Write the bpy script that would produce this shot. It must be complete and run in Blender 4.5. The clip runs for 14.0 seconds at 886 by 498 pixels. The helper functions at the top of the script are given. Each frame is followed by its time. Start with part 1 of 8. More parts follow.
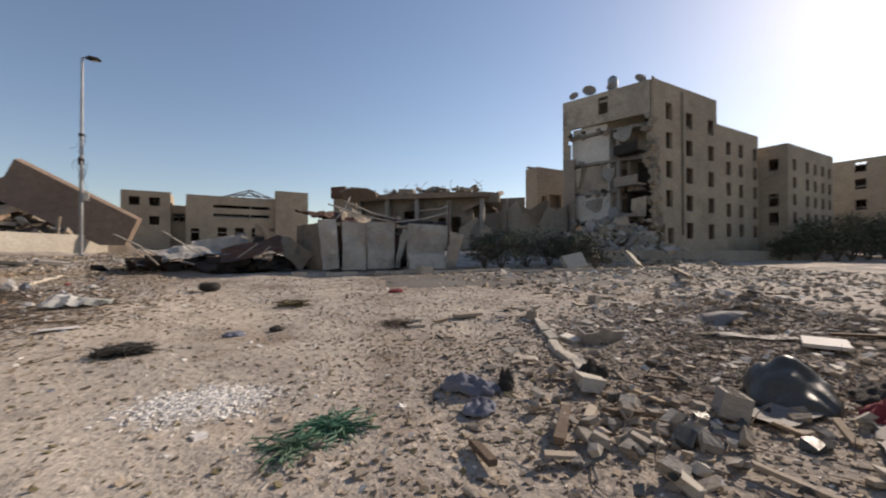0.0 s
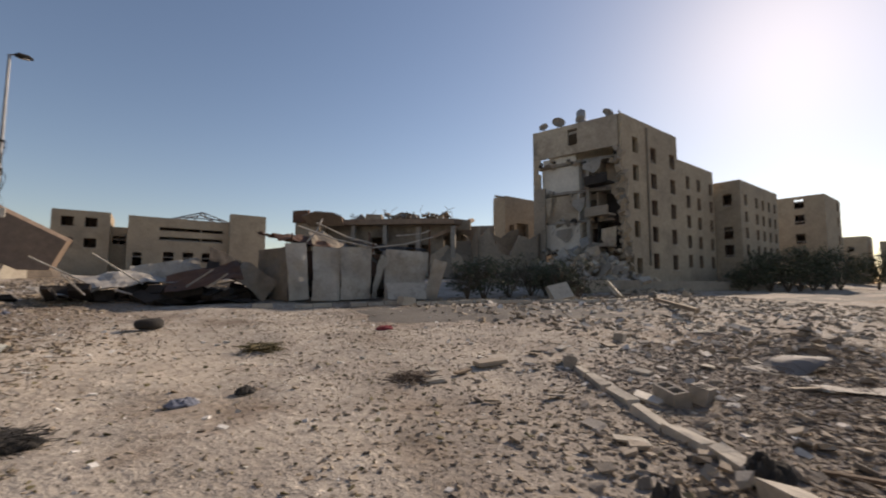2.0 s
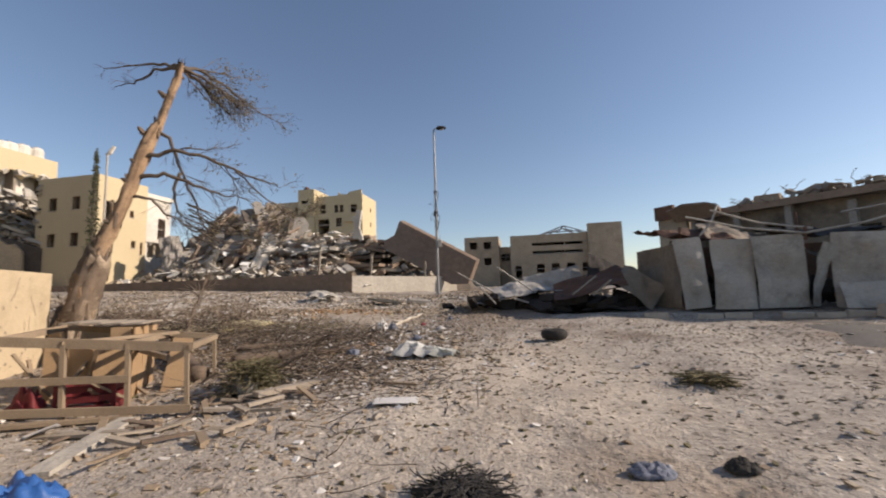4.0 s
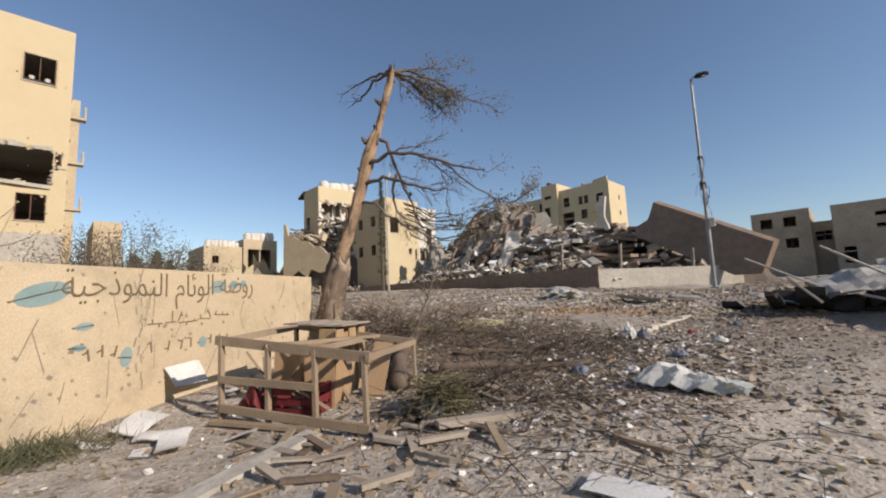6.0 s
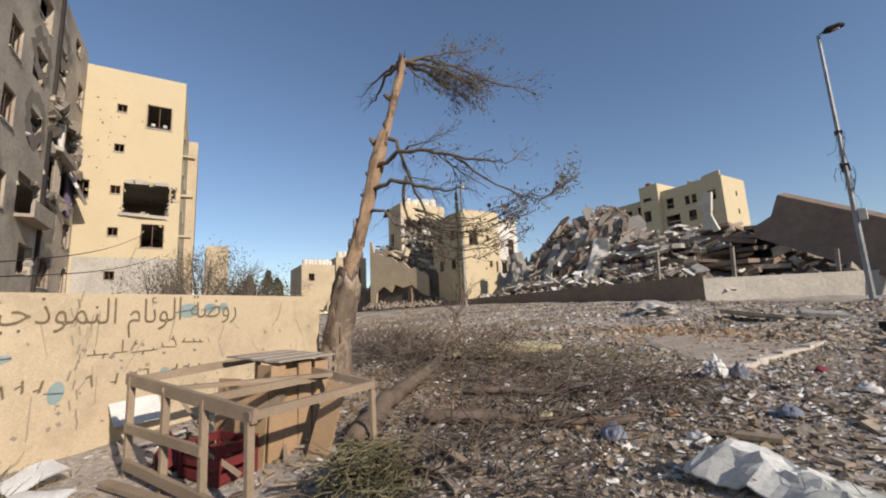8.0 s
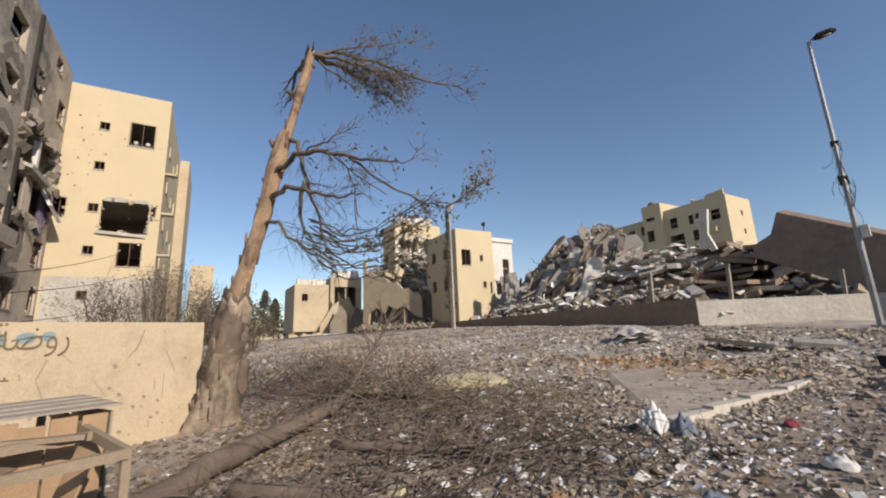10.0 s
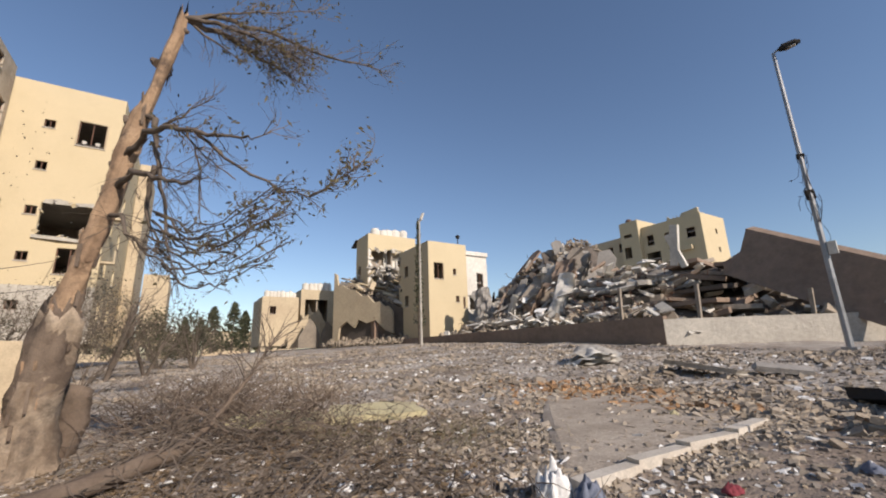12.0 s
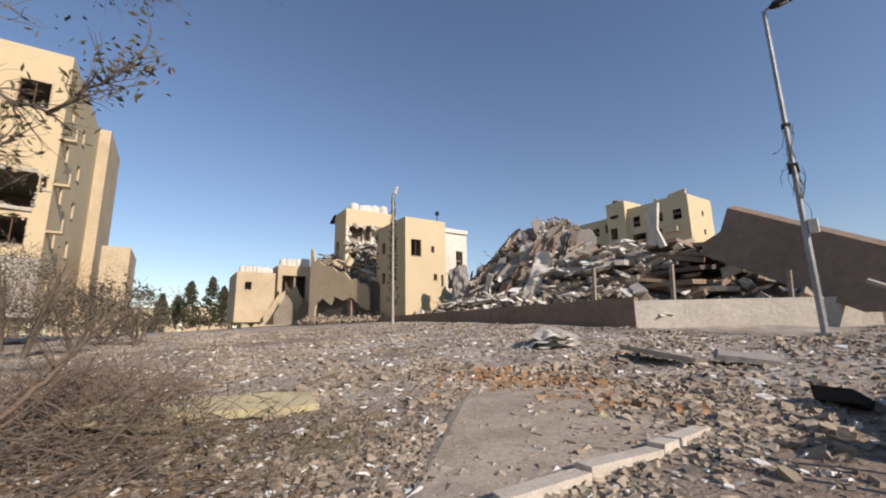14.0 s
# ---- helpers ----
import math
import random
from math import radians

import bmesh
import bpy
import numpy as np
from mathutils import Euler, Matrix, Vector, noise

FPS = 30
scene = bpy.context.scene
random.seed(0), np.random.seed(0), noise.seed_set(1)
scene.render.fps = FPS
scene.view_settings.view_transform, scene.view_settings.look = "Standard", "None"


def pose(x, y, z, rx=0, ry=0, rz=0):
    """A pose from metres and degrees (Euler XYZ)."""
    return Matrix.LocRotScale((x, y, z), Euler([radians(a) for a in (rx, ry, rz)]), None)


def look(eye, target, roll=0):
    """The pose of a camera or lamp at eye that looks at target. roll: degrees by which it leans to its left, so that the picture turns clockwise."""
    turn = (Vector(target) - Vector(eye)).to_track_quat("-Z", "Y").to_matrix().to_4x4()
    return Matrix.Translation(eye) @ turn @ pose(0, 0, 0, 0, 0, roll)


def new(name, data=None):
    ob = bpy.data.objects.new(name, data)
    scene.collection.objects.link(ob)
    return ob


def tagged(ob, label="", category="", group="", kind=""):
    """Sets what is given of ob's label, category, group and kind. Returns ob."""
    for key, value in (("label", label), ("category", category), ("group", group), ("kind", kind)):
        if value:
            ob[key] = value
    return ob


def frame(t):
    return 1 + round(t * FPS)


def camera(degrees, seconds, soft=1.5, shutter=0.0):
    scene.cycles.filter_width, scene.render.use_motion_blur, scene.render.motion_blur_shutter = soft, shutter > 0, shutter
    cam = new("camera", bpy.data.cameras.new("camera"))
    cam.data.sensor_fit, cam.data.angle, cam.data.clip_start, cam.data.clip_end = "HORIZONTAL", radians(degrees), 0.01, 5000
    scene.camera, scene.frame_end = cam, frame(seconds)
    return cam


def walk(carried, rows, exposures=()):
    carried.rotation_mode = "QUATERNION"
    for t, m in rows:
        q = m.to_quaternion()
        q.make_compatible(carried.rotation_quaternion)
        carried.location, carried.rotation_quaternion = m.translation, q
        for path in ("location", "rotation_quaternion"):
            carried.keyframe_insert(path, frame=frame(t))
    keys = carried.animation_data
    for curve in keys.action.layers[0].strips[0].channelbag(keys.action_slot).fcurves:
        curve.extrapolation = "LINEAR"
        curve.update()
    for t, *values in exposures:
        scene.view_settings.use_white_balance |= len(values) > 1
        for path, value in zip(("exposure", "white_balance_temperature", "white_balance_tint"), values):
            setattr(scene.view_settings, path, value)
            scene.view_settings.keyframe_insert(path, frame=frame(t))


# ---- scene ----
cam = camera(94.9, 14.0, soft=2.0, shutter=0.2)
PATH = [
    (0, (-0.066, -0.026, 1.574), (0.948, 1.698, 1.596), -0.1),
    (0.5, (0.066, 0.447, 1.576), (1.442, 1.896, 1.674), -0.6),
    (1, (0.129, 0.936, 1.576), (1.632, 2.247, 1.722), -0.5),
    (1.5, (0.121, 1.356, 1.586), (1.568, 2.728, 1.739), 0.5),
    (2, (-0.028, 1.898, 1.622), (1.145, 3.51, 1.782), 0.3),
    (2.5, (-0.207, 2.386, 1.657), (0.587, 4.213, 1.833), -0.8),
    (3, (-0.275, 2.963, 1.639), (0.08, 4.922, 1.831), -1.1),
    (3.5, (-0.349, 3.431, 1.627), (-0.345, 5.421, 1.823), -1.4),
    (4, (-0.489, 3.865, 1.636), (-0.873, 5.817, 1.844), -1.7),
    (4.2, (-0.542, 4.039, 1.633), (-1.067, 5.957, 1.846), -1.8),
    (6.3, (-0.851, 6.104, 1.675), (-2.339, 7.418, 1.911), -2.4),
    (6.5, (-0.868, 6.305, 1.685), (-2.392, 7.577, 1.928), -2.4),
    (7, (-0.906, 6.872, 1.7), (-2.508, 8.04, 1.963), -2.7),
    (7.2, (-0.933, 7.076, 1.712), (-2.561, 8.207, 1.983), -2.7),
    (9.3, (-1.098, 9.3, 1.793), (-2.814, 10.261, 2.155), -2.7),
    (9.5, (-1.103, 9.505, 1.802), (-2.813, 10.472, 2.177), -2.6),
    (10, (-1.179, 10.003, 1.824), (-2.87, 10.989, 2.236), -2.4),
    (10.5, (-1.289, 10.446, 1.857), (-2.958, 11.453, 2.304), -2.3),
    (11, (-1.373, 10.919, 1.878), (-3.018, 11.953, 2.352), -2.2),
    (11.5, (-1.46, 11.314, 1.888), (-3.093, 12.363, 2.373), -2.1),
    (12, (-1.559, 11.777, 1.904), (-3.197, 12.82, 2.381), -1.9),
    (12.5, (-1.655, 12.239, 1.912), (-3.312, 13.263, 2.366), -1.6),
    (13, (-1.787, 12.726, 1.93), (-3.461, 13.737, 2.35), -1.4),
    (13.5, (-1.887, 13.197, 1.936), (-3.556, 14.227, 2.33), -1.2),
    (14, (-1.943, 13.688, 1.942), (-3.579, 14.775, 2.318), -1.1),
]
walk(cam, [(t, look(eye, target, roll)) for t, eye, target, roll in PATH],
     exposures=[(0.0, 0.12, 6900, 17), (0.6, -0.04, 7050, 17), (2.0, -0.06, 7150, 18), (2.8, 0.04, 6950, 18), (3.5, 0.17, 6850, 18), (4.2, 0.17, 6650, 16), (6.5, 0.02, 6250, 14), (11.5, 0.08, 6200, 15), (14.0, 0.12, 6300, 17)])

# ---- sky and sun ----
SUN = Vector((0.868, 0.184, 0.46)).normalized()
world = bpy.data.worlds.new("World")
scene.world = world
world.use_nodes = True
wn = world.node_tree
sky = wn.nodes.new("ShaderNodeTexSky")
sky.sky_type = "NISHITA"
sky.sun_disc = False
sky.sun_elevation = math.asin(SUN.z)
sky.sun_rotation = math.atan2(SUN.x, SUN.y)
sky.air_density, sky.dust_density, sky.ozone_density = 1.05, 0.29, 1.7
wn.links.new(sky.outputs[0], wn.nodes["Background"].inputs[0])
wn.nodes["Background"].inputs[1].default_value = 0.113
sun = new("sun", bpy.data.lights.new("sun", "SUN"))
sun.data.energy, sun.data.angle, sun.data.color = 5.0, radians(0.55), (1.0, 0.89, 0.74)
sun.matrix_world = look(SUN * 200, (0, 0, 0))


# ---- materials ----
def material(name, colour, second=None, scale=1.0, rough=0.9, bump=0.3, fine=18.0, stain=0.25, per_object=0.0, per_island=0.0,
             metal=0.0, third=None, third_at=0.62):
    """Two colours mixed by coarse noise, fine grain, darker stains, optional third colour in patches, and relief."""
    m = bpy.data.materials.new(name)
    m.use_nodes = True
    n, l = m.node_tree.nodes, m.node_tree.links
    b = n["Principled BSDF"]
    b.inputs["Roughness"].default_value = rough
    b.inputs["Metallic"].default_value = metal
    b.inputs["Specular IOR Level"].default_value = 0.25
    geo = n.new("ShaderNodeNewGeometry")

    def noise_tex(s, detail=5.0, r=0.6):
        t = n.new("ShaderNodeTexNoise")
        t.inputs["Scale"].default_value, t.inputs["Detail"].default_value, t.inputs["Roughness"].default_value = s, detail, r
        l.new(geo.outputs["Position"], t.inputs["Vector"])
        return t.outputs["Fac"]

    def ramp(v, lo, hi):
        r = n.new("ShaderNodeMapRange")
        r.inputs["From Min"].default_value, r.inputs["From Max"].default_value = lo, hi
        l.new(v, r.inputs["Value"])
        return r.outputs["Result"]

    def mix(f, a, c, mode="MIX"):
        x = n.new("ShaderNodeMix")
        x.data_type, x.blend_type = "RGBA", mode
        for k, v in ((0, f), (6, a), (7, c)):
            if isinstance(v, (int, float)):
                x.inputs[k].default_value = v
            elif isinstance(v, tuple):
                x.inputs[k].default_value = (*v, 1)
            else:
                l.new(v, x.inputs[k])
        return x.outputs[2]

    second = second or tuple(c * 0.8 for c in colour)
    col = mix(ramp(noise_tex(0.6 * scale), 0.35, 0.65), colour, second)
    if third:
        col = mix(ramp(noise_tex(0.23 * scale, 6.0, 0.7), third_at, third_at + 0.12), col, third)
    grain = noise_tex(fine * scale, 4.0, 0.7)
    col = mix(ramp(grain, 0.3, 0.75), mix(1.0, col, (0.78, 0.78, 0.78), "MULTIPLY"), mix(1.0, col, (1.12, 1.12, 1.12), "MULTIPLY"))
    if stain:
        s = ramp(noise_tex(1.7 * scale, 8.0, 0.75), 0.5, 0.72)
        k = n.new("ShaderNodeMath")
        k.operation = "MULTIPLY"
        k.inputs[1].default_value = stain
        l.new(s, k.inputs[0])
        col = mix(k.outputs[0], col, tuple(c * 0.35 for c in colour))
    if per_object or per_island:
        if per_object:
            rnd = n.new("ShaderNodeObjectInfo").outputs["Random"]
        else:
            rnd = geo.outputs["Random Per Island"]
        amount = per_object or per_island
        r = n.new("ShaderNodeMapRange")
        r.inputs["To Min"].default_value, r.inputs["To Max"].default_value = 1 - amount, 1 + amount
        l.new(rnd, r.inputs["Value"])
        hsv = n.new("ShaderNodeHueSaturation")
        l.new(r.outputs["Result"], hsv.inputs["Value"])
        l.new(col, hsv.inputs["Color"])
        col = hsv.outputs["Color"]
    l.new(col, b.inputs["Base Color"])
    if bump:
        bp = n.new("ShaderNodeBump")
        bp.inputs["Strength"].default_value, bp.inputs["Distance"].default_value = bump, 0.03 / scale
        mixed = n.new("ShaderNodeMath")
        mixed.operation = "ADD"
        l.new(grain, mixed.inputs[0])
        l.new(noise_tex(5 * scale, 6.0), mixed.inputs[1])
        l.new(mixed.outputs[0], bp.inputs["Height"])
        l.new(bp.outputs["Normal"], b.inputs["Normal"])
    return m


M_GROUND = material("dusty_earth", (0.495, 0.435, 0.36), (0.33, 0.285, 0.238), 0.9, 0.95, 1.0, 14, 0.65, third=(0.22, 0.165, 0.12), third_at=0.52)
def speckle(m, scale, share, amount):
    """Scatters small darker and paler flecks over a material's colour, as of crushed debris."""
    n, l = m.node_tree.nodes, m.node_tree.links
    b = n["Principled BSDF"]
    src = b.inputs["Base Color"].links[0].from_socket
    geo = n.new("ShaderNodeNewGeometry")
    vor = n.new("ShaderNodeTexVoronoi")
    vor.inputs["Scale"].default_value = scale
    vor.inputs["Randomness"].default_value = 1.0
    l.new(geo.outputs["Position"], vor.inputs["Vector"])
    sep = n.new("ShaderNodeSeparateColor")
    l.new(vor.outputs["Color"], sep.inputs["Color"])
    near = n.new("ShaderNodeMapRange")
    near.inputs["From Min"].default_value, near.inputs["From Max"].default_value = 0.5, 0.3
    l.new(vor.outputs["Distance"], near.inputs["Value"])
    pick = n.new("ShaderNodeMapRange")
    pick.inputs["From Min"].default_value, pick.inputs["From Max"].default_value = 1 - share, 1 - share + 0.02
    l.new(sep.outputs["Red"], pick.inputs["Value"])
    k = n.new("ShaderNodeMath")
    k.operation = "MULTIPLY"
    l.new(near.outputs["Result"], k.inputs[0])
    l.new(pick.outputs["Result"], k.inputs[1])
    value = n.new("ShaderNodeMapRange")
    value.inputs["To Min"].default_value, value.inputs["To Max"].default_value = 1 - amount, 1 + amount
    l.new(sep.outputs["Green"], value.inputs["Value"])
    hsv = n.new("ShaderNodeHueSaturation")
    l.new(value.outputs["Result"], hsv.inputs["Value"])
    l.new(k.outputs[0], hsv.inputs["Fac"])
    l.new(src, hsv.inputs["Color"])
    l.new(hsv.outputs["Color"], b.inputs["Base Color"])


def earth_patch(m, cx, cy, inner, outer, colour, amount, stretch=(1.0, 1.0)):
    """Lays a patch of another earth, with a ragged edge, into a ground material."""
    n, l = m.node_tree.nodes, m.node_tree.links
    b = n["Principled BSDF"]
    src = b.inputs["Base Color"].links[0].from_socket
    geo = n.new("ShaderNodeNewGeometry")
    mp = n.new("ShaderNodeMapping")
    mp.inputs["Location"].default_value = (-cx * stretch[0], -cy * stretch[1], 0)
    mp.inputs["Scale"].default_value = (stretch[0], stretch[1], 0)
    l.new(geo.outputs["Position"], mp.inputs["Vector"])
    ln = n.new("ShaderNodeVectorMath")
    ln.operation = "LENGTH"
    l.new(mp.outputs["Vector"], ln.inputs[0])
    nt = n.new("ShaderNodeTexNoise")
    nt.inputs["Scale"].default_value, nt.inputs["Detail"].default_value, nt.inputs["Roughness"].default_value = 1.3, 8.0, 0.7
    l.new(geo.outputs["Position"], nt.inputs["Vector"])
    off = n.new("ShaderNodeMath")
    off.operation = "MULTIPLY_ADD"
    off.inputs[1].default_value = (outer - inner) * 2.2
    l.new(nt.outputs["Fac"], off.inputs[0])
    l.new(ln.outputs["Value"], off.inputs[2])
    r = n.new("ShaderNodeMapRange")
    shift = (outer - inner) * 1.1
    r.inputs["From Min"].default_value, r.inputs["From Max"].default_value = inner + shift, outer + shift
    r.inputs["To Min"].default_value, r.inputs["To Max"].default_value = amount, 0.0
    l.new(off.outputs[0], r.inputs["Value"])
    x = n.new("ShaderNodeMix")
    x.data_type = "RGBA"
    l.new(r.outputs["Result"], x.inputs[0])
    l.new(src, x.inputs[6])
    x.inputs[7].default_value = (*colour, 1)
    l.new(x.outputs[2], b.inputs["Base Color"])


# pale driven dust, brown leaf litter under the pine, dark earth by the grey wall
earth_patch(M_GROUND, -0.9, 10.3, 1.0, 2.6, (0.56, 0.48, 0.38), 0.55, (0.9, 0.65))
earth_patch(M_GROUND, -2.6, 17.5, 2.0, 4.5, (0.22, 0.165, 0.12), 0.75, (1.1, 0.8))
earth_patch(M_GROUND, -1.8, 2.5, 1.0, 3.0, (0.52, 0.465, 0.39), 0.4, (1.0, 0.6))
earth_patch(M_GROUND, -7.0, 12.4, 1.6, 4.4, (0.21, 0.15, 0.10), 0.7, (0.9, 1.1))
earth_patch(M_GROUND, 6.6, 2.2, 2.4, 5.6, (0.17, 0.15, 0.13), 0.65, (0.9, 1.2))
speckle(M_GROUND, 26.0, 0.45, 0.5)
speckle(M_GROUND, 9.0, 0.22, 0.45)
speckle(M_GROUND, 60.0, 0.5, 0.4)
speckle(M_GROUND, 3.0, 0.25, 0.25)
M_ROAD = material("dusty_asphalt", (0.17, 0.155, 0.135), (0.12, 0.11, 0.098), 0.7, 0.9, 0.4, 25, 0.4, third=(0.26, 0.225, 0.185), third_at=0.57)
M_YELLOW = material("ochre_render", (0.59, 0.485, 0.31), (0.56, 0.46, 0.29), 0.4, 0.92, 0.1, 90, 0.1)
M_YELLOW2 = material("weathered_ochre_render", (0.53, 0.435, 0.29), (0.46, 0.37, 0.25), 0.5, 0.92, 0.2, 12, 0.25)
M_TAN = material("sooty_tan_render", (0.45, 0.365, 0.26), (0.35, 0.285, 0.21), 0.35, 0.92, 0.25, 10, 0.45, third=(0.16, 0.13, 0.10), third_at=0.62)
M_GREYR = material("grey_beige_render", (0.37, 0.31, 0.24), (0.27, 0.23, 0.185), 0.4, 0.92, 0.3, 10, 0.45)
M_SOOT = material("sooty_grey_render", (0.53, 0.45, 0.345), (0.36, 0.30, 0.235), 0.5, 0.92, 0.4, 10, 0.6, third=(0.13, 0.11, 0.09), third_at=0.54)
# dark tan with the hall's backlit shade in its colour; also serves as soot
M_HALL = material("soot_and_shade_dark_render", (0.28, 0.235, 0.18), (0.20, 0.17, 0.135), 0.5, 0.92, 0.3, 10, 0.5, third=(0.08, 0.07, 0.06), third_at=0.56)
M_WHITE = material("white_plaster", (0.70, 0.66, 0.58), (0.58, 0.54, 0.47), 0.5, 0.9, 0.15, 12, 0.2)
M_CONC = material("raw_concrete", (0.36, 0.33, 0.29), (0.27, 0.245, 0.21), 0.6, 0.95, 0.5, 10, 0.35)
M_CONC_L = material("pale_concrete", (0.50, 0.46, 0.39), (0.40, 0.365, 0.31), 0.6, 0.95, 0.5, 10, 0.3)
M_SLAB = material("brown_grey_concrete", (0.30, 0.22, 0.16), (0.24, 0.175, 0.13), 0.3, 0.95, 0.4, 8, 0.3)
# near black for burnt things and for shade painted into hollows
M_DARK = material("burnt_and_shade_dark", (0.06, 0.05, 0.045), (0.03, 0.028, 0.025), 0.8, 0.95, 0.4, 10, 0.3)
# rubble brown taken darker to carry the shade of gaps between slabs
M_CORE = material("shade_dark_rubble", (0.16, 0.13, 0.105), (0.1, 0.085, 0.07), 0.9, 0.95, 0.6, 10, 0.4)
M_RUB = material("rubble_mix", (0.40, 0.335, 0.255), (0.255, 0.205, 0.15), 0.9, 0.95, 0.5, 14, 0.3, per_island=0.32)
M_STONE = material("rubble_stone", (0.37, 0.32, 0.26), (0.26, 0.22, 0.175), 0.9, 0.95, 0.5, 14, 0.3, per_object=0.4)
M_METAL = material("galvanised_steel", (0.36, 0.36, 0.36), (0.26, 0.26, 0.26), 1.5, 0.5, 0.1, 20, 0.25, metal=0.6)
M_SHEET = material("grey_sheet_metal", (0.50, 0.465, 0.41), (0.36, 0.33, 0.285), 1.2, 0.7, 0.2, 20, 0.75, third=(0.20, 0.16, 0.12), third_at=0.6)
M_RUST = material("rusty_steel", (0.18, 0.095, 0.06), (0.10, 0.06, 0.045), 1.5, 0.85, 0.3, 20, 0.3)
M_WOOD = material("weathered_wood", (0.34, 0.26, 0.175), (0.25, 0.19, 0.13), 2.0, 0.8, 0.2, 30, 0.25)
M_WOOD2 = material("orange_plywood", (0.43, 0.29, 0.165), (0.34, 0.225, 0.125), 2.0, 0.75, 0.15, 30, 0.2)
M_BARK = material("bare_bark", (0.44, 0.30, 0.185), (0.25, 0.165, 0.105), 5.0, 0.95, 1.0, 9, 0.7, third=(0.09, 0.065, 0.05), third_at=0.5)
M_TWIG = material("dry_twig", (0.17, 0.135, 0.105), (0.11, 0.085, 0.065), 3.0, 0.95, 0.2, 12, 0.2)
M_NEEDLE = material("dry_needles", (0.19, 0.155, 0.085), (0.12, 0.11, 0.06), 3.0, 0.9, 0.1, 12, 0.2, per_island=0.3)
M_LEAF = material("dusty_leaves", (0.095, 0.098, 0.055), (0.065, 0.07, 0.04), 2.0, 0.85, 0.1, 12, 0.2, per_island=0.35)
M_PAPERW = material("bare_white_plaster", (0.78, 0.76, 0.72), (0.68, 0.65, 0.6), 1.0, 0.9, 0.2, 14, 0.15)
M_BRICK = material("broken_red_brown_masonry", (0.36, 0.25, 0.18), (0.28, 0.19, 0.14), 0.8, 0.95, 0.4, 12, 0.3)
M_CURTAIN = material("faded_violet_cloth", (0.12, 0.09, 0.16), (0.18, 0.15, 0.2), 2.0, 0.95, 0.2, 20, 0.3)
M_GREY_LEAF = material("grey_dry_leaves", (0.20, 0.17, 0.125), (0.13, 0.115, 0.085), 2.0, 0.9, 0.1, 12, 0.2, per_island=0.3)


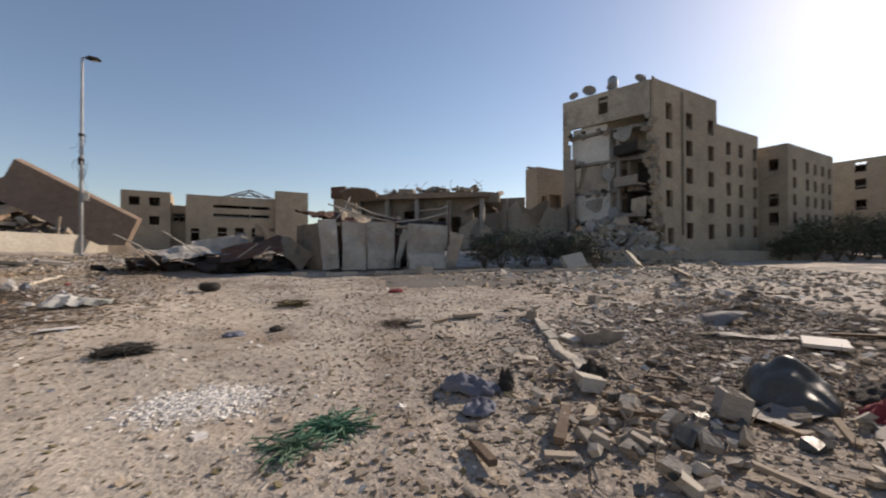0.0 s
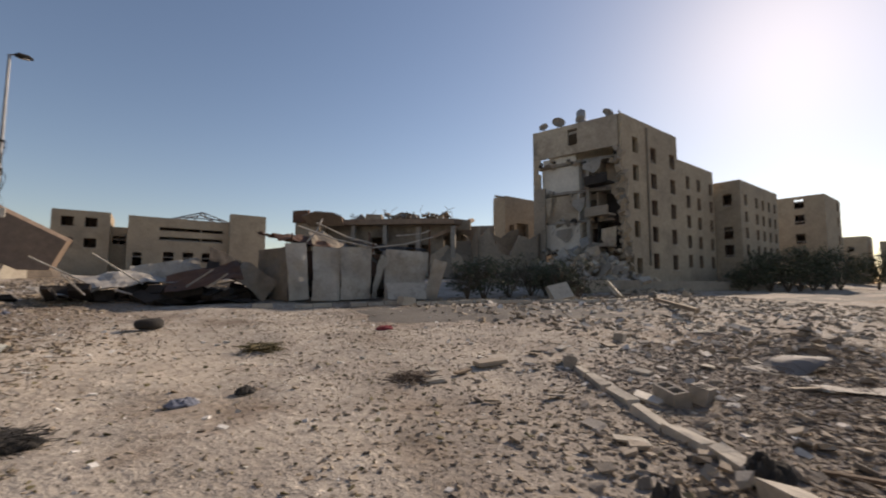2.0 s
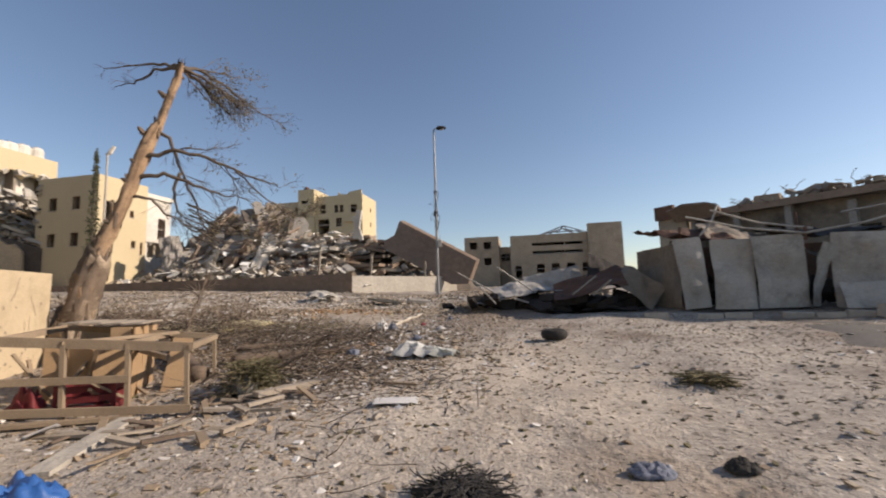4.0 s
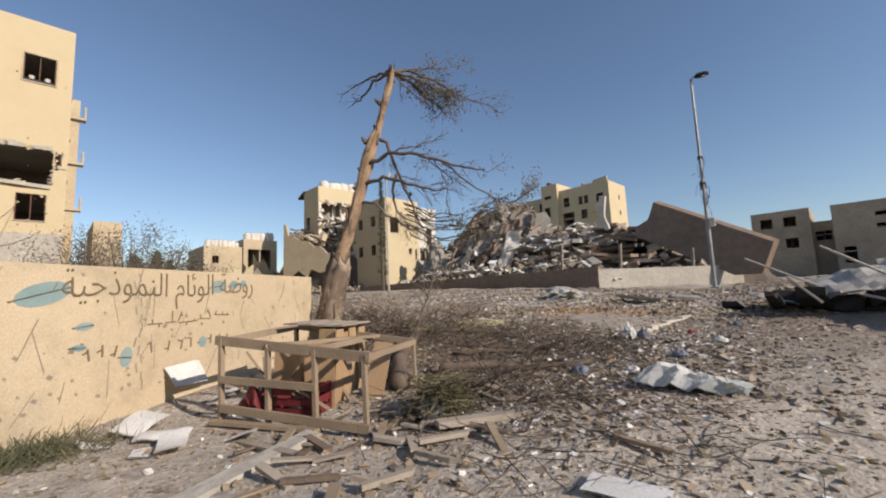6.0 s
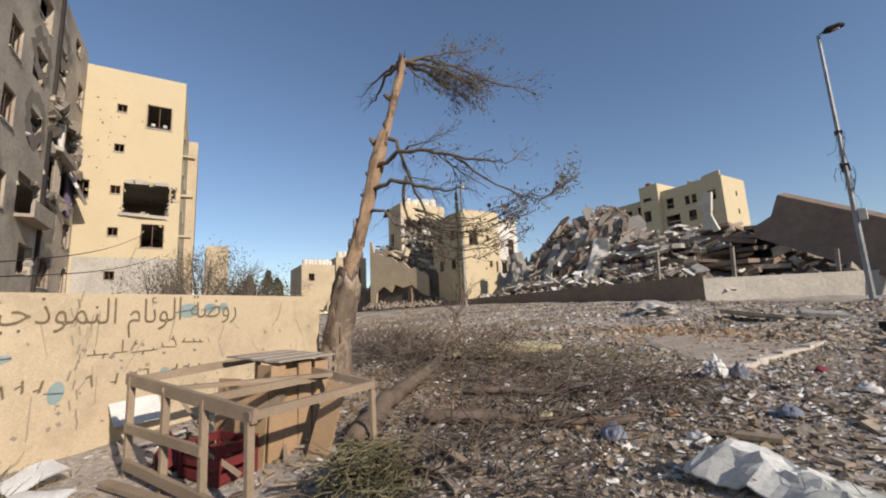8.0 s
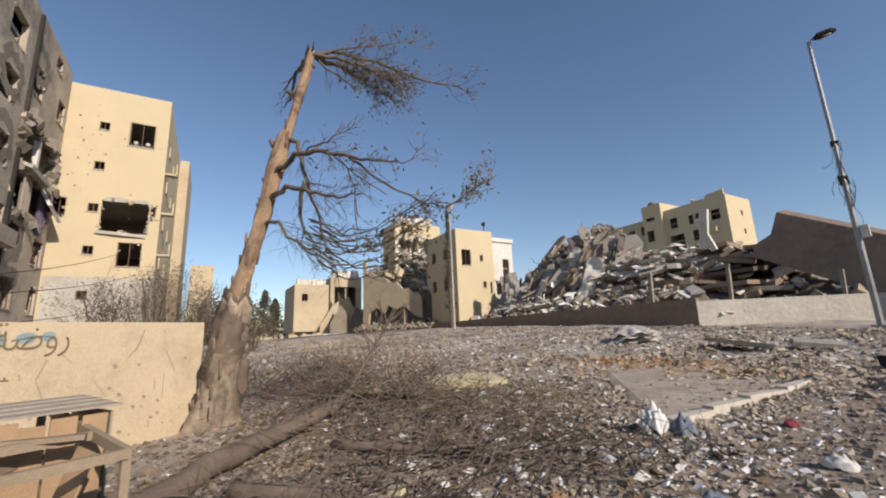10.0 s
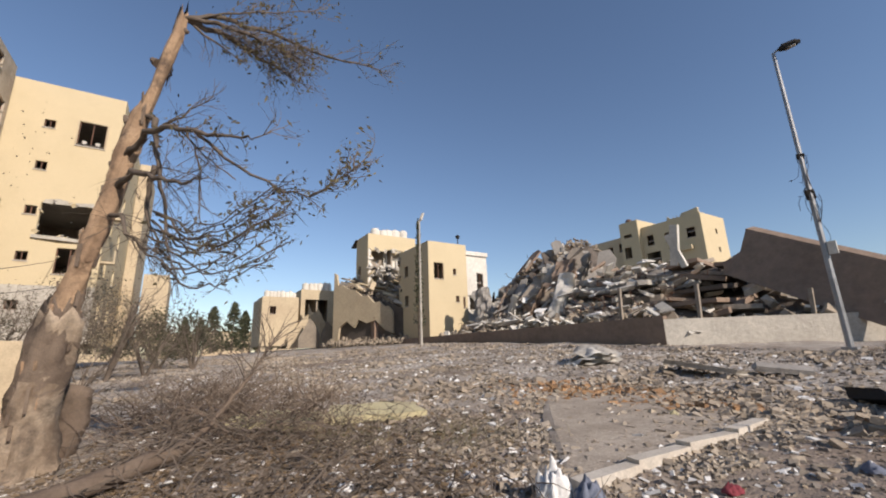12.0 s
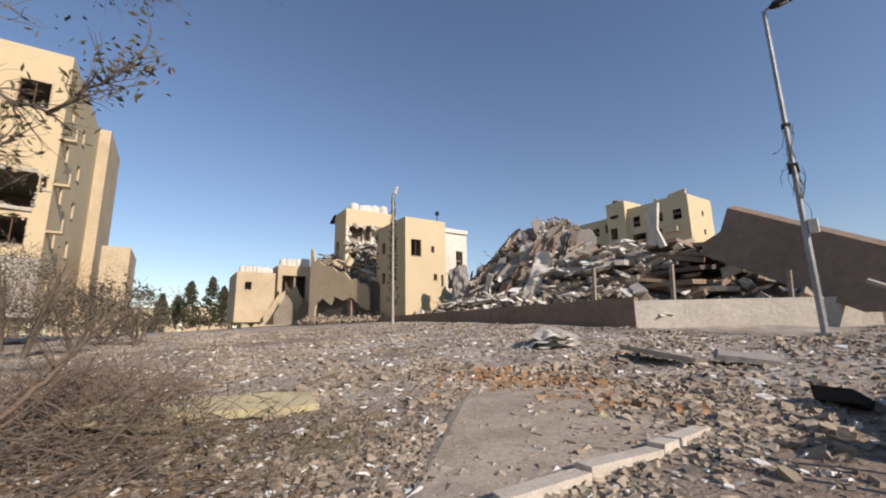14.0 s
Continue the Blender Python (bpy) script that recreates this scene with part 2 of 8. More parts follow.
# ---- mesh helpers ----
class Geo:
    """Collects vertices and faces of one mesh."""

    def __init__(self):
        self.v, self.f = [], []

    def add(self, verts, faces):
        k = len(self.v)
        self.v.extend(tuple(p) for p in verts)
        self.f.extend(tuple(i + k for i in f) for f in faces)
        return self

    def box(self, x0, y0, z0, x1, y1, z1, m=None):
        c = [Vector((x, y, z)) for z in (z0, z1) for x, y in ((x0, y0), (x1, y0), (x1, y1), (x0, y1))]
        if m is not None:
            c = [m @ p for p in c]
        return self.add(c, [(0, 3, 2, 1), (4, 5, 6, 7), (0, 1, 5, 4), (1, 2, 6, 5), (2, 3, 7, 6), (3, 0, 4, 7)])

    def chunk(self, centre, size, rot, rnd, rough=0.22):
        """A broken lump: a box with moved and cut corners."""
        m = Matrix.Translation(centre) @ Euler(rot).to_matrix().to_4x4()
        sx, sy, sz = (s / 2 for s in size)
        c = []
        for z in (-1, 1):
            for x, y in ((-1, -1), (1, -1), (1, 1), (-1, 1)):
                c.append(m @ Vector((sx * x * (1 - rough * rnd.random() * 2), sy * y * (1 - rough * rnd.random() * 2), sz * z * (1 - rough * rnd.random()))))
        return self.add(c, [(0, 3, 2, 1), (4, 5, 6, 7), (0, 1, 5, 4), (1, 2, 6, 5), (2, 3, 7, 6), (3, 0, 4, 7)])

    def tube(self, points, radii, sides=8, cap=True):
        pts = [Vector(p) for p in points]
        rings = []
        for i, p in enumerate(pts):
            d = (pts[min(i + 1, len(pts) - 1)] - pts[max(i - 1, 0)]).normalized()
            a = d.orthogonal().normalized() if i == 0 else (side - d * side.dot(d)).normalized()
            side = a
            b = d.cross(a)
            r = radii[i] if hasattr(radii, "__len__") else radii
            rings.append([p + (a * math.cos(q) + b * math.sin(q)) * r for q in (2 * math.pi * k / sides for k in range(sides))])
        v = [p for ring in rings for p in ring]
        f = [(i * sides + k, i * sides + (k + 1) % sides, (i + 1) * sides + (k + 1) % sides, (i + 1) * sides + k)
             for i in range(len(pts) - 1) for k in range(sides)]
        if cap:
            f += [tuple(range(sides))[::-1], tuple((len(pts) - 1) * sides + k for k in range(sides))]
        return self.add(v, f)

    def wall(self, m, length, height, thick, openings=(), top=None):
        """An upright slab along local x, its outer face at local y=0 and its body behind it (y>0), with openings (u0, z0, u1, z1)."""
        us = sorted({0.0, length, *(min(max(o[k], 0.0), length) for o in openings for k in (0, 2))})
        zs = sorted({0.0, height, *(min(max(o[k], 0.0), height) for o in openings for k in (1, 3))})

        def hole(i, j):
            if not (0 <= i < len(us) - 1 and 0 <= j < len(zs) - 1):
                return True
            u, z = (us[i] + us[i + 1]) / 2, (zs[j] + zs[j + 1]) / 2
            return any(o[0] < u < o[2] and o[1] < z < o[3] for o in openings)

        def quad(*p):
            self.add([m @ Vector(q) for q in p], [(0, 1, 2, 3)])

        for i in range(len(us) - 1):
            for j in range(len(zs) - 1):
                if hole(i, j):
                    continue
                u0, u1, z0, z1 = us[i], us[i + 1], zs[j], zs[j + 1]
                quad((u0, 0, z0), (u1, 0, z0), (u1, 0, z1), (u0, 0, z1))
                quad((u0, thick, z0), (u0, thick, z1), (u1, thick, z1), (u1, thick, z0))
                if hole(i - 1, j):
                    quad((u0, 0, z0), (u0, 0, z1), (u0, thick, z1), (u0, thick, z0))
                if hole(i + 1, j):
                    quad((u1, 0, z0), (u1, thick, z0), (u1, thick, z1), (u1, 0, z1))
                if hole(i, j - 1):
                    quad((u0, 0, z0), (u0, thick, z0), (u1, thick, z0), (u1, 0, z0))
                if hole(i, j + 1):
                    quad((u0, 0, z1), (u1, 0, z1), (u1, thick, z1), (u0, thick, z1))
        return self

    def ragged_plate(self, m, outline, thick):
        """A flat plate with the outline (u, v) in local x and y, its top at local z=0."""
        k = len(outline)
        v = [m @ Vector((u, w, 0)) for u, w in outline] + [m @ Vector((u, w, -thick)) for u, w in outline]
        f = [tuple(range(k)), tuple(range(2 * k - 1, k - 1, -1))]
        f += [(i, i + k, (i + 1) % k + k, (i + 1) % k) for i in range(k)]
        return self.add(v, f)


def mesh_of(name, geo, mat, smooth=False):
    me = bpy.data.meshes.new(name)
    me.from_pydata([tuple(p) for p in geo.v], [], geo.f)
    me.update()
    for mm in (mat if isinstance(mat, (list, tuple)) else [mat]):
        me.materials.append(mm)
    if smooth:
        me.polygons.foreach_set("use_smooth", [True] * len(me.polygons))
    return me


def thing(name, at, rz=0.0, label="", category="", group="", kind=""):
    ob = new(name)
    ob.empty_display_size = 0.2
    ob.matrix_basis = pose(*at, 0, 0, rz)
    return tagged(ob, label, category, group, kind)


def part(name, geo, mat, parent, label="", smooth=False):
    ob = new(name, mesh_of(name, geo, mat, smooth))
    ob.parent = parent
    return tagged(ob, label)


def single(name, geo, mat, at=(0, 0, 0), rz=0.0, label="", category="", group="", kind="", smooth=False):
    ob = new(name, mesh_of(name, geo, mat, smooth))
    ob.matrix_basis = pose(*at, 0, 0, rz)
    return tagged(ob, label, category, group, kind)


def upright(x, y, z, angle):
    """Local x along the wall at that angle, local y behind its outer face, which is on the right-hand side of its run."""
    return pose(x, y, z, 0, 0, angle)


# ---- ground ----
def lift(x, y):
    """Height of the ground without its small relief."""
    k = min(y, 34.0) - 5.0
    s = 0.2 + 0.045 * (k + math.log1p(math.exp(-k)) if k > -20 else 0.0) + 0.012 * (min(max(y, 34), 120) - 34)
    s += 0.10 * min(1.0, max(0.0, (y - 18) / 12))
    if x < -7:
        s += 1.35 * (1 - math.exp(-(-7 - x) / 22.0))
    if x > 12 and y > 20:
        s += 0.5 * min(1, (x - 12) / 24) * min(1, (y - 20) / 6)
    return s


def height(x, y):
    near = 1.0 if abs(x) < 60 and -40 < y < 80 else 0.0
    bumps = 0.0
    if near:
        bumps = 0.07 * noise.noise((x * 0.45, y * 0.45, 1.3)) + 0.045 * noise.noise((x * 1.4, y * 1.4, 7.7))
        bumps *= 1 - math.exp(-((x + 5.8) / 2.2) ** 4 - ((y - 17.2) / 2.4) ** 4)
        dirt = max(0.0, 1 - math.hypot((x - 10.2) / 3.2, (y - 4.2) / 1.6))
        bumps += 0.55 * dirt * dirt - 0.1 * math.exp(-((x + 5.2) / 1.2) ** 2 - ((y - 8.3) / 1.0) ** 2)
    return lift(x, y) + bumps


def axis_steps(fine_lo, fine_hi, step, far):
    a = list(np.arange(fine_lo, fine_hi + 1e-6, step))
    out, s = [], step
    v = fine_hi
    while v < far:
        s *= 1.35
        v += s
        out.append(v)
    lo, s, v = [], step, fine_lo
    while v > -far:
        s *= 1.35
        v -= s
        lo.append(v)
    return lo[::-1] + a + out


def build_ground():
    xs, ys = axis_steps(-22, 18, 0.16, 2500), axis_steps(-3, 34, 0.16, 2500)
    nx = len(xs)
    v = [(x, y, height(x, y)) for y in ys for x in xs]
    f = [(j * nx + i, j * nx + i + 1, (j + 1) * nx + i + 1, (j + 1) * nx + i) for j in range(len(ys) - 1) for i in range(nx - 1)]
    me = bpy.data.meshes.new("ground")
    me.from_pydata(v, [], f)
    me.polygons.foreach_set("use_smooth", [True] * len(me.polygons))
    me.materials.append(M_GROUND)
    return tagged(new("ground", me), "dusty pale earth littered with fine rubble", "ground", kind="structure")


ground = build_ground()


# ---- buildings ----
def window_part(name, m, u0, z0, u1, z1, parent, mat, depth=0.12, label=""):
    """A thin frame set in an opening of a wall with the pose m."""
    g = Geo()
    w = 0.06
    for a in ((u0, z0, u1, z0 + w), (u0, z1 - w, u1, z1), (u0, z0 + w, u0 + w, z1 - w), (u1 - w, z0 + w, u1, z1 - w),
              ((u0 + u1) / 2 - w / 2, z0 + w, (u0 + u1) / 2 + w / 2, z1 - w)):
        g.box(a[0], depth, a[1], a[2], depth + 0.05, a[3], m)
    ob = part(name, g, mat, parent, label)
    part("sill", Geo().box(u0 - 0.06, -0.07, z0 - 0.07, u1 + 0.06, -0.003, z0 - 0.003, m), M_CONC_L, ob)
    return ob


def block(name, x0, y0, x1, y1, base, top, mat, openings, label, category="apartment building", roof_mat=None, inner_step=3.12,
          roof_at=None, windows=True, thick=0.3, group=""):
    """A house with four walls. openings: lists for the sides s (facing -y), e (+x), n (+y), w (-x), each (u0, z0, u1, z1) with z from the base."""
    ob = thing(name, (x0, y0, base), 0, label, category, group)
    L, W, H = x1 - x0, y1 - y0, top - base
    poses = {"s": (pose(0, 0, 0), L), "e": (pose(L, 0, 0, 0, 0, 90), W), "n": (pose(L, W, 0, 0, 0, 180), L), "w": (pose(0, W, 0, 0, 0, -90), W)}
    for side, (m, length) in poses.items():
        t = thick
        inset = 0 if side in "sn" else t
        mm = m @ pose(inset, 0, 0)
        ops = [(a - inset, b, c - inset, d) for a, b, c, d in openings.get(side, ())]
        part("wall", Geo().wall(mm, length - 2 * inset, H, t, ops), mat, ob)
        if windows:
            for a, b, c, d in ops:
                if c - a < 2.0 and d - b < 2.2:
                    window_part("window", mm, a, b, c, d, ob, M_RUST)
    k = 1
    while k * inner_step < H - 2.0:
        part("floor_slab", Geo().box(thick, thick, k * inner_step, L - thick, W - thick, k * inner_step + 0.2), M_CONC, ob)
        k += 1
    g = Geo()
    g.box(thick, thick, H - 0.95, L - thick, W - thick, H - 0.75)
    part("roof", g, roof_mat or M_CONC, ob)
    g = Geo()
    g.box(L * 0.5 - 0.1, thick, 0, L * 0.5 + 0.1, W - thick, H - 0.96)
    g.box(thick, W * 0.5 - 0.1, 0, L * 0.5 - 0.1, W * 0.5 + 0.1, H - 0.96)
    g.box(L * 0.5 + 0.1, W * 0.5 - 0.1, 0, L - thick, W * 0.5 + 0.1, H - 0.96)
    part("inner_wall", g, M_GREYR, ob)
    return ob


def rows_of(us, width, zs, h):
    return [(u - width / 2, z, u + width / 2, z + h) for u in us for z in zs]
# near yellow end block beside the sooty one, five storeys
LB = 3.0
lb_ops = [(u - 0.3, z, u + 0.3, z + 0.6) for u, z in ((2.03, 14.65), (2.03, 11.53), (2.0, 8.36), (2.03, 5.27), (2.03, 2.13))]
lb_ops += [(3.55, 13.73, 5.1, 15.58), (2.45, 6.92, 5.25, 9.3), (3.64, 4.5, 5.05, 6.24), (5.31, 8.15, 5.85, 9.1), (-0.15, 7.9, 0.55, 9.2)]
yellow_block = block("apartment_block", -52.0, -3.5, -37.2, 6.45, LB, 20.95, M_YELLOW,
                     {"e": [(a + 4, b, c + 4, d) for a, b, c, d in lb_ops], "n": rows_of([2.2, 6.5], 0.9, [1.6, 4.7, 7.8, 10.9, 14.0], 1.3)},
                     "yellow rendered apartment block with a shell hole in its end wall")
block("stair_tower", -58.0, 6.45, -50.0, 7.3, LB, 21.2, M_YELLOW2, {},
      "yellow rendered stair tower beside the apartment block", "stair tower")
block("house", -52.0, 8.4, -45.0, 10.3, LB, 9.1, M_YELLOW2, {}, "low yellow house behind the stair tower", "house")
# sooty block that runs towards the walk
dark_ops = rows_of([1.6, 4.4, 7.2, 10.0], 1.4, [0.9, 4.2, 7.9, 11.2, 14.7], 1.6)
# stair half-levels before the joint, rooms after it
dark_ops += [(13.0, 1.6, 15.0, 3.1), (12.0, 4.4, 15.2, 6.4), (12.3, 8.2, 14.5, 9.9), (12.2, 11.5, 14.2, 13.3), (12.2, 14.8, 14.2, 16.5)]
dark_ops += [(15.75, 13.6, 17.4, 15.4), (20.2, 13.9, 21.5, 15.5), (18.8, 16.9, 19.9, 17.9), (16.2, 1.2, 18.0, 2.9), (20.5, 1.1, 21.7, 2.8), (15.9, 4.2, 18.4, 6.0), (19.9, 4.1, 21.6, 5.7)]
dark_ops += [(15.6, 9.3, 21.6, 12.1), (15.65, 6.4, 20.9, 9.0)]
sooty = block("apartment_block", -37.0, -11.5, -15.0, 0.4, 3.0, 21.5, M_SOOT, {"n": dark_ops}, "shell-scarred sooty grey apartment block with blown-out windows")


def broken_edge(ob, m, holes, seed, mats, size=0.45, count=26):
    """Crumbled masonry round the rims of shell holes."""
    rnd = random.Random(seed)
    for u0, z0, u1, z1 in holes:
        for _ in range(count):
            side = rnd.randrange(4)
            t = rnd.random()
            u, z = ((u0 + (u1 - u0) * t, z1), (u0 + (u1 - u0) * t, z0), (u0, z0 + (z1 - z0) * t), (u1, z0 + (z1 - z0) * t))[side]
            s = size * rnd.uniform(0.4, 1.3)
            c = m @ Vector((u + rnd.uniform(-0.12, 0.12), rnd.uniform(-0.04, 0.25), z + rnd.uniform(-0.12, 0.12)))
            part("broken_masonry", Geo().chunk(c, (s, s * rnd.uniform(0.5, 0.9), s * rnd.uniform(0.4, 0.9)), (rnd.uniform(-1, 1), rnd.uniform(-1, 1), rnd.uniform(0, 6)), rnd, 0.3), rnd.choice(mats), ob)


north = pose(22.0, 11.9, 0, 0, 0, 180)
broken_edge(sooty, north, dark_ops[-2:], 4, (M_HALL, M_GREYR, M_HALL, M_SOOT), 0.8, 46)
# flat dark rings put the shade of larger, scorched holes into colour
for seed, (u, z, r) in enumerate(((18.6, 9.1, 3.0), (13.3, 13.0, 1.6), (16.6, 15.6, 1.5), (13.4, 9.6, 1.6), (16.8, 5.2, 1.7))):
    rnd_p = random.Random(seed)
    q = [((r * rnd_p.uniform(0.75, 1.15)) * math.cos(2 * math.pi * i / 22), (r * rnd_p.uniform(0.7, 1.1)) * math.sin(2 * math.pi * i / 22)) for i in range(22)]
    ring = [(a * 0.55, b * 0.5) for a, b in q]
    g = Geo()
    v = [north @ Vector((u + a, -0.012, z + b)) for a, b in q + ring] + [north @ Vector((u + a, -0.002, z + b)) for a, b in q + ring]
    g.add(v, [(i, (i + 1) % 22, (i + 1) % 22 + 22, i + 22) for i in range(22) if abs(ring[i][0]) < 3])
    if r < 2:
        part("scorched_plaster", g, M_HALL, sooty, "dark ragged skin that widens the darkness of a scorched opening")
broken_edge(sooty, north, [o for o in dark_ops[:-2] if o[0] > 11], 5, (M_SOOT, M_CONC_L, M_GREYR), 0.28, 9)
part("rain_pipe", Geo().box(15.3, -0.16, 0, 15.5, -0.003, 18.2, north), M_DARK, sooty, "sooty downpipe along the joint")
part("column", Geo().box(18.3, 0.1, 9.36, 18.62, 0.4, 12.3, north @ pose(0, 0, 0, 0, 2, 0)), M_WHITE, sooty, "pale plastered column in the blown-out room")
part("room_wall", Geo().box(15.7, 2.4, 9.4, 21.5, 2.55, 12.1, north), M_TAN, sooty, "tan inner wall of the opened room")
part("hanging_slab", Geo().ragged_plate(north @ pose(15.9, -0.2, 9.25, 24, 6, 0), [(0, -0.5), (2.4, -0.7), (3.1, 0.1), (2.8, 1.4), (0.1, 1.3)], 0.2), M_CONC_L, sooty, "broken floor slab hanging out")
part("hanging_slab", Geo().ragged_plate(north @ pose(19.3, -0.15, 8.9, 62, 14, 0), [(0, -1.4), (1.6, -1.8), (2.0, 0.0), (0.2, 0.3)], 0.18), M_WHITE, sooty, "broken wall piece hanging out")
rnd_s = random.Random(19)
for u, z, w, h in ((16.6, 6.3, 1.1, 2.6), (19.4, 6.0, 1.0, 2.4), (20.4, 7.0, 0.8, 2.0)):
    g = Geo()
    n = 16
    for side in (0, 0.02):
        v = [north @ Vector((u + w * i / n, -0.1 + 0.09 * math.sin(i * 1.9) + side, z + h * j / 6 + 0.1 * math.sin(i * 0.7))) for j in range(7) for i in range(n + 1)]
        f = [(j * (n + 1) + i, j * (n + 1) + i + 1, (j + 1) * (n + 1) + i + 1, (j + 1) * (n + 1) + i) for j in range(6) for i in range(n)]
        g.add(v, f if side == 0 else [q[::-1] for q in f])
    part("curtain", g, M_GREYR if w > 1.05 else M_CURTAIN, sooty, "torn faded curtain hanging from the opening")
for u0, z, u1 in ((12.0, 4.15, 15.2),):
    g = Geo().box(u0, -0.7, z, u1, -0.003, z + 0.16, north)
    g.box(u0, -0.7, z + 0.16, u1, -0.6, z + 0.85, north)
    part("balcony", g, M_SOOT, sooty, "sooty shallow balcony")
broken_edge(yellow_block, pose(14.8, 4, 0, 0, 0, 90), [lb_ops[6]], 6, (M_YELLOW, M_CONC_L, M_CONC), 0.3, 40)
broken_edge(yellow_block, pose(14.8, 4, 0, 0, 0, 90), [lb_ops[7]], 7, (M_YELLOW, M_CONC_L), 0.2, 8)
broken_edge(yellow_block, pose(14.8, 4, 0, 0, 0, 90), [lb_ops[8], lb_ops[9]], 8, (M_YELLOW, M_CONC_L, M_DARK), 0.26, 16)
face = pose(14.8, 4, 0, 0, 0, 90)
part("window_surround", Geo().wall(face @ pose(3.45, -0.03, 13.63), 1.75, 2.05, 0.028, [(0.1, 0.1, 1.65, 1.95)]), M_YELLOW2, yellow_block, "brown render band round the window")
part("window_shelf", Geo().box(3.553, 0.02, 13.733, 5.097, 0.25, 13.9, face), M_DARK, yellow_block)
for u in (3.95, 4.7):
    part("flower_pot", Geo().tube([face @ Vector((u, 0.12, 13.9)), face @ Vector((u, 0.12, 14.12))], [0.12, 0.16], 10), M_WHITE, yellow_block, "white pot on the window shelf")
part("broken_floor_edge", Geo().ragged_plate(face @ pose(2.3, -0.18, 7.0, 4, 3, 0), [(0, 0), (1.4, -0.1), (2.9, 0.05), (2.9, 0.6), (0.1, 0.6)], 0.22), M_CONC_L, yellow_block)
part("plaster_lip", Geo().ragged_plate(face @ pose(2.5, -0.05, 9.2, 90, 0, 0), [(0, 0), (2.7, 0.05), (2.6, 0.35), (1.6, 0.22), (0.8, 0.4), (0.1, 0.25)], 0.06), M_CONC_L, yellow_block)
for z in (5.4, 8.6, 11.8):
    g = Geo().box(14.1, 9.95, z, 14.75, 10.75, z + 0.15)
    g.box(14.1, 10.65, z + 0.15, 14.75, 10.75, z + 0.95)
    part("balcony", g, M_YELLOW2, yellow_block, "narrow rendered balcony, partly broken")
part("plinth", Geo().wall(pose(14.8, 4, 0, 0, 0, 90) @ pose(0.0, -0.02, 0), 5.95, 3.7, 0.018, [(1.73, 2.13, 2.33, 2.73)]), M_CONC_L, yellow_block, "pale bare plinth")
rnd_scar = random.Random(12)
for _ in range(34):
    u, z = rnd_scar.choice(((rnd_scar.uniform(0.4, 1.6), rnd_scar.uniform(9, 16)), (rnd_scar.uniform(0.4, 5.8), rnd_scar.uniform(3.5, 17))))
    r = rnd_scar.uniform(0.02, 0.06)
    part("shell_scar", Geo().tube([Vector((14.81, u + 4, z)), Vector((14.796, u + 4, z))], [r, r * 0.8], 7), M_DARK, yellow_block)
# middle yellow house
mid_house = block("house", -43.8, 32.5, -37.0, 37.3, 2.6, 12.95, M_YELLOW, {"e": [(0.64, 6.4, 1.82, 8.1), (3.01, 6.95, 3.41, 7.6), (3.27, 4.05, 3.7, 4.7), (4.19, 3.45, 4.47, 4.65)],
                  "s": rows_of([4.4, 1.8], 0.9, [7.3, 4.0], 1.2)}, "yellow rendered two-storey house with a cracked shaded side", "house")
wing = block("house_wing", -43.3, 37.3, -37.25, 40.3, 2.6, 12.2, M_WHITE, {"e": [(1.5, 5.3, 2.4, 7.4), (0.4, 3.3, 2.6, 4.8)], "n": rows_of([3.0], 1.0, [5.0], 1.5)}, "white plastered house wing with blown-out openings", "house")
part("roof_edge", Geo().box(5.9, -0.1, 9.3, 6.25, 3.05, 9.75), M_WHITE, wing, "white concrete roof edge")
part("floor_band", Geo().box(6.053, 0.0, 4.85, 6.2, 2.98, 5.1), M_WHITE, wing)
broken_edge(wing, pose(6.05, 0, 0, 0, 0, 90), [(0.4, 3.3, 2.6, 4.8), (1.5, 5.3, 2.4, 7.4)], 43, (M_WHITE, M_CONC_L), 0.3, 14)
broken_edge(mid_house, pose(0, 0, 0), [(0.05, 0.5, 0.4, 9.5)], 46, (M_YELLOW2, M_CONC, M_DARK), 0.7, 26)
part("roof_mast", Geo().tube([(6.2, 4.2, 10.3), (6.2, 4.2, 11.2)], 0.05, 6), M_DARK, mid_house)
part("roof_vent", Geo().tube([(6.2, 4.2, 11.2), (6.2, 4.2, 11.5), (6.2, 4.2, 11.6)], [0.2, 0.24, 0.08], 8), M_DARK, mid_house)
tank_house = block("house", -52.9, 30.6, -48.8, 37.4, 2.8, 16.6, M_YELLOW, {"e": [(0.35, 6.4, 2.7, 11.6), (2.7, 6.6, 5.9, 11.9)], "s": rows_of([1.2], 1.0, [4, 8.4], 1.6)},
      "battered yellow apartment house with water tanks on its roof", "house")
east = pose(4.1, 0, 0, 0, 0, 90)
broken_edge(tank_house, east, [(0.35, 6.6, 5.9, 11.7)], 41, (M_YELLOW, M_CONC_L, M_WHITE), 0.7, 70)
part("corner_column", Geo().box(0.05, -0.04, 5.8, 0.4, 0.3, 11.8, east), M_WHITE, tank_house, "bare white corner column")
part("inner_wall", Geo().box(2.8, 1.5, 6.6, 5.8, 1.7, 11.8, east), M_WHITE, tank_house, "white plastered room wall laid bare")
part("torn_roof", Geo().ragged_plate(pose(-0.7, -0.3, 13.3, 4, -24, 0), [(-0.6, 0), (1.2, 0), (1.2, 3), (-0.3, 2.6)], 0.18), M_DARK, tank_house, "dark torn roof sheet")
rnd_room = random.Random(44)
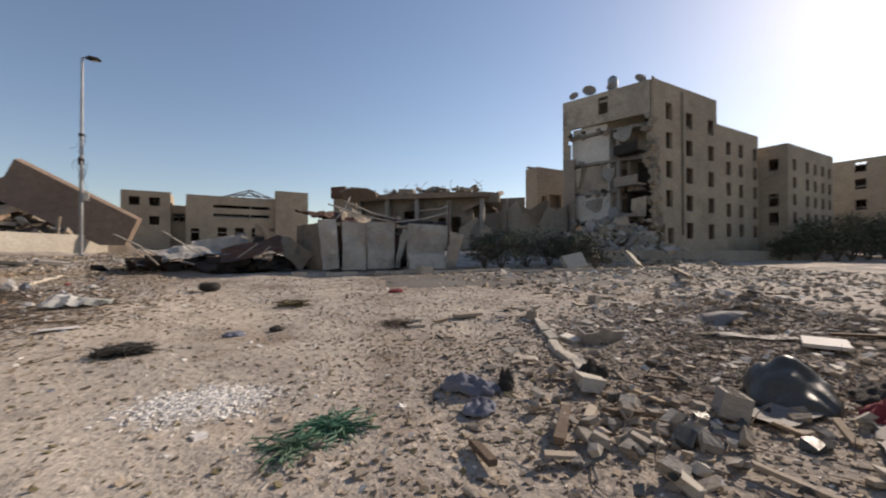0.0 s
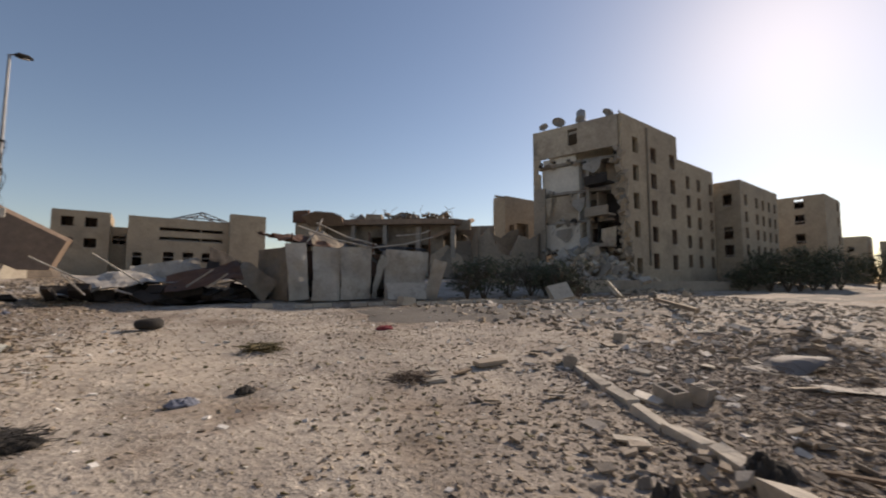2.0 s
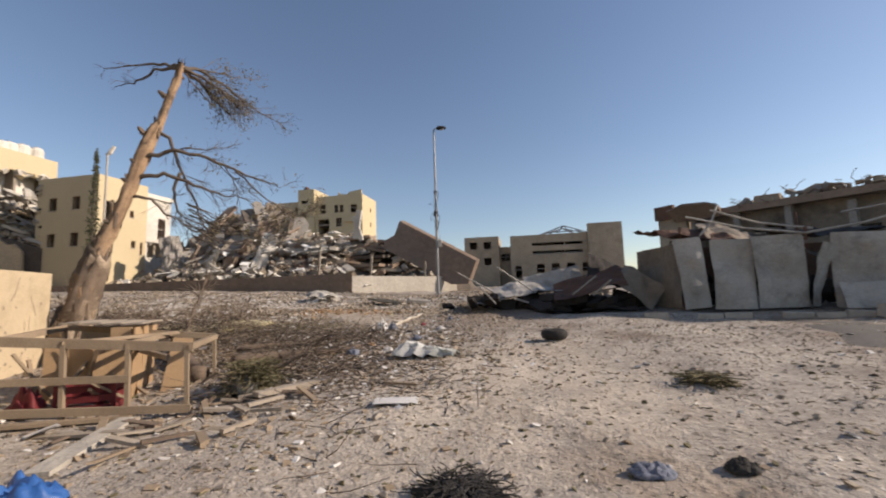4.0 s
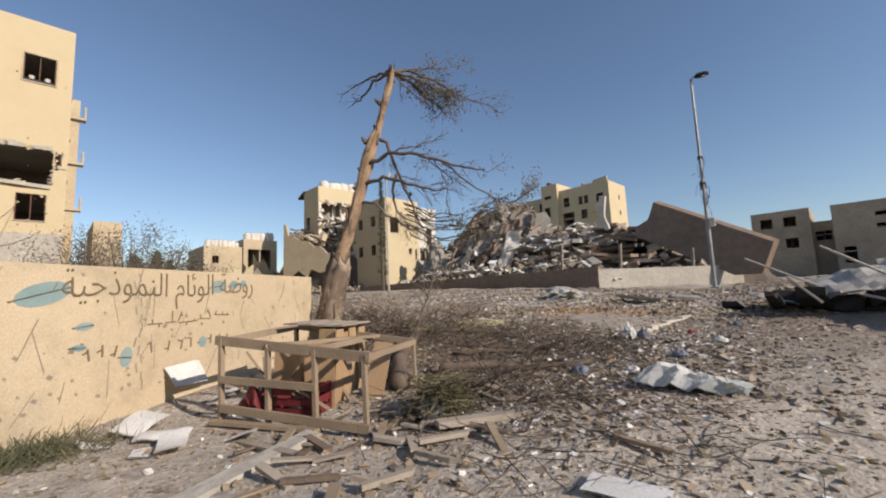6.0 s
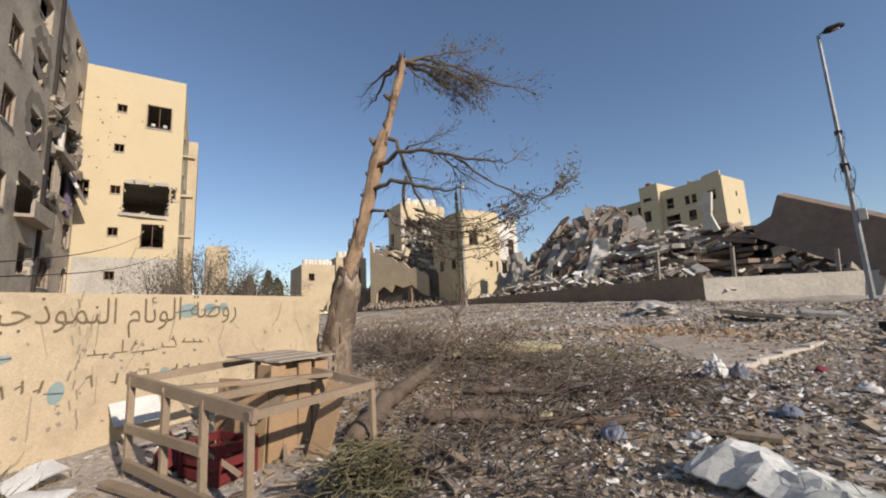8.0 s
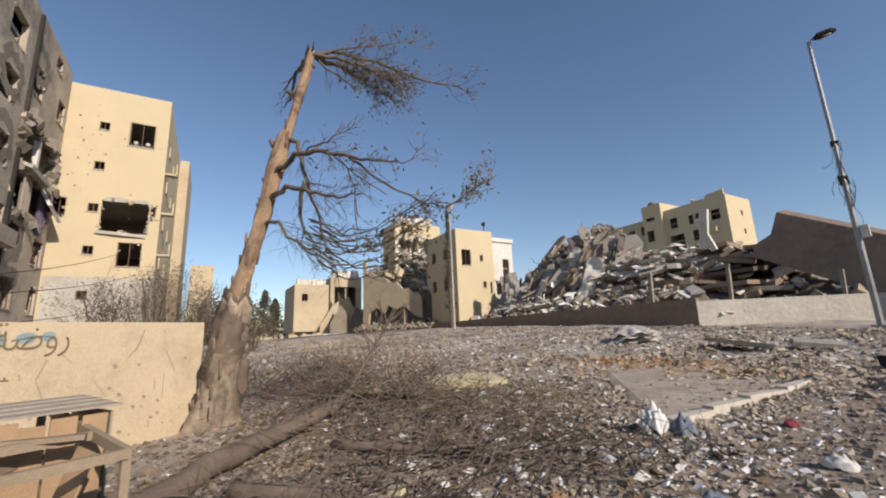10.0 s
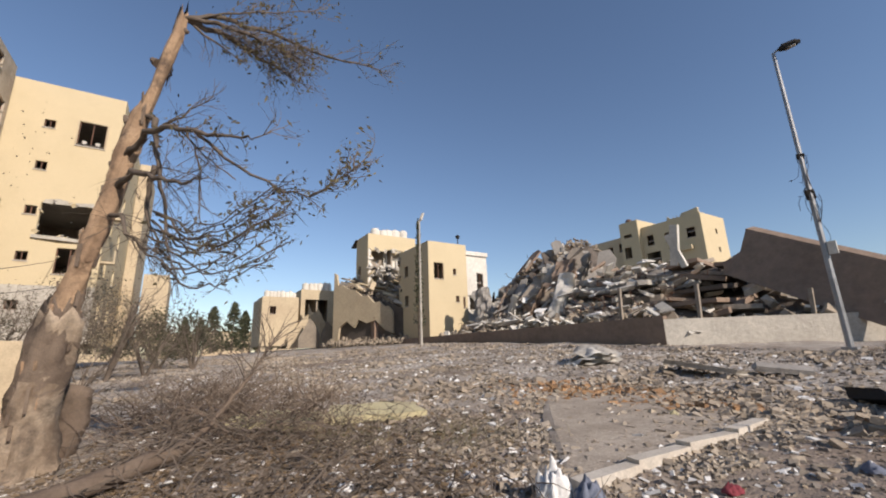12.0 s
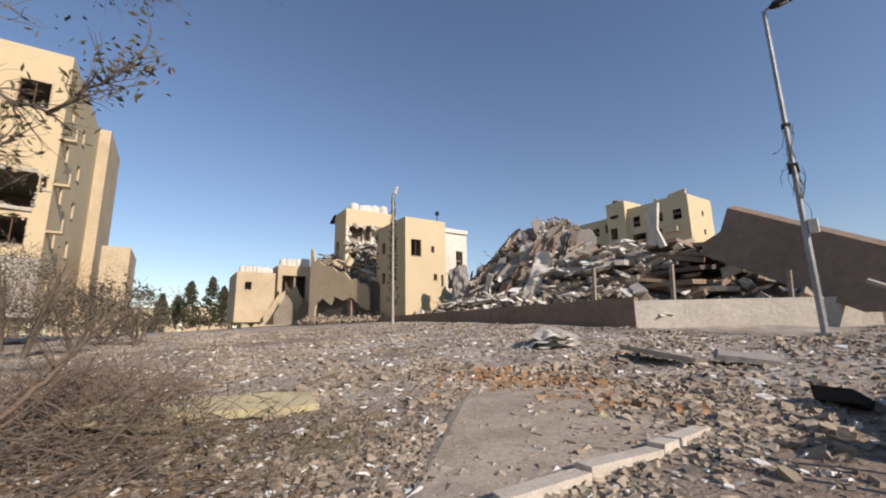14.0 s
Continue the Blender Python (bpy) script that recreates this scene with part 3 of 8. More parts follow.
for _ in range(80):
    c = part("fallen_masonry", Geo().chunk((0, 0, 0), (rnd_room.uniform(0.6, 1.8), rnd_room.uniform(0.5, 1.2), 0.22), (0, 0, 0), rnd_room, 0.3), rnd_room.choice((M_WHITE, M_CONC_L, M_YELLOW2, M_CONC)), tank_house)
    c.matrix_basis = pose(rnd_room.uniform(2.9, 5.6), rnd_room.uniform(0.2, 5.8), rnd_room.uniform(5.4, 9.6), rnd_room.uniform(-50, 50), rnd_room.uniform(10, 70), rnd_room.uniform(-60, 60))
block("house", -68.0, 20.3, -60.0, 25.0, 3.0, 9.5, M_YELLOW2, {"e": [(1.0, 4.2, 1.8, 5.2)]}, "low yellow house with tanks along its roof", "house")
block("house", -70.0, 25.5, -61.0, 30.2, 3.0, 10.8, M_YELLOW2, {"e": [(0.6, 3.0, 3.8, 6.4)]}, "low yellow house with tanks along its roof", "house")
# far yellow building behind the rubble heap
block("apartment_block", -40.9, 78.0, -31.0, 85.6, 3.0, 21.35, M_YELLOW,
      {"s": rows_of([8.15], 1.3, [14.7], 1.6) + rows_of([4.4, 5.5], 0.75, [14.9], 1.5) + rows_of([4.95], 1.2, [12.1], 1.7) + rows_of([1.5], 1.2, [14.9], 1.8) + [(0.5, 10.5, 2.9, 13.7)],
       "e": rows_of([4.4], 0.6, [12.4, 15.4], 0.8)}, "pale yellow apartment block standing behind the rubble heap")
block("stair_tower", -44.4, 77.2, -40.9, 84.0, 3.0, 22.85, M_YELLOW, {"s": [(0.7, 17.0, 2.2, 17.6), (0.5, 13.3, 1.8, 15.3)]}, "pale yellow stair tower of the block behind the heap", "stair tower")
block("apartment_block", -52.5, 79.0, -44.4, 86.0, 3.0, 20.9, M_YELLOW2, {"s": rows_of([6.9], 1.0, [15.2], 1.6) + rows_of([2.0, 4.5], 1.2, [12, 15], 1.5)},
      "sooty yellow apartment block standing behind the rubble heap")
far_wall = thing("roof_wall", (-36.5, 78.3, 20.41), 0, "broken yellow parapet on the roof of the far block", "parapet")
part("parapet", Geo().ragged_plate(pose(0, 0, 0, 90, 0, 0), [(0, 0), (5.2, 0), (5.2, 1.9), (2.6, 1.6), (2.4, 1.1), (0.8, 1.2), (0.3, 1.7)], 0.3), M_YELLOW, far_wall)
for u in (1.0, 1.6, 2.2):
    part("post", Geo().tube([(u, 0.6, 0), (u, 0.6, 1.6)], 0.07, 5), M_CONC, far_wall)
part("ledge", Geo().box(2.0, -1.0, -4.6, 3.8, -0.35, -3.9), M_YELLOW, far_wall, "yellow balcony front")
# far public building
block("public_building", -3.0, 90.0, 19.0, 104.0, 2.5, 12.8, M_TAN, {"s": [(4.5, 8.0, 14.5, 8.6), (4.5, 6.2, 14.5, 6.9)] + rows_of([6, 9, 12, 15], 1.6, [2.4], 1.8) + rows_of([1.5], 1.3, [1.5], 2.4)},
      "broad tan public building with a bare roof truss", "public building")
block("public_building", -13.0, 92.0, -5.5, 102.0, 2.5, 13.2, M_TAN, {"s": rows_of([2, 5], 1.6, [4.5, 8], 1.6)}, "tan public building wing", "public building")
block("public_building", 12.5, 88.5, 18.9, 89.9, 2.5, 14.4, M_TAN, {}, "tan stair tower of the public building", "stair tower")
block("gallery", -5.5, 94.0, -3.0, 102.0, 2.5, 11.0, M_TAN, {"s": [(0.3, 5.4, 2.2, 6.9)]}, "tan link between the wings of the public building", "building")

# large damaged apartment building
AB = 1.8
block("apartment_building", 39.5, 22.5, 47.2, 34.0, AB, 17.9, M_TAN, {"s": rows_of([2.4, 6.5], 1.2, [1.2, 3.95, 6.7, 9.45, 12.2], 1.6)}, "sand-coloured five-storey apartment building, its end torn open")
block("apartment_building", 47.2, 22.5, 56.6, 33.0, AB, 15.4, M_TAN, {"s": rows_of([2.45, 5.25, 8.6], 1.0, [1.55, 3.75, 6.05, 8.35, 10.55], 1.45)}, "sand-coloured apartment building stepped down from its neighbour")
block("apartment_building", 57.6, 20.0, 71.4, 28.0, AB, 14.2, M_TAN, {"s": rows_of([1.8, 5.5, 7.9, 10.3, 12.6], 1.0, [1.2, 3.2, 5.3, 7.3, 9.4], 1.35), "w": rows_of([6.6, 2.5], 1.0, [3.0, 5.2, 9.3], 1.5)}, "sand-coloured four-storey apartment building along the street")
block("apartment_building", 82.0, 17.0, 92.0, 27.0, AB, 15.2, M_TAN, {"w": rows_of([3, 7], 1.2, [3, 6, 9, 11.5], 1.5), "s": rows_of([8.3], 1.2, [3, 6, 9, 11.5], 1.5)}, "sand-coloured apartment building far along the street")
for x, y, w, d, hgt in ((128, 28, 12, 8, 10.5), (150, 22, 8, 8, 12.5), (152, 14, 7, 6, 11), (170, 8, 10, 10, 8), (112, 24, 9, 8, 9), (140, 8.5, 10, 5, 7), (120, 1.5, 12, 3, 4.5), (150, 0, 14, 6, 6.5), (185, 14, 14, 9, 10)):
    block("far_house", x, y, x + w, y + d, 1.5, hgt + 1.5, M_TAN, {"w": rows_of([2, 5], 1.2, [3, 6, 8.5], 1.4)}, "hazy sand-coloured house at the far end of the street", "house", windows=False)

# boundary walls
def yard_wall(name, x0, y0, x1, y1, z0, h, t, mat, label, lower=0.6):
    d = math.hypot(x1 - x0, y1 - y0)
    return single(name, Geo().wall(pose(0, 0, -lower), d, h + lower, t), mat, (x0, y0, z0), math.degrees(math.atan2(y1 - y0, x1 - x0)), label, "wall", kind="structure")


# the run facing away from the sun is coloured dark, the sunlit run pale
yard_wall("wall_far", -46.0, 31.6, -12.2, 30.4, 1.6, 1.45, 0.3, M_SLAB, "rendered boundary wall below the rubble heap, its shaded side coloured darker")
yard_wall("wall_far_lit", -12.2, 30.4, -6.2, 38.6, 1.5, 1.4, 0.3, M_CONC_L, "concrete boundary wall behind the street lamp, its sunlit side coloured paler")
# torn end of the large apartment building
def west(y):
    return 36.0 - 0.27 * (y - 22.5)


def torn_end():
    rnd = random.Random(5)
    ob = thing("torn_building_end", (36.0, 22.5, AB), 0, "torn-open end of a sand-coloured apartment building, rooms and floor slabs exposed", "apartment building")
    X = lambda y, inn=0.0: west(y) - 36.0 + inn
    part("wall", Geo().wall(pose(0, 0, 2.6), 3.5, 13.5, 0.3, [(1.85, 1.6 + k * 2.8, 2.95, 3.2 + k * 2.8) for k in range(4)]), M_TAN, ob)
    part("wall", Geo().wall(pose(1.6, 0, 0), 1.9, 2.6, 0.3, [(0.5, 0.7, 1.5, 2.2)]), M_TAN, ob)
    wl = math.hypot(8.9, 0.27 * 8.9)
    wm = Matrix.Translation((X(31.4), 8.9, 0)) @ Euler((0, 0, math.atan2(-1, 0.27))).to_matrix().to_4x4()
    part("wall", Geo().wall(wm @ pose(0, 0, 13.0), wl - 0.35, 3.1, 0.3, [(3.9, 0.9, 4.9, 2.6)]), M_SOOT, ob, "sooty tan top-storey wall")
    part("wall", Geo().wall(wm @ pose(0, 0, 9.8), 0.8, 3.2, 0.3, [(0.5, 1.6, 0.8, 2.1)]), M_TAN, ob)
    part("wall", Geo().wall(wm @ pose(0, 0, 0), 1.3, 9.8, 0.3), M_GREYR, ob)
    for k, z in enumerate((2.9, 5.9, 9.0, 12.1, 15.2)):
        out = [(X(31.4), 8.9)]
        y = 30.9
        while y > 22.9:
            ragged = 0.0 if z > 12.5 else rnd.uniform(0.05, 0.7) + (1.2 if y < 26 and z < 4 else 0)
            out.append((X(y, 0.31 + ragged), y - 22.5))
            y -= rnd.uniform(0.5, 1.1)
        out += [(0.32, 0.32), (3.48, 0.32), (3.48, 8.9)]
        part("floor_slab", Geo().ragged_plate(pose(0, 0, z + 0.25), out[::-1], 0.28), M_CONC, ob)
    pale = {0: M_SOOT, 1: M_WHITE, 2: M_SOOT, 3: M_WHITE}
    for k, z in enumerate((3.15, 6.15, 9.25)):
        # the deepest walls of the two lower floors are near black
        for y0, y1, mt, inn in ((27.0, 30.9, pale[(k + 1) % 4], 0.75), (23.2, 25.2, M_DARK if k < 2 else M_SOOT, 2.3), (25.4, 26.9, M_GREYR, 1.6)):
            m = Matrix.Translation((X(y1, inn), y1 - 22.5, z)) @ Euler((0, 0, math.atan2(-1, 0.27))).to_matrix().to_4x4()
            d = (y1 - y0) * 1.035
            ops = [(0.4, 0.0, 1.35, 2.1)] if y0 == 25.4 else ()
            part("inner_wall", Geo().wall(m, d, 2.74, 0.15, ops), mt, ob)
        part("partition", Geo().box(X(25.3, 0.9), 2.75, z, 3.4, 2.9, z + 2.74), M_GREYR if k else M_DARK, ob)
        part("partition", Geo().box(X(27, 0.5), 4.35, z, 3.4, 4.5, z + 2.74), M_WHITE, ob)
    m = Matrix.Translation((X(30.6, 0.5), 8.1, 12.35)) @ Euler((0, 0, math.atan2(-1, 0.27))).to_matrix().to_4x4()
    part("inner_wall", Geo().wall(m, 3.6, 0.6, 0.15), M_WHITE, ob)
    for k, z in enumerate((3.2, 6.2, 9.3)):
        g = Geo().box(X(24.3, -1.1), 0.7, z, X(24.3, 0.3), 3.2, z + 0.16)
        g.box(X(24.3, -1.1), 0.7, z + 0.16, X(24.3, -1.0), 3.2, z + (0.9 if k else 0.35))
        part("balcony", g, M_DARK if k == 2 else M_GREYR, ob, "sooty sagging balcony")
    for k in range(4):
        g = Geo().box(X(25.9, 0.35), 3.3, 0.2 + 3 * k, X(25.9, 0.7), 3.65, 2.9 + 3.05 * k)
        part("column", g, M_CONC, ob)
    g = Geo().ragged_plate(pose(0, 0, 16.15), [(X(31.4, 0.3), 8.9), (X(22.8, 0.3), 0.3), (3.5, 0.3), (3.5, 8.9)], 0.2)
    part("roof", g, M_CONC, ob)
    part("rain_pipe", Geo().box(4.45, -0.16, 1.5, 4.65, -0.003, 15.6), M_HALL, ob, "dark downpipe down the front")
    # torn corner, its edge bitten away and blackened
    for k in range(70):
        z = rnd.uniform(0.3, 12.8)
        q = rnd.uniform(0.3, 0.95)
        c = part("broken_masonry", Geo().chunk((0, 0, 0), (q, q * 0.7, q), (rnd.uniform(-1, 1), rnd.uniform(-1, 1), rnd.uniform(0, 6)), rnd, 0.3), rnd.choice((M_TAN, M_HALL, M_TAN, M_GREYR)), ob)
        c.location = (rnd.uniform(-0.15, 0.5 + 0.5 * (z < 5)), rnd.uniform(-0.12, 0.5), z)
    for _ in range(90):
        y = rnd.uniform(22.8, 31)
        z0 = rnd.choice((3.0, 3.0, 6.0, 9.1, 12.2)) + rnd.uniform(-0.35, 0.35)
        s = rnd.uniform(0.2, 0.75)
        c = part("broken_masonry", Geo().chunk((0, 0, 0), (s, s * 0.8, s * rnd.uniform(0.3, 0.9)), (rnd.uniform(-1, 1), rnd.uniform(-1, 1), rnd.uniform(0, 6)), rnd, 0.3), rnd.choice((M_SOOT, M_CONC, M_DARK, M_GREYR)), ob)
        c.location = (X(y, rnd.uniform(-0.1, 0.9)), y - 22.5, z0)
    for k, (y, z, w, h_) in enumerate(((23.6, 9.4, 1.6, 2.2), (24.6, 5.0, 1.4, 2.4), (27.3, 8.2, 1.2, 1.4), (29.0, 5.2, 1.6, 1.3), (26.2, 11.8, 1.8, 1.2), (30.4, 8.6, 0.9, 2.0))):
        q = [(0, 0), (w, 0.2), (w * 0.9, -h_ * 0.6), (w * 0.6, -h_), (w * 0.25, -h_ * 0.7), (-0.1, -h_ * 0.4)]
        m = Matrix.Translation((X(y, 0.15), y - 22.5, z)) @ Euler((radians(90 + rnd.uniform(-14, 10)), 0, math.atan2(-1, 0.27) + rnd.uniform(-0.2, 0.2))).to_matrix().to_4x4()
        part("hanging_panel", Geo().ragged_plate(m, q, 0.12), rnd.choice((M_SOOT, M_CONC)), ob)
    for _ in range(26):
        y = rnd.uniform(23, 31)
        z0 = rnd.choice((2.9, 5.9, 9.0, 12.1))
        p = Vector((X(y, rnd.uniform(0.1, 0.8)), y - 22.5, z0))
        q = [p]
        for _ in range(4):
            q.append(q[-1] + Vector((rnd.uniform(-0.3, 0.15), rnd.uniform(-0.25, 0.25), rnd.uniform(-0.5, -0.1))))
        part("rebar", Geo().tube(q, 0.018, 4), M_RUST, ob)
    return ob


torn_end()


def dish(x, y, z, r, rz, label="rusty satellite dish on the flat roof"):
    ob = thing("satellite_dish", (x, y, z), rz, label, "satellite dish", "roof dishes")
    part("mast", Geo().tube([(0, 0, 0), (0, 0, 0.8 * r + 0.1)], 0.04, 6), M_RUST, ob)
    g = Geo()
    n, rings = 14, 4
    m = Matrix.Translation((0, -0.05, 0.8 * r + 0.1)) @ Euler((radians(65), 0, 0)).to_matrix().to_4x4()
    for side in (0, 0.03):
        v = [m @ Vector((0, 0, -side))]
        for k in range(1, rings + 1):
            q = r * k / rings
            v += [m @ Vector((q * math.cos(a), q * math.sin(a), 0.35 * q * q / r - side)) for a in (2 * math.pi * i / n for i in range(n))]
        f = [(0, 1 + i, 1 + (i + 1) % n) for i in range(n)]
        f += [(1 + (k - 1) * n + i, 1 + k * n + i, 1 + k * n + (i + 1) % n, 1 + (k - 1) * n + (i + 1) % n) for k in range(1, rings) for i in range(n)]
        g.add(v, f)
    part("bowl", g, M_GREYR, ob)
    part("arm", Geo().tube([m @ Vector((0, -r * 0.9, 0.3 * r)), m @ Vector((0, -0.1, 0.75 * r))], 0.02, 4), M_RUST, ob)
    return ob


for x, y, r, rz in ((34.3, 30.4, 0.5, -70), (34.9, 29.0, 0.7, -40), (35.4, 26.6, 0.45, -75), (36.4, 24.2, 0.55, -30), (37.2, 23.4, 0.4, 10)):
    dish(x, y, AB + 16.1, r, rz)


def roof_tank(x, y, z, r, h, mat=None, label="white plastic water tank on the roof"):
    ob = thing("water_tank", (x, y, z), 0, label, "water tank", "roof tanks")
    pts = [(0, 0, 0), (0, 0, h * 0.8), (0, 0, h * 0.93), (0, 0, h)]
    part("body", Geo().tube(pts, [r, r, r * 0.8, r * 0.3], 12), mat or M_WHITE, ob, smooth=False)
    part("lid", Geo().tube([(0, 0, h), (0, 0, h + 0.06)], r * 0.28, 8), M_METAL, ob)
    part("stand", Geo().box(-r * 0.8, -r * 0.8, -0.01, r * 0.8, r * 0.8, 0.02), M_RUST, ob)
    return ob


roof_tank(36.4, 27.2, AB + 16.1, 0.5, 2.0, M_METAL, "grey metal water tank on the roof")
rt = random.Random(3)
for x0, y0, x1, y1, z, k, r in ((-49.7, 31.6, -49.6, 36.2, 15.86, 5, 0.62), (-60.9, 20.8, -60.7, 24.6, 9.3, 8, 0.34), (-61.7, 26, -61.5, 29.8, 10.6, 6, 0.42)):
    for i in range(k):
        s = (i + rt.uniform(0.2, 0.8)) / k
        roof_tank(x0 + (x1 - x0) * s, y0 + (y1 - y0) * s, z, r * rt.uniform(0.8, 1.15), r * rt.uniform(2.6, 3.4))
roof_tank(-43.2, 78.5, 22.1, 0.55, 1.6, M_RUST, "dark water tank on the roof")

block("apartment_building", 42.8, 45.0, 54.0, 47.6, 2.2, 14.5, M_TAN, {"s": [(0.8, 6.2, 1.8, 8.0), (0.8, 3.4, 1.8, 5.0), (2.6, 3.0, 6.4, 5.6), (2.4, 6.0, 5.0, 8.4)]}, "damaged tan apartment building behind the torn one")
single("canopy_beam", Geo().box(-1.6, 0, 0, 0.3, 0.3, 0.25), M_CONC, (42.2, 44.7, 14.0), 0, "bare concrete beam jutting from the roof edge", "beam")
# truss on the far public building
tr = thing("roof_truss", (8.0, 90.5, 12.05), 0, "bare steel roof truss over the public building", "roof truss")
for a, b in (((-7, 0, 0), (0, 0, 2.4)), ((0, 0, 2.4), (7, 0, 0)), ((-7, 0, 0), (0, 4, 2.4)), ((7, 0, 0), (0, 4, 2.4)), ((-7, 8, 0), (0, 4, 2.4)), ((7, 8, 0), (0, 4, 2.4)),
             ((-3.5, 0, 1.2), (3.5, 0, 1.2)), ((0, 0, 2.4), (0, 4, 2.4)), ((-7, 0, 0), (7, 0, 0)), ((-2, 0, 0), (0, 0, 2.4)), ((2, 0, 0), (0, 0, 2.4))):
    part("member", Geo().tube([a, b], 0.11, 5), M_METAL, tr)

# long ruin behind the sheet-metal shack
def ruin():
    rnd = random.Random(11)
    ob = thing("ruined_hall", (13.2, 49.5, 1.9), -51, "long collapsed concrete hall with a sagging roof slab", "ruined building")
    L = 22.0
    part("wall", Geo().wall(pose(0, 0.6, 0), 3.0, 7.2, 0.35, [(1.0, 2.0, 2.2, 4.2)]), M_TAN, ob)
    part("wall", Geo().wall(pose(0.35, 9, 0, 0, 0, -90), 8.3, 7.5, 0.35), M_TAN, ob)
    # long walls coloured dark to hold the shade of their backlit side
    part("wall", Geo().wall(pose(3.0, 1.4, 0), 17.5, 6.2, 0.35, [(1.2, 0.8, 4.6, 4.0), (6.2, 1.2, 8.2, 4.6), (10.5, 0.5, 13.2, 3.7), (14.6, 2.6, 17.5, 5.2)]), M_HALL, ob)
    part("wall", Geo().wall(pose(0, 9, 0), L, 6.6, 0.35), M_HALL, ob)
    for u, w, a in ((1.5, 5.0, 58), (6.8, 4.4, 70), (11.5, 5.5, 52), (16.5, 4.2, 64), (4.0, 3.2, 40), (14.0, 3.0, 35)):
        q = [(0, 0), (w, rnd.uniform(-0.2, 0.3)), (w * rnd.uniform(0.85, 1.05), rnd.uniform(2.0, 3.4)), (w * 0.5, rnd.uniform(2.6, 4.4)), (w * rnd.uniform(0, 0.15), rnd.uniform(1.8, 3.2))]
        part("fallen_wall", Geo().ragged_plate(pose(u, rnd.uniform(-2.4, -0.6), rnd.uniform(0.0, 0.6), a, rnd.uniform(-12, 12), rnd.uniform(-14, 14)), q, 0.25), rnd.choice((M_HALL, M_HALL, M_TAN)), ob)
    out = [(0.4, 0.2), (4, -0.1), (9, 0.25), (14, -0.2), (17.5, 0.3), (18.4, 2.0), (17.2, 4.2), (17.9, 7), (16, 9.0), (0.4, 9.0)]
    part("roof_slab", Geo().ragged_plate(pose(1.5, 0, 6.6, 3, 1.2, 0), out, 0.55), M_SLAB, ob)
    part("roof_slab", Geo().ragged_plate(pose(16.6, 0.6, 4.6, 6, -24, 10), [(0, 0), (4.2, 0.4), (4.8, 3), (3.2, 6), (0.2, 5.5)], 0.4), M_SLAB, ob)
    part("roof_slab", Geo().ragged_plate(pose(2.0, -0.8, 6.3, -38, 0, 0), [(0.4, -1.0), (2.2, -1.5), (4.2, -1.2), (5.0, -0.6), (4.8, 0.6), (0.5, 0.6)], 0.2), M_SLAB, ob)
    part("parapet", Geo().box(-0.1, 0.2, 6.4, 1.9, 0.6, 7.8), M_RUST, ob, "rust-stained parapet block")
    part("parapet", Geo().chunk((9.8, 1.1, 6.7), (2.4, 0.6, 0.9), (0.1, 0.05, 0), rnd, 0.2), M_TAN, ob)
    part("parapet", Geo().ragged_plate(pose(11.5, 1.2, 6.4, 90, 0, 0), [(0, 0), (3.2, 0), (3.0, 0.6), (1.4, 0.9), (0.4, 0.5)], 0.3), M_TAN, ob)
    for k in range(60):
        q = rnd.uniform(0.2, 0.9)
        c = part("roof_debris", Geo().chunk((0, 0, 0), (q, q * 0.7, q * 0.5), (rnd.uniform(-1, 1), rnd.uniform(-1, 1), 0), rnd, 0.3), rnd.choice((M_HALL, M_TAN, M_CONC)), ob)
        c.location = (rnd.uniform(1.5, 18), rnd.uniform(0.2, 3), rnd.uniform(6.5, 6.9))
    for u in (3.4, 7.2, 11.0, 14.8, 18.6):
        part("column", Geo().box(u, 0.5, 0, u + 0.45, 0.95, 6.1 - (0.6 if u > 14 else 0)), M_CONC, ob)
    part("fallen_wall", Geo().ragged_plate(pose(18.0, -1.0, 0.2, 62, 12, 20), [(0, 0), (3.5, 0.3), (3.9, 2.8), (2.6, 5.2), (0.8, 4.6), (-0.3, 2.2)], 0.3), M_HALL, ob)
    for k in range(30):
        u = rnd.uniform(1, 19)
        p = [Vector((u, rnd.uniform(-0.3, 1.5), rnd.uniform(6.0, 6.7)))]
        for _ in range(5):
            p.append(p[-1] + Vector((rnd.uniform(-0.6, 0.6), rnd.uniform(-0.4, 0.3), rnd.uniform(-0.15, 0.5))))
        part("rebar", Geo().tube(p, 0.025, 4), M_RUST, ob)


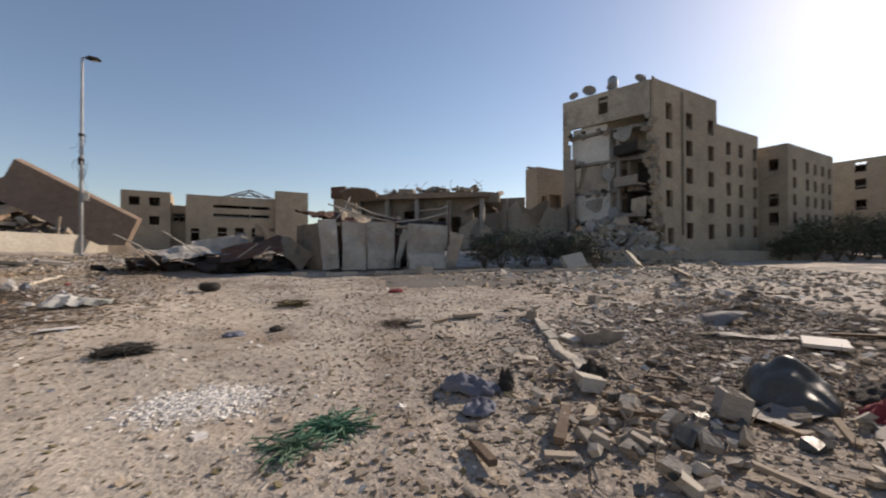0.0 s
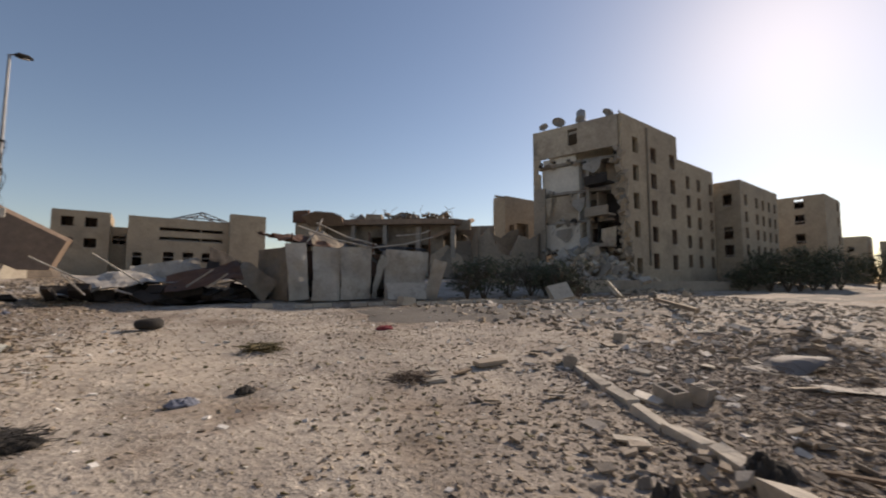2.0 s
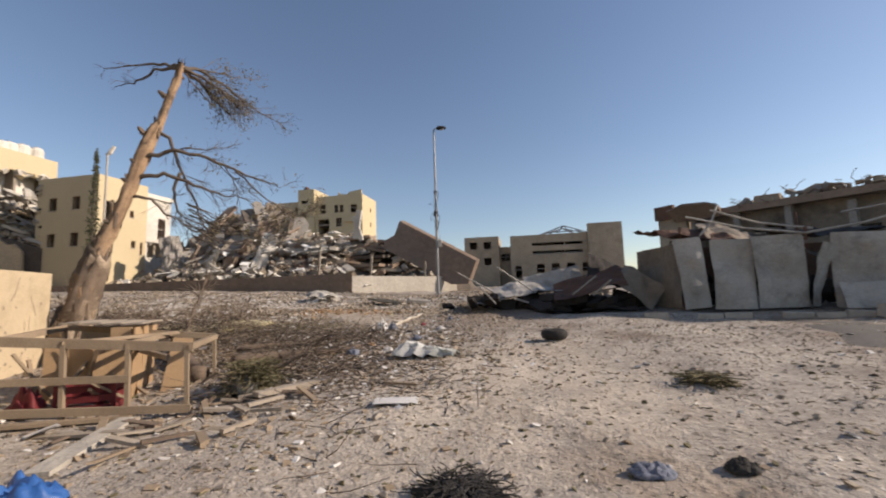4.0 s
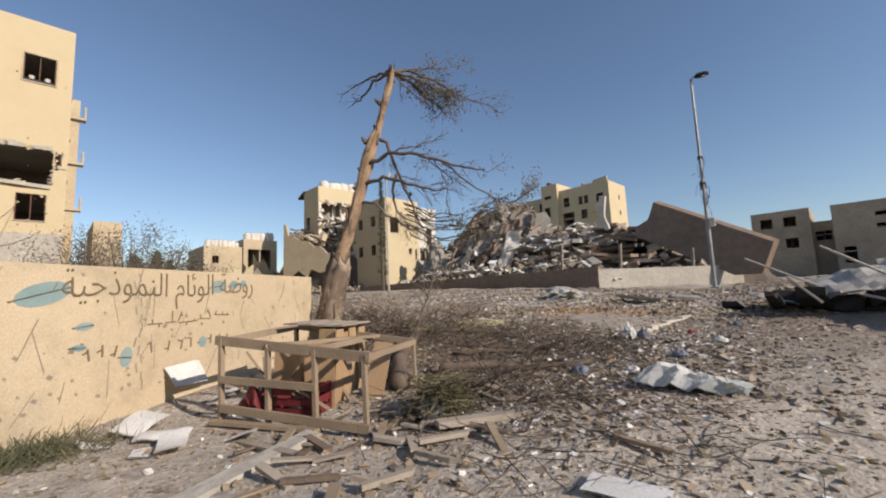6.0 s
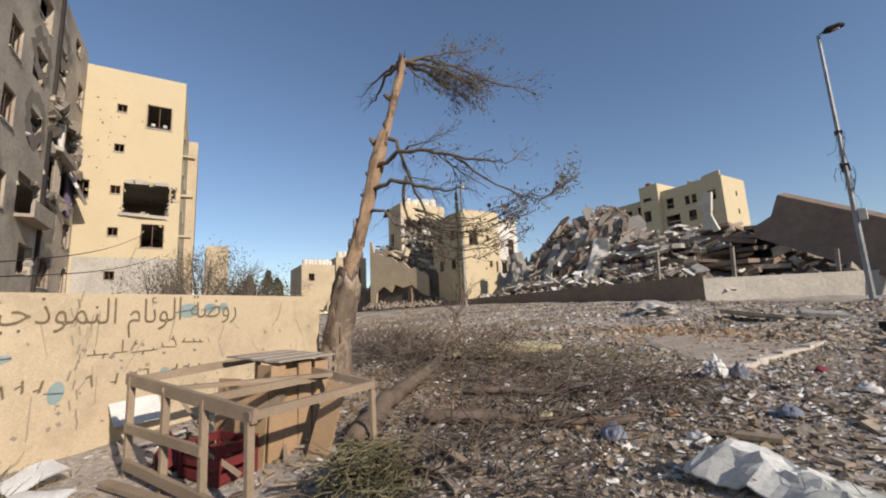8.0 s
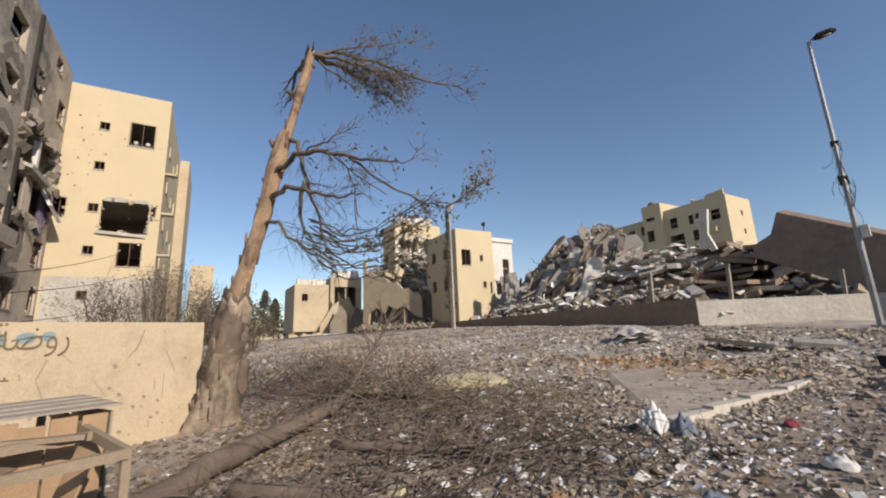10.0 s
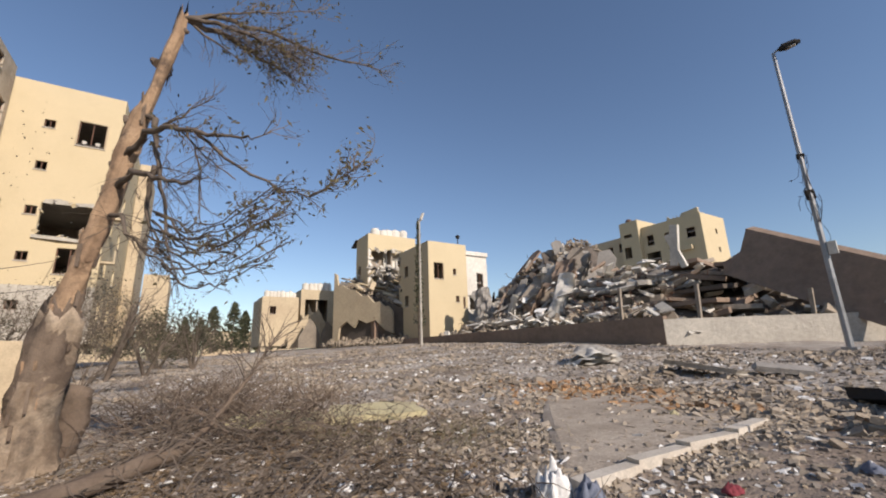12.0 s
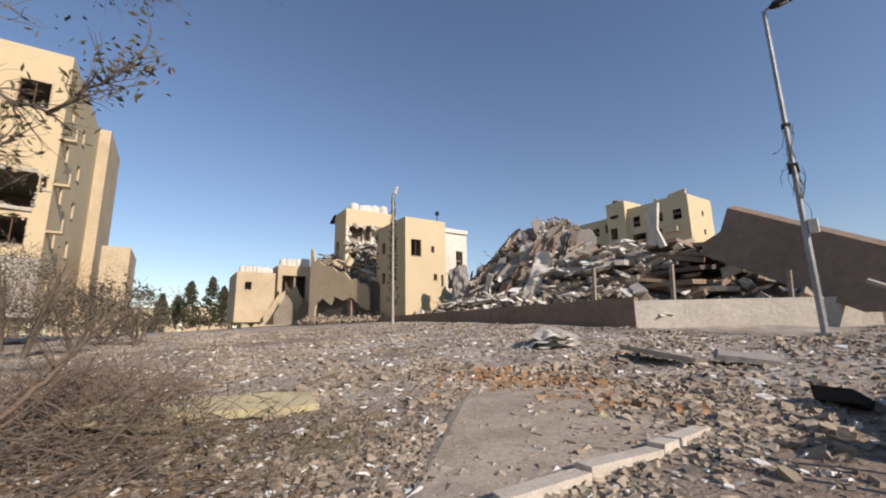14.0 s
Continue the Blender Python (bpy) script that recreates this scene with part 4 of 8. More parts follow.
ruin()
def burnt_house():
    rnd = random.Random(41)
    ob = thing("ruined_house", (27.0, 33.0, 1.7), -20, "grey burnt-out low house, its walls broken down to ragged stumps", "ruined house")
    for x, y, rz, w, tops in ((0, 0, 0, 7.0, (5.2, 4.4, 4.8, 2.6, 3.0, 5.4, 4.2)), (0, 5, -90, 5.0, (5.6, 4.8, 3.4, 4.9, 5.2)), (7, 0, 90, 5.0, (4.2, 3.0, 2.2, 3.8, 5.0)), (0, 5, 0, 7.0, (6.2, 5.8, 5.0, 5.6, 5.9, 4.6, 5.2)), (3, 2.4, 0, 3.6, (4.0, 3.2, 4.4))):
        out = [(0, -0.4), (w, -0.4)] + [(w * (1 - i / (len(tops) - 1)), t) for i, t in enumerate(tops)]
        part("wall", Geo().ragged_plate(pose(x, y, 0, 90, 0, rz), out, 0.25), rnd.choice((M_HALL, M_GREYR, M_HALL)), ob)
    for k in range(14):
        w, d = rnd.uniform(0.8, 2.4), rnd.uniform(0.8, 2.0)
        c = part("broken_slab", Geo().chunk((0, 0, 0), (w, d, 0.22), (0, 0, 0), rnd, 0.25), rnd.choice((M_CONC, M_GREYR, M_CONC_L)), ob)
        c.matrix_basis = pose(rnd.uniform(-3, 8), rnd.uniform(-4, 3), rnd.uniform(0.2, 1.4), rnd.uniform(-50, 50), rnd.uniform(-40, 40), rnd.uniform(0, 360))


burnt_house()


# sheet-metal shack
def crumpled(m, w, h, nu, nv, amp, rnd, thick=0.02, waves=0.0):
    """A crumpled sheet in local x, z, with a little depth in y."""
    g = Geo()
    seed = rnd.uniform(0, 100)
    for s in (0, thick):
        v = []
        for j in range(nv + 1):
            for i in range(nu + 1):
                u, z = w * i / nu, h * j / nv
                d = amp * noise.noise((u * 0.9 + seed, z * 0.7, seed)) + 0.4 * amp * noise.noise((u * 2.6 + seed, z * 2.2, seed + 9))
                d += waves * math.sin(u * 2 * math.pi / 0.18)
                v.append(m @ Vector((u, d + s, z)))
        f = [(j * (nu + 1) + i, j * (nu + 1) + i + 1, (j + 1) * (nu + 1) + i + 1, (j + 1) * (nu + 1) + i) for j in range(nv) for i in range(nu)]
        g.add(v, f if s == 0 else [q[::-1] for q in f])
    return g


def shack():
    rnd = random.Random(21)
    ob = thing("metal_shack", (4.4, 17.8, 0.85), 0, "wrecked shack of bent pale grey metal sheets", "shack")
    for u, w, h, lean, tw in ((-0.05, 0.78, 2.2, -5, 6), (0.82, 1.15, 2.15, 1, 0), (1.99, 1.38, 2.18, -1, 3), (4.0, 2.1, 2.2, 2, -4)):
        part("panel", crumpled(pose(u, rnd.uniform(-0.1, 0.1), 0, 0, lean, tw), w, h, 14, 16, 0.16, rnd), M_SHEET, ob)
    part("panel", crumpled(pose(3.35, -0.1, 0.05, 10, 4, 40), 0.5, 1.9, 6, 12, 0.2, rnd), M_SHEET, ob, "buckled narrow metal strip")
    part("panel", crumpled(pose(5.9, -0.2, 0, 12, 14, -30), 0.6, 1.9, 6, 12, 0.2, rnd), M_SHEET, ob, "buckled narrow metal strip")
    part("panel", crumpled(pose(3.9, -0.55, 0, -18, 0, -3), 1.9, 0.75, 10, 6, 0.06, rnd), M_SHEET, ob, "low tilted metal sheet")
    for u, z0, z1, y in ((0.0, 0, 2.2, 0.1), (3.3, 0, 2.5, 0.2), (6.4, 0, 3.0, 0.1), (3.4, 2.0, 2.0, 0)):
        part("post", Geo().tube([(u, y, z0), (u + 0.03, y, z1 + 0.4)], 0.04, 6), M_RUST, ob)
    part("side_wall", crumpled(pose(0.0, 0.2, 0, 0, 0, 100), 3.0, 2.1, 14, 12, 0.2, rnd), M_HALL, ob, "dark side sheet")
    part("back_wall", crumpled(pose(0.0, 3.6, 0, 0, 0, 0), 6.6, 2.2, 16, 8, 0.1, rnd), M_RUST, ob, "rusty back sheet")
    part("roof_sheet", crumpled(pose(-0.5, -0.1, 2.3, -78, 5, 8), 3.6, 2.6, 24, 14, 0.35, rnd, waves=0.02), M_RUST, ob, "buckled rusty roof sheet")
    part("roof_sheet", crumpled(pose(1.0, 0.6, 2.35, -70, 16, -6), 3.2, 2.4, 24, 14, 0.3, rnd, waves=0.02), M_HALL, ob, "buckled grey roof sheet")
    part("roof_sheet", crumpled(pose(3.6, 0.2, 2.2, -80, 0, 6), 3.0, 2.6, 24, 14, 0.2, rnd, waves=0.02), M_DARK, ob, "burnt roof sheet")
    for a, b in (((0.2, 0, 2.9), (3.4, -0.1, 2.2)), ((1.0, 0.2, 3.1), (3.6, 0.0, 2.35)), ((3.3, 0, 2.2), (6.6, 0.1, 2.9)), ((0.6, 0.1, 2.3), (1.3, 0.4, 3.3)), ((6.4, 0.1, 3.2), (5.4, 1.5, 3.0))):
        part("rafter", Geo().tube([a, ((a[0] + b[0]) / 2, a[1], (a[2] + b[2]) / 2 - 0.1), b], 0.035, 5), M_SHEET, ob)
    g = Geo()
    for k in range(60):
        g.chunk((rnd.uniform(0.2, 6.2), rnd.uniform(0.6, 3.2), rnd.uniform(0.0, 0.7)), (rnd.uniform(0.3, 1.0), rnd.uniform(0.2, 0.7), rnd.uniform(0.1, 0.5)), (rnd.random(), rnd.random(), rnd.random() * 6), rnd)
    tagged(part("inner_debris", g, M_DARK, ob, "near-black debris heaped inside"), kind="stuff")


shack()


def sheet_heap():
    rnd = random.Random(31)
    ob = thing("burnt_sheet_heap", (0.2, 18.6, 0.9), 0, "heap of burnt buckled roofing sheets beside the shack", "scrap heap")
    for x, y, z, rx, ry, rz, w, h, mt in ((-1.6, 0.2, 0.35, -75, -8, 12, 3.0, 2.2, M_SHEET), (0.3, -0.2, 0.3, -66, -14, -8, 2.4, 1.6, M_RUST), (1.6, 0.6, 1.1, -50, 24, 10, 2.2, 1.8, M_DARK),
                                          (2.3, 0.1, 0.9, -40, 36, -10, 1.5, 1.0, M_GREYR), (-2.6, 0.5, 0.2, -82, 5, 30, 3.0, 2.0, M_SHEET), (-0.6, 1.6, 0.5, -30, -10, 0, 2.2, 0.9, M_SHEET),
                                          (0.0, -0.6, 0.02, -88, 3, 5, 3.6, 1.8, M_DARK)):
        part("sheet", crumpled(pose(x, y, z, rx, ry, rz), w, h, 16, 12, 0.28, rnd), mt, ob)
    for k in range(9):
        a = Vector((rnd.uniform(-3, 3), rnd.uniform(-0.6, 1.6), rnd.uniform(0.1, 0.6)))
        part("bar", Geo().tube([a, a + Vector((rnd.uniform(-1.6, 1.6), rnd.uniform(-0.6, 0.4), rnd.uniform(-0.1, 1.0)))], 0.03, 5), M_SHEET, ob)
    g = Geo()
    for k in range(60):
        g.chunk((rnd.gauss(0.5, 1.6), rnd.uniform(0, 2.4), rnd.uniform(0, 0.35)), (rnd.uniform(0.3, 1.1), rnd.uniform(0.3, 0.8), rnd.uniform(0.1, 0.4)), (rnd.random() * 0.6, rnd.random() * 0.6, rnd.random() * 6), rnd)
    tagged(part("charred_debris", g, M_DARK, ob, "near-black debris under the sheets"), kind="stuff")


sheet_heap()


# near walls
def graffiti_wall():
    x0, y0, x1, y1 = -4.6, 1.4, -9.25, 9.98
    d = math.hypot(x1 - x0, y1 - y0)
    rz = math.degrees(math.atan2(y1 - y0, x1 - x0))
    # the outer face looks towards the walk
    ob = single("wall_painted", Geo().wall(pose(0, 0, -0.5), d, 2.07, 0.22), M_WALL, (x0, y0, 0.62), rz,
                "rendered ochre garden wall with faded scrawled paint", "wall", kind="structure")
    rnd = random.Random(2)

    def bar(u, z, w, h, tilt, mat, name="paint_bar"):
        g = Geo()
        n = 14
        pts = [(math.cos(2 * math.pi * i / n), math.sin(2 * math.pi * i / n)) for i in range(n)] if mat is M_TEAL else [(-1, -1), (1, -0.8), (0.97, 1), (-0.98, 0.85)]
        m = pose(d - u, -0.004, z, 0, tilt, 0)
        top = [m @ Vector((a * w / 2, 0, b * h / 2)) for a, b in pts]
        bot = [m @ Vector((a * w / 2, 0.006, b * h / 2)) for a, b in pts]
        k = len(pts)
        g.add(top + bot, [tuple(range(k)), tuple(range(2 * k - 1, k - 1, -1))] + [(i, i + k, (i + 1) % k + k, (i + 1) % k) for i in range(k)])
        return part(name, g, mat, ob)

    # local u runs from the far end of the wall towards the walk's start
    for u, z, w, h, tilt in ((2.47, 1.34, 0.3, 0.2, -8), (4.76, 1.24, 0.52, 0.25, -16), (3.87, 0.44, 0.15, 0.25, 8), (2.16, 1.37, 0.2, 0.14, -14), (1.95, 1.39, 0.14, 0.13, 6), (4.35, 0.86, 0.2, 0.09, -6), (4.4, 0.62, 0.16, 0.07, 5), (2.75, 0.5, 0.14, 0.16, 0)):
        bar(u, z, w, h, tilt, M_TEAL, "paint_patch")
        bar(u + 0.02, z - 0.003, w * 1.12, 0.02, tilt, M_PAINT)

    # the painted name of the place, its letters in the joined shapes of the script
    line = "\ufead\ufeed\ufebf\ufe94 \ufe8d\ufedf\ufeee\ufe8b\ufe8e\ufee1 \ufe8d\ufedf\ufee8\ufee4\ufeee\ufeab\ufe9f\ufef4\ufe94"[::-1]
    cu = bpy.data.curves.new("lettering", "FONT")
    cu.body, cu.extrude, cu.resolution_u, cu.offset = line, 0.006, 3, -0.011
    tmp = bpy.data.objects.new("lettering", cu)
    bpy.context.scene.collection.objects.link(tmp)
    bpy.context.view_layer.update()
    me = bpy.data.meshes.new_from_object(tmp)
    bpy.data.objects.remove(tmp)
    bpy.data.curves.remove(cu)
    xs = [p.co.x for p in me.vertices]
    kx = 2.86 / (max(xs) - min(xs))
    x_lo = min(xs)
    for p in me.vertices:
        w = (p.co.x - x_lo) * kx
        p.co = Vector((d - 4.6 + w, -0.004 + p.co.z, 1.19 + 0.022 * math.sin(w * 3.1) + 0.03 * w / 2.86 + p.co.y * 0.46))
    me.materials.append(M_PAINT)
    lt = new("lettering", me)
    lt.parent = ob
    tagged(lt, "thin hand-painted dark olive lettering")

    def word(u, z, w, tall):
        """One unreadable word: a base stroke, upright strokes and dots, as plain bars."""
        bar(u + w / 2, z, w, 0.034 * tall / 0.3, rnd.uniform(-5, 5), M_PAINT)
        k = max(1, int(w / 0.09))
        for i in range(k):
            h = tall * rnd.choice((0.2, 0.25, 0.3, 0.4, 0.95))
            sign = 1 if rnd.random() < 0.75 else -0.6
            bar(u + (i + rnd.uniform(0.2, 0.8)) * w / k, z + sign * h / 2, 0.03 * tall / 0.3, h, rnd.uniform(-24, 24), M_PAINT)
            if rnd.random() < 0.5:
                bar(u + (i + 0.5) * w / k, z + rnd.choice((-0.45, 0.6)) * tall, 0.035, 0.03, 30, M_PAINT)
    for u, w in ((2.25, 0.3), (2.62, 0.2), (2.86, 0.3), (3.2, 0.16), (3.4, 0.22)):
        word(u, 0.87 - 0.05 * (u - 2.25) + rnd.uniform(-0.02, 0.02), w, 0.17)
    for u in (2.3, 2.45, 2.6, 2.95, 3.1, 3.3, 3.55, 4.0, 4.15, 4.3):
        bar(u, 0.53 + rnd.uniform(-0.03, 0.03), 0.024, 0.15, rnd.uniform(-16, 16), M_PAINT)
        bar(u + 0.03, 0.53 + rnd.uniform(-0.06, 0.06), 0.07, 0.022, rnd.uniform(-30, 30), M_PAINT)
    # thin scratches, drips and pock marks in the render
    for _ in range(46):
        bar(rnd.uniform(0.3, 7.5), rnd.uniform(0.05, 1.45), rnd.uniform(0.006, 0.012), rnd.uniform(0.08, 0.5), rnd.gauss(0, 28), M_SCRATCH, "scratch")
    for _ in range(120):
        r = rnd.uniform(0.006, 0.028)
        bar(rnd.uniform(0.2, 8.0), rnd.uniform(0.0, 1.5) * rnd.random(), r * 2, r * 1.6, rnd.uniform(0, 90), M_SCRATCH, "pock_mark")
    for u, z0, z1 in ((3.67, 0.0, 0.78), (3.7, 0.75, 1.5)):
        for k in range(7):
            z = z0 + (z1 - z0) * (k + 0.5) / 7
            bar(u + 0.04 * math.sin(k * 2.2 + u) + 0.1 * (z - z0), z, 0.018, (z1 - z0) / 6, rnd.uniform(-16, 16), M_SCRATCH, "crack")
    return ob


M_WALL = material("ochre_wall_render", (0.58, 0.47, 0.315), (0.50, 0.395, 0.26), 0.8, 0.92, 0.2, 70, 0.4, third=(0.43, 0.36, 0.275), third_at=0.53)
M_TEAL = material("faded_teal_paint", (0.20, 0.29, 0.29), (0.30, 0.35, 0.32), 4, 0.85, 0.1, 30, 0.1)
M_SCRATCH = material("bared_grey_mortar", (0.24, 0.2, 0.15), (0.34, 0.28, 0.2), 6, 0.95, 0.2, 30, 0.2)
M_PAINT = material("faded_olive_paint", (0.13, 0.1, 0.06), (0.2, 0.155, 0.09), 6, 0.85, 0.1, 30, 0.1)
graffiti_wall()
yard_wall("wall_right", 4.6, 0.0, 10.15, 0.05, 0.15, 2.45, 0.25, M_CONC, "grey concrete wall beside the plot").rotation_euler.z += math.pi
bpy.data.objects["wall_right"].location = (10.15, 0.05, 0.15)
# pier grey lowered so that its shadow side is dark by colour
M_PIER = material("pier_shade_grey", (0.15, 0.14, 0.13), (0.11, 0.105, 0.098), 1.0, 0.95, 0.5, 18, 0.4)
g = Geo().box(-0.42, -0.15, -0.6, 0.9, 0.35, 2.42)
single("wall_right_pier", g, M_PIER, (9.9, 0.56, 0.15), -48, "grey rendered wall pier, coloured dark for its shadow side", "wall", kind="structure")
single("wall_right_coping", Geo().box(0, -0.06, 0, 5.2, 0.34, 0.09), M_CONC_L, (4.6, -0.29, 2.604), 0.5, "pale concrete coping on the wall", "coping", kind="structure")

# ---- heap of the collapsed building ----
def heap_z(x, y):
    a = 8.4 * math.exp(-((x + 28.6) / 6.2) ** 4 - ((y - 44) / 7.0) ** 2) * (1 + 0.1 * math.sin(x * 1.1))
    b = 5.4 * math.exp(-((x + 20.0) / 8.0) ** 4 - ((y - 43) / 7.5) ** 2)
    c = 3.9 * math.exp(-((x + 10.2) / 4.6) ** 4 - ((y - 41.5) / 4.0) ** 2)
    return lift(x, y) + max(a, b, c, 0.6 * (a + b))


def before_wall(x, y):
    """True on the near side of the pale boundary wall."""
    return x > -12.4 and y < 30.4 + (x + 12.2) * 1.367 + 0.9


def heap():
    rnd = random.Random(8)
    ob = thing("collapsed_building", (-22, 44, 2.0), 0, "collapsed concrete building, a heap of broken slabs and rubble", "rubble heap")
    o = Vector((-22, 44, 2.0))
    nx, ny = 90, 56
    v, f = [], []
    for j in range(ny + 1):
        for i in range(nx + 1):
            x, y = -38 + 34 * i / nx, 31.0 + 26 * j / ny
            z = heap_z(x, y) - 0.25 + 0.45 * noise.noise((x * 0.6, y * 0.6, 3)) + 0.3 * noise.noise((x * 1.7, y * 1.7, 5))
            edge = min(i, nx - i, j, ny - j) / 4
            z = z if edge >= 1 else lift(x, y) - 0.4 + (z - lift(x, y) + 0.4) * edge
            if before_wall(x, y):
                z = lift(x, y) - 0.4
            v.append(Vector((x, y, z)) - o)
    f = [(j * (nx + 1) + i, j * (nx + 1) + i + 1, (j + 1) * (nx + 1) + i + 1, (j + 1) * (nx + 1) + i) for j in range(ny) for i in range(nx)]
    # the darkened core supplies the shade seen between the slabs
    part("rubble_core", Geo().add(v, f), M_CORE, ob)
    # pancaked floors in the middle, broken into pieces
    for layer in range(5):
        for k in range(9):
            x = rnd.uniform(-27.5, -11.5)
            y = 36.6 + layer * 1.0 + rnd.uniform(-0.7, 0.7)
            z = 3.9 + layer * 0.75 + rnd.uniform(-0.35, 0.35) - max(0.0, x + 15) * 0.35
            w, d = rnd.uniform(1.6, 4.6), rnd.uniform(1.6, 3.6)
            q = [(-w / 2, -d / 2 * rnd.uniform(0.7, 1)), (0, -d / 2 * rnd.uniform(0.8, 1.1)), (w / 2, -d / 2 * rnd.uniform(0.6, 1)), (w / 2 * rnd.uniform(0.8, 1.1), d / 2), (-w / 2 * rnd.uniform(0.8, 1), d / 2)]
            m = Matrix.Translation(Vector((x, y, z)) - o) @ pose(0, 0, 0, rnd.uniform(-10, 22), rnd.uniform(-12, 14), rnd.uniform(-25, 25))
            part("floor_slab", Geo().ragged_plate(m, q, rnd.uniform(0.18, 0.3)), rnd.choice((M_SLAB, M_CONC, M_GREYR, M_SLAB, M_CORE)), ob)
    # whole floors lying on one another, their broken edges to the front
    for layer in range(4):
        x = -27.0 + layer * 0.8
        while x < -17.5 - layer * 0.9:
            w = rnd.uniform(2.6, 4.6)
            d = 4.6
            n = 7
            front = [(w * i / n, -d / 2 + rnd.uniform(-0.25, 0.35)) for i in range(n + 1)]
            m = Matrix.Translation(Vector((x, 37.4 + layer * 0.9, 4.0 + layer * 0.95 + rnd.uniform(-0.15, 0.2))) - o) @ pose(0, 0, 0, rnd.uniform(-3, 9), rnd.uniform(-6, 8), rnd.uniform(-7, 7))
            part("floor_slab", Geo().ragged_plate(m, front + [(w, d / 2), (0, d / 2)], rnd.uniform(0.3, 0.5)), rnd.choice((M_CONC, M_GREYR, M_CONC_L)), ob)
            x += w * rnd.uniform(0.75, 0.95)
    # roof pieces and beams standing on end at the tall side; near-black plates paint the shade behind
    for k in range(22):
        x = -35.0 + 11.5 * rnd.random()
        top = min(5.6, 1.6 + 0.8 * (x + 36.0))
        w, l = rnd.uniform(0.7, 1.9), top * rnd.uniform(0.55, 0.95)
        m = Matrix.Translation(Vector((x, 34.6 + 1.6 * (k % 3) + rnd.uniform(-0.4, 0.4), 3.0 + 1.0 * (k % 3) + rnd.uniform(-0.3, 0.4))) - o) @ pose(0, 0, 0, -rnd.uniform(14, 44), rnd.gauss(0, 24), rnd.uniform(-40, 40))
        part("sagging_slab", crumpled(m, w, l, 8, 12, 0.75, rnd, 0.22), (M_CONC_L, M_GREYR, M_CONC, M_WHITE, M_SLAB)[k % 5], ob)
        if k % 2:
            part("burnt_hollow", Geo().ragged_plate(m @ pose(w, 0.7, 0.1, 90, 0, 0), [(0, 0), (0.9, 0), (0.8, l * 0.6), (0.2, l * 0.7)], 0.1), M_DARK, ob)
    # white plaster sheets and planks thrown over the top and along the foot
    for k in range(100):
        foot = k % 2
        x = rnd.uniform(-31, -8) if foot else rnd.uniform(-27, -13)
        y = rnd.uniform(31.5, 34.2) if foot else rnd.uniform(35.5, 39.5)
        if before_wall(x, y):
            continue
        z = heap_z(x, y) + rnd.uniform(0.2, 0.6) + (0.3 if foot else 0.6)
        w = rnd.uniform(0.5, 2.0)
        c = part("plaster_sheet", Geo().chunk((0, 0, 0), (w, rnd.uniform(0.25, 0.9), rnd.uniform(0.06, 0.16)), (0, 0, 0), rnd, 0.3), rnd.choice((M_WHITE, M_WHITE, M_PAPERW, M_CONC_L)), ob)
        c.matrix_basis = Matrix.Translation(Vector((x, y, z)) - o) @ pose(0, 0, 0, rnd.uniform(-30, 30), rnd.uniform(-35, 35), rnd.uniform(0, 180))
    for x, z, w, h, ry in ((-15.2, 6.6, 0.5, 2.6, 12), (-14.6, 6.4, 0.35, 2.3, -16)):
        part("beam", Geo().box(-w / 2, -0.12, 0, w / 2, 0.12, h, Matrix.Translation(Vector((x, 38.0, z)) - o) @ pose(0, 0, 0, 8, ry, 0)), M_WHITE, ob, "white broken beam standing on end")
    # long slabs slid down the tall end
    for k in range(60):
        x = rnd.uniform(-34.5, -22.5)
        y = rnd.uniform(36.0, 42)
        z = heap_z(x, y) + rnd.uniform(-0.1, 0.6)
        w, d = rnd.uniform(0.4, 1.7), rnd.uniform(1.2, 4.6)
        q = [(-w / 2, -d / 2), (w / 2 * rnd.uniform(0.6, 1), -d / 2 * rnd.uniform(0.7, 1)), (w / 2, d / 2 * rnd.uniform(0.6, 1)), (w * 0.1, d / 2), (-w / 2 * rnd.uniform(0.6, 1), d / 2 * rnd.uniform(0.7, 1))]
        m = Matrix.Translation(Vector((x, y, z)) - o) @ pose(0, 0, 0, rnd.uniform(20, 70), rnd.uniform(-30, 30), rnd.uniform(-60, 55))
        part("broken_slab", Geo().ragged_plate(m, q, rnd.uniform(0.14, 0.3)), rnd.choice((M_CONC_L, M_CONC, M_SLAB, M_GREYR, M_CONC, M_CORE)), ob)
    for k in range(150):
        x, y = rnd.uniform(-36, -8), rnd.uniform(31.6, 43)
        if before_wall(x, y):
            continue
        z = heap_z(x, y) + rnd.uniform(-0.1, 0.35)
        w, d = rnd.uniform(0.5, 1.7), rnd.uniform(0.4, 1.3)
        g = Geo().chunk((0, 0, 0), (w, d, rnd.uniform(0.12, 0.35)), (rnd.uniform(-0.9, 0.9), rnd.uniform(-0.6, 0.6), rnd.uniform(0, 6.3)), rnd, 0.3)
        c = part("broken_slab", g, rnd.choice((M_CONC, M_CONC_L, M_WHITE, M_WHITE, M_GREYR)), ob)
        c.location = Vector((x, y, z)) - o
    g = Geo()
    for k in range(4200):
        x, y = rnd.uniform(-37, -6), rnd.uniform(31.2, 47)
        if before_wall(x, y) or -26 < x < -9 and y > 34 and rnd.random() < 0.7:
            continue
        s = rnd.uniform(0.1, 0.5) * (1 if rnd.random() < 0.85 else 1.8)
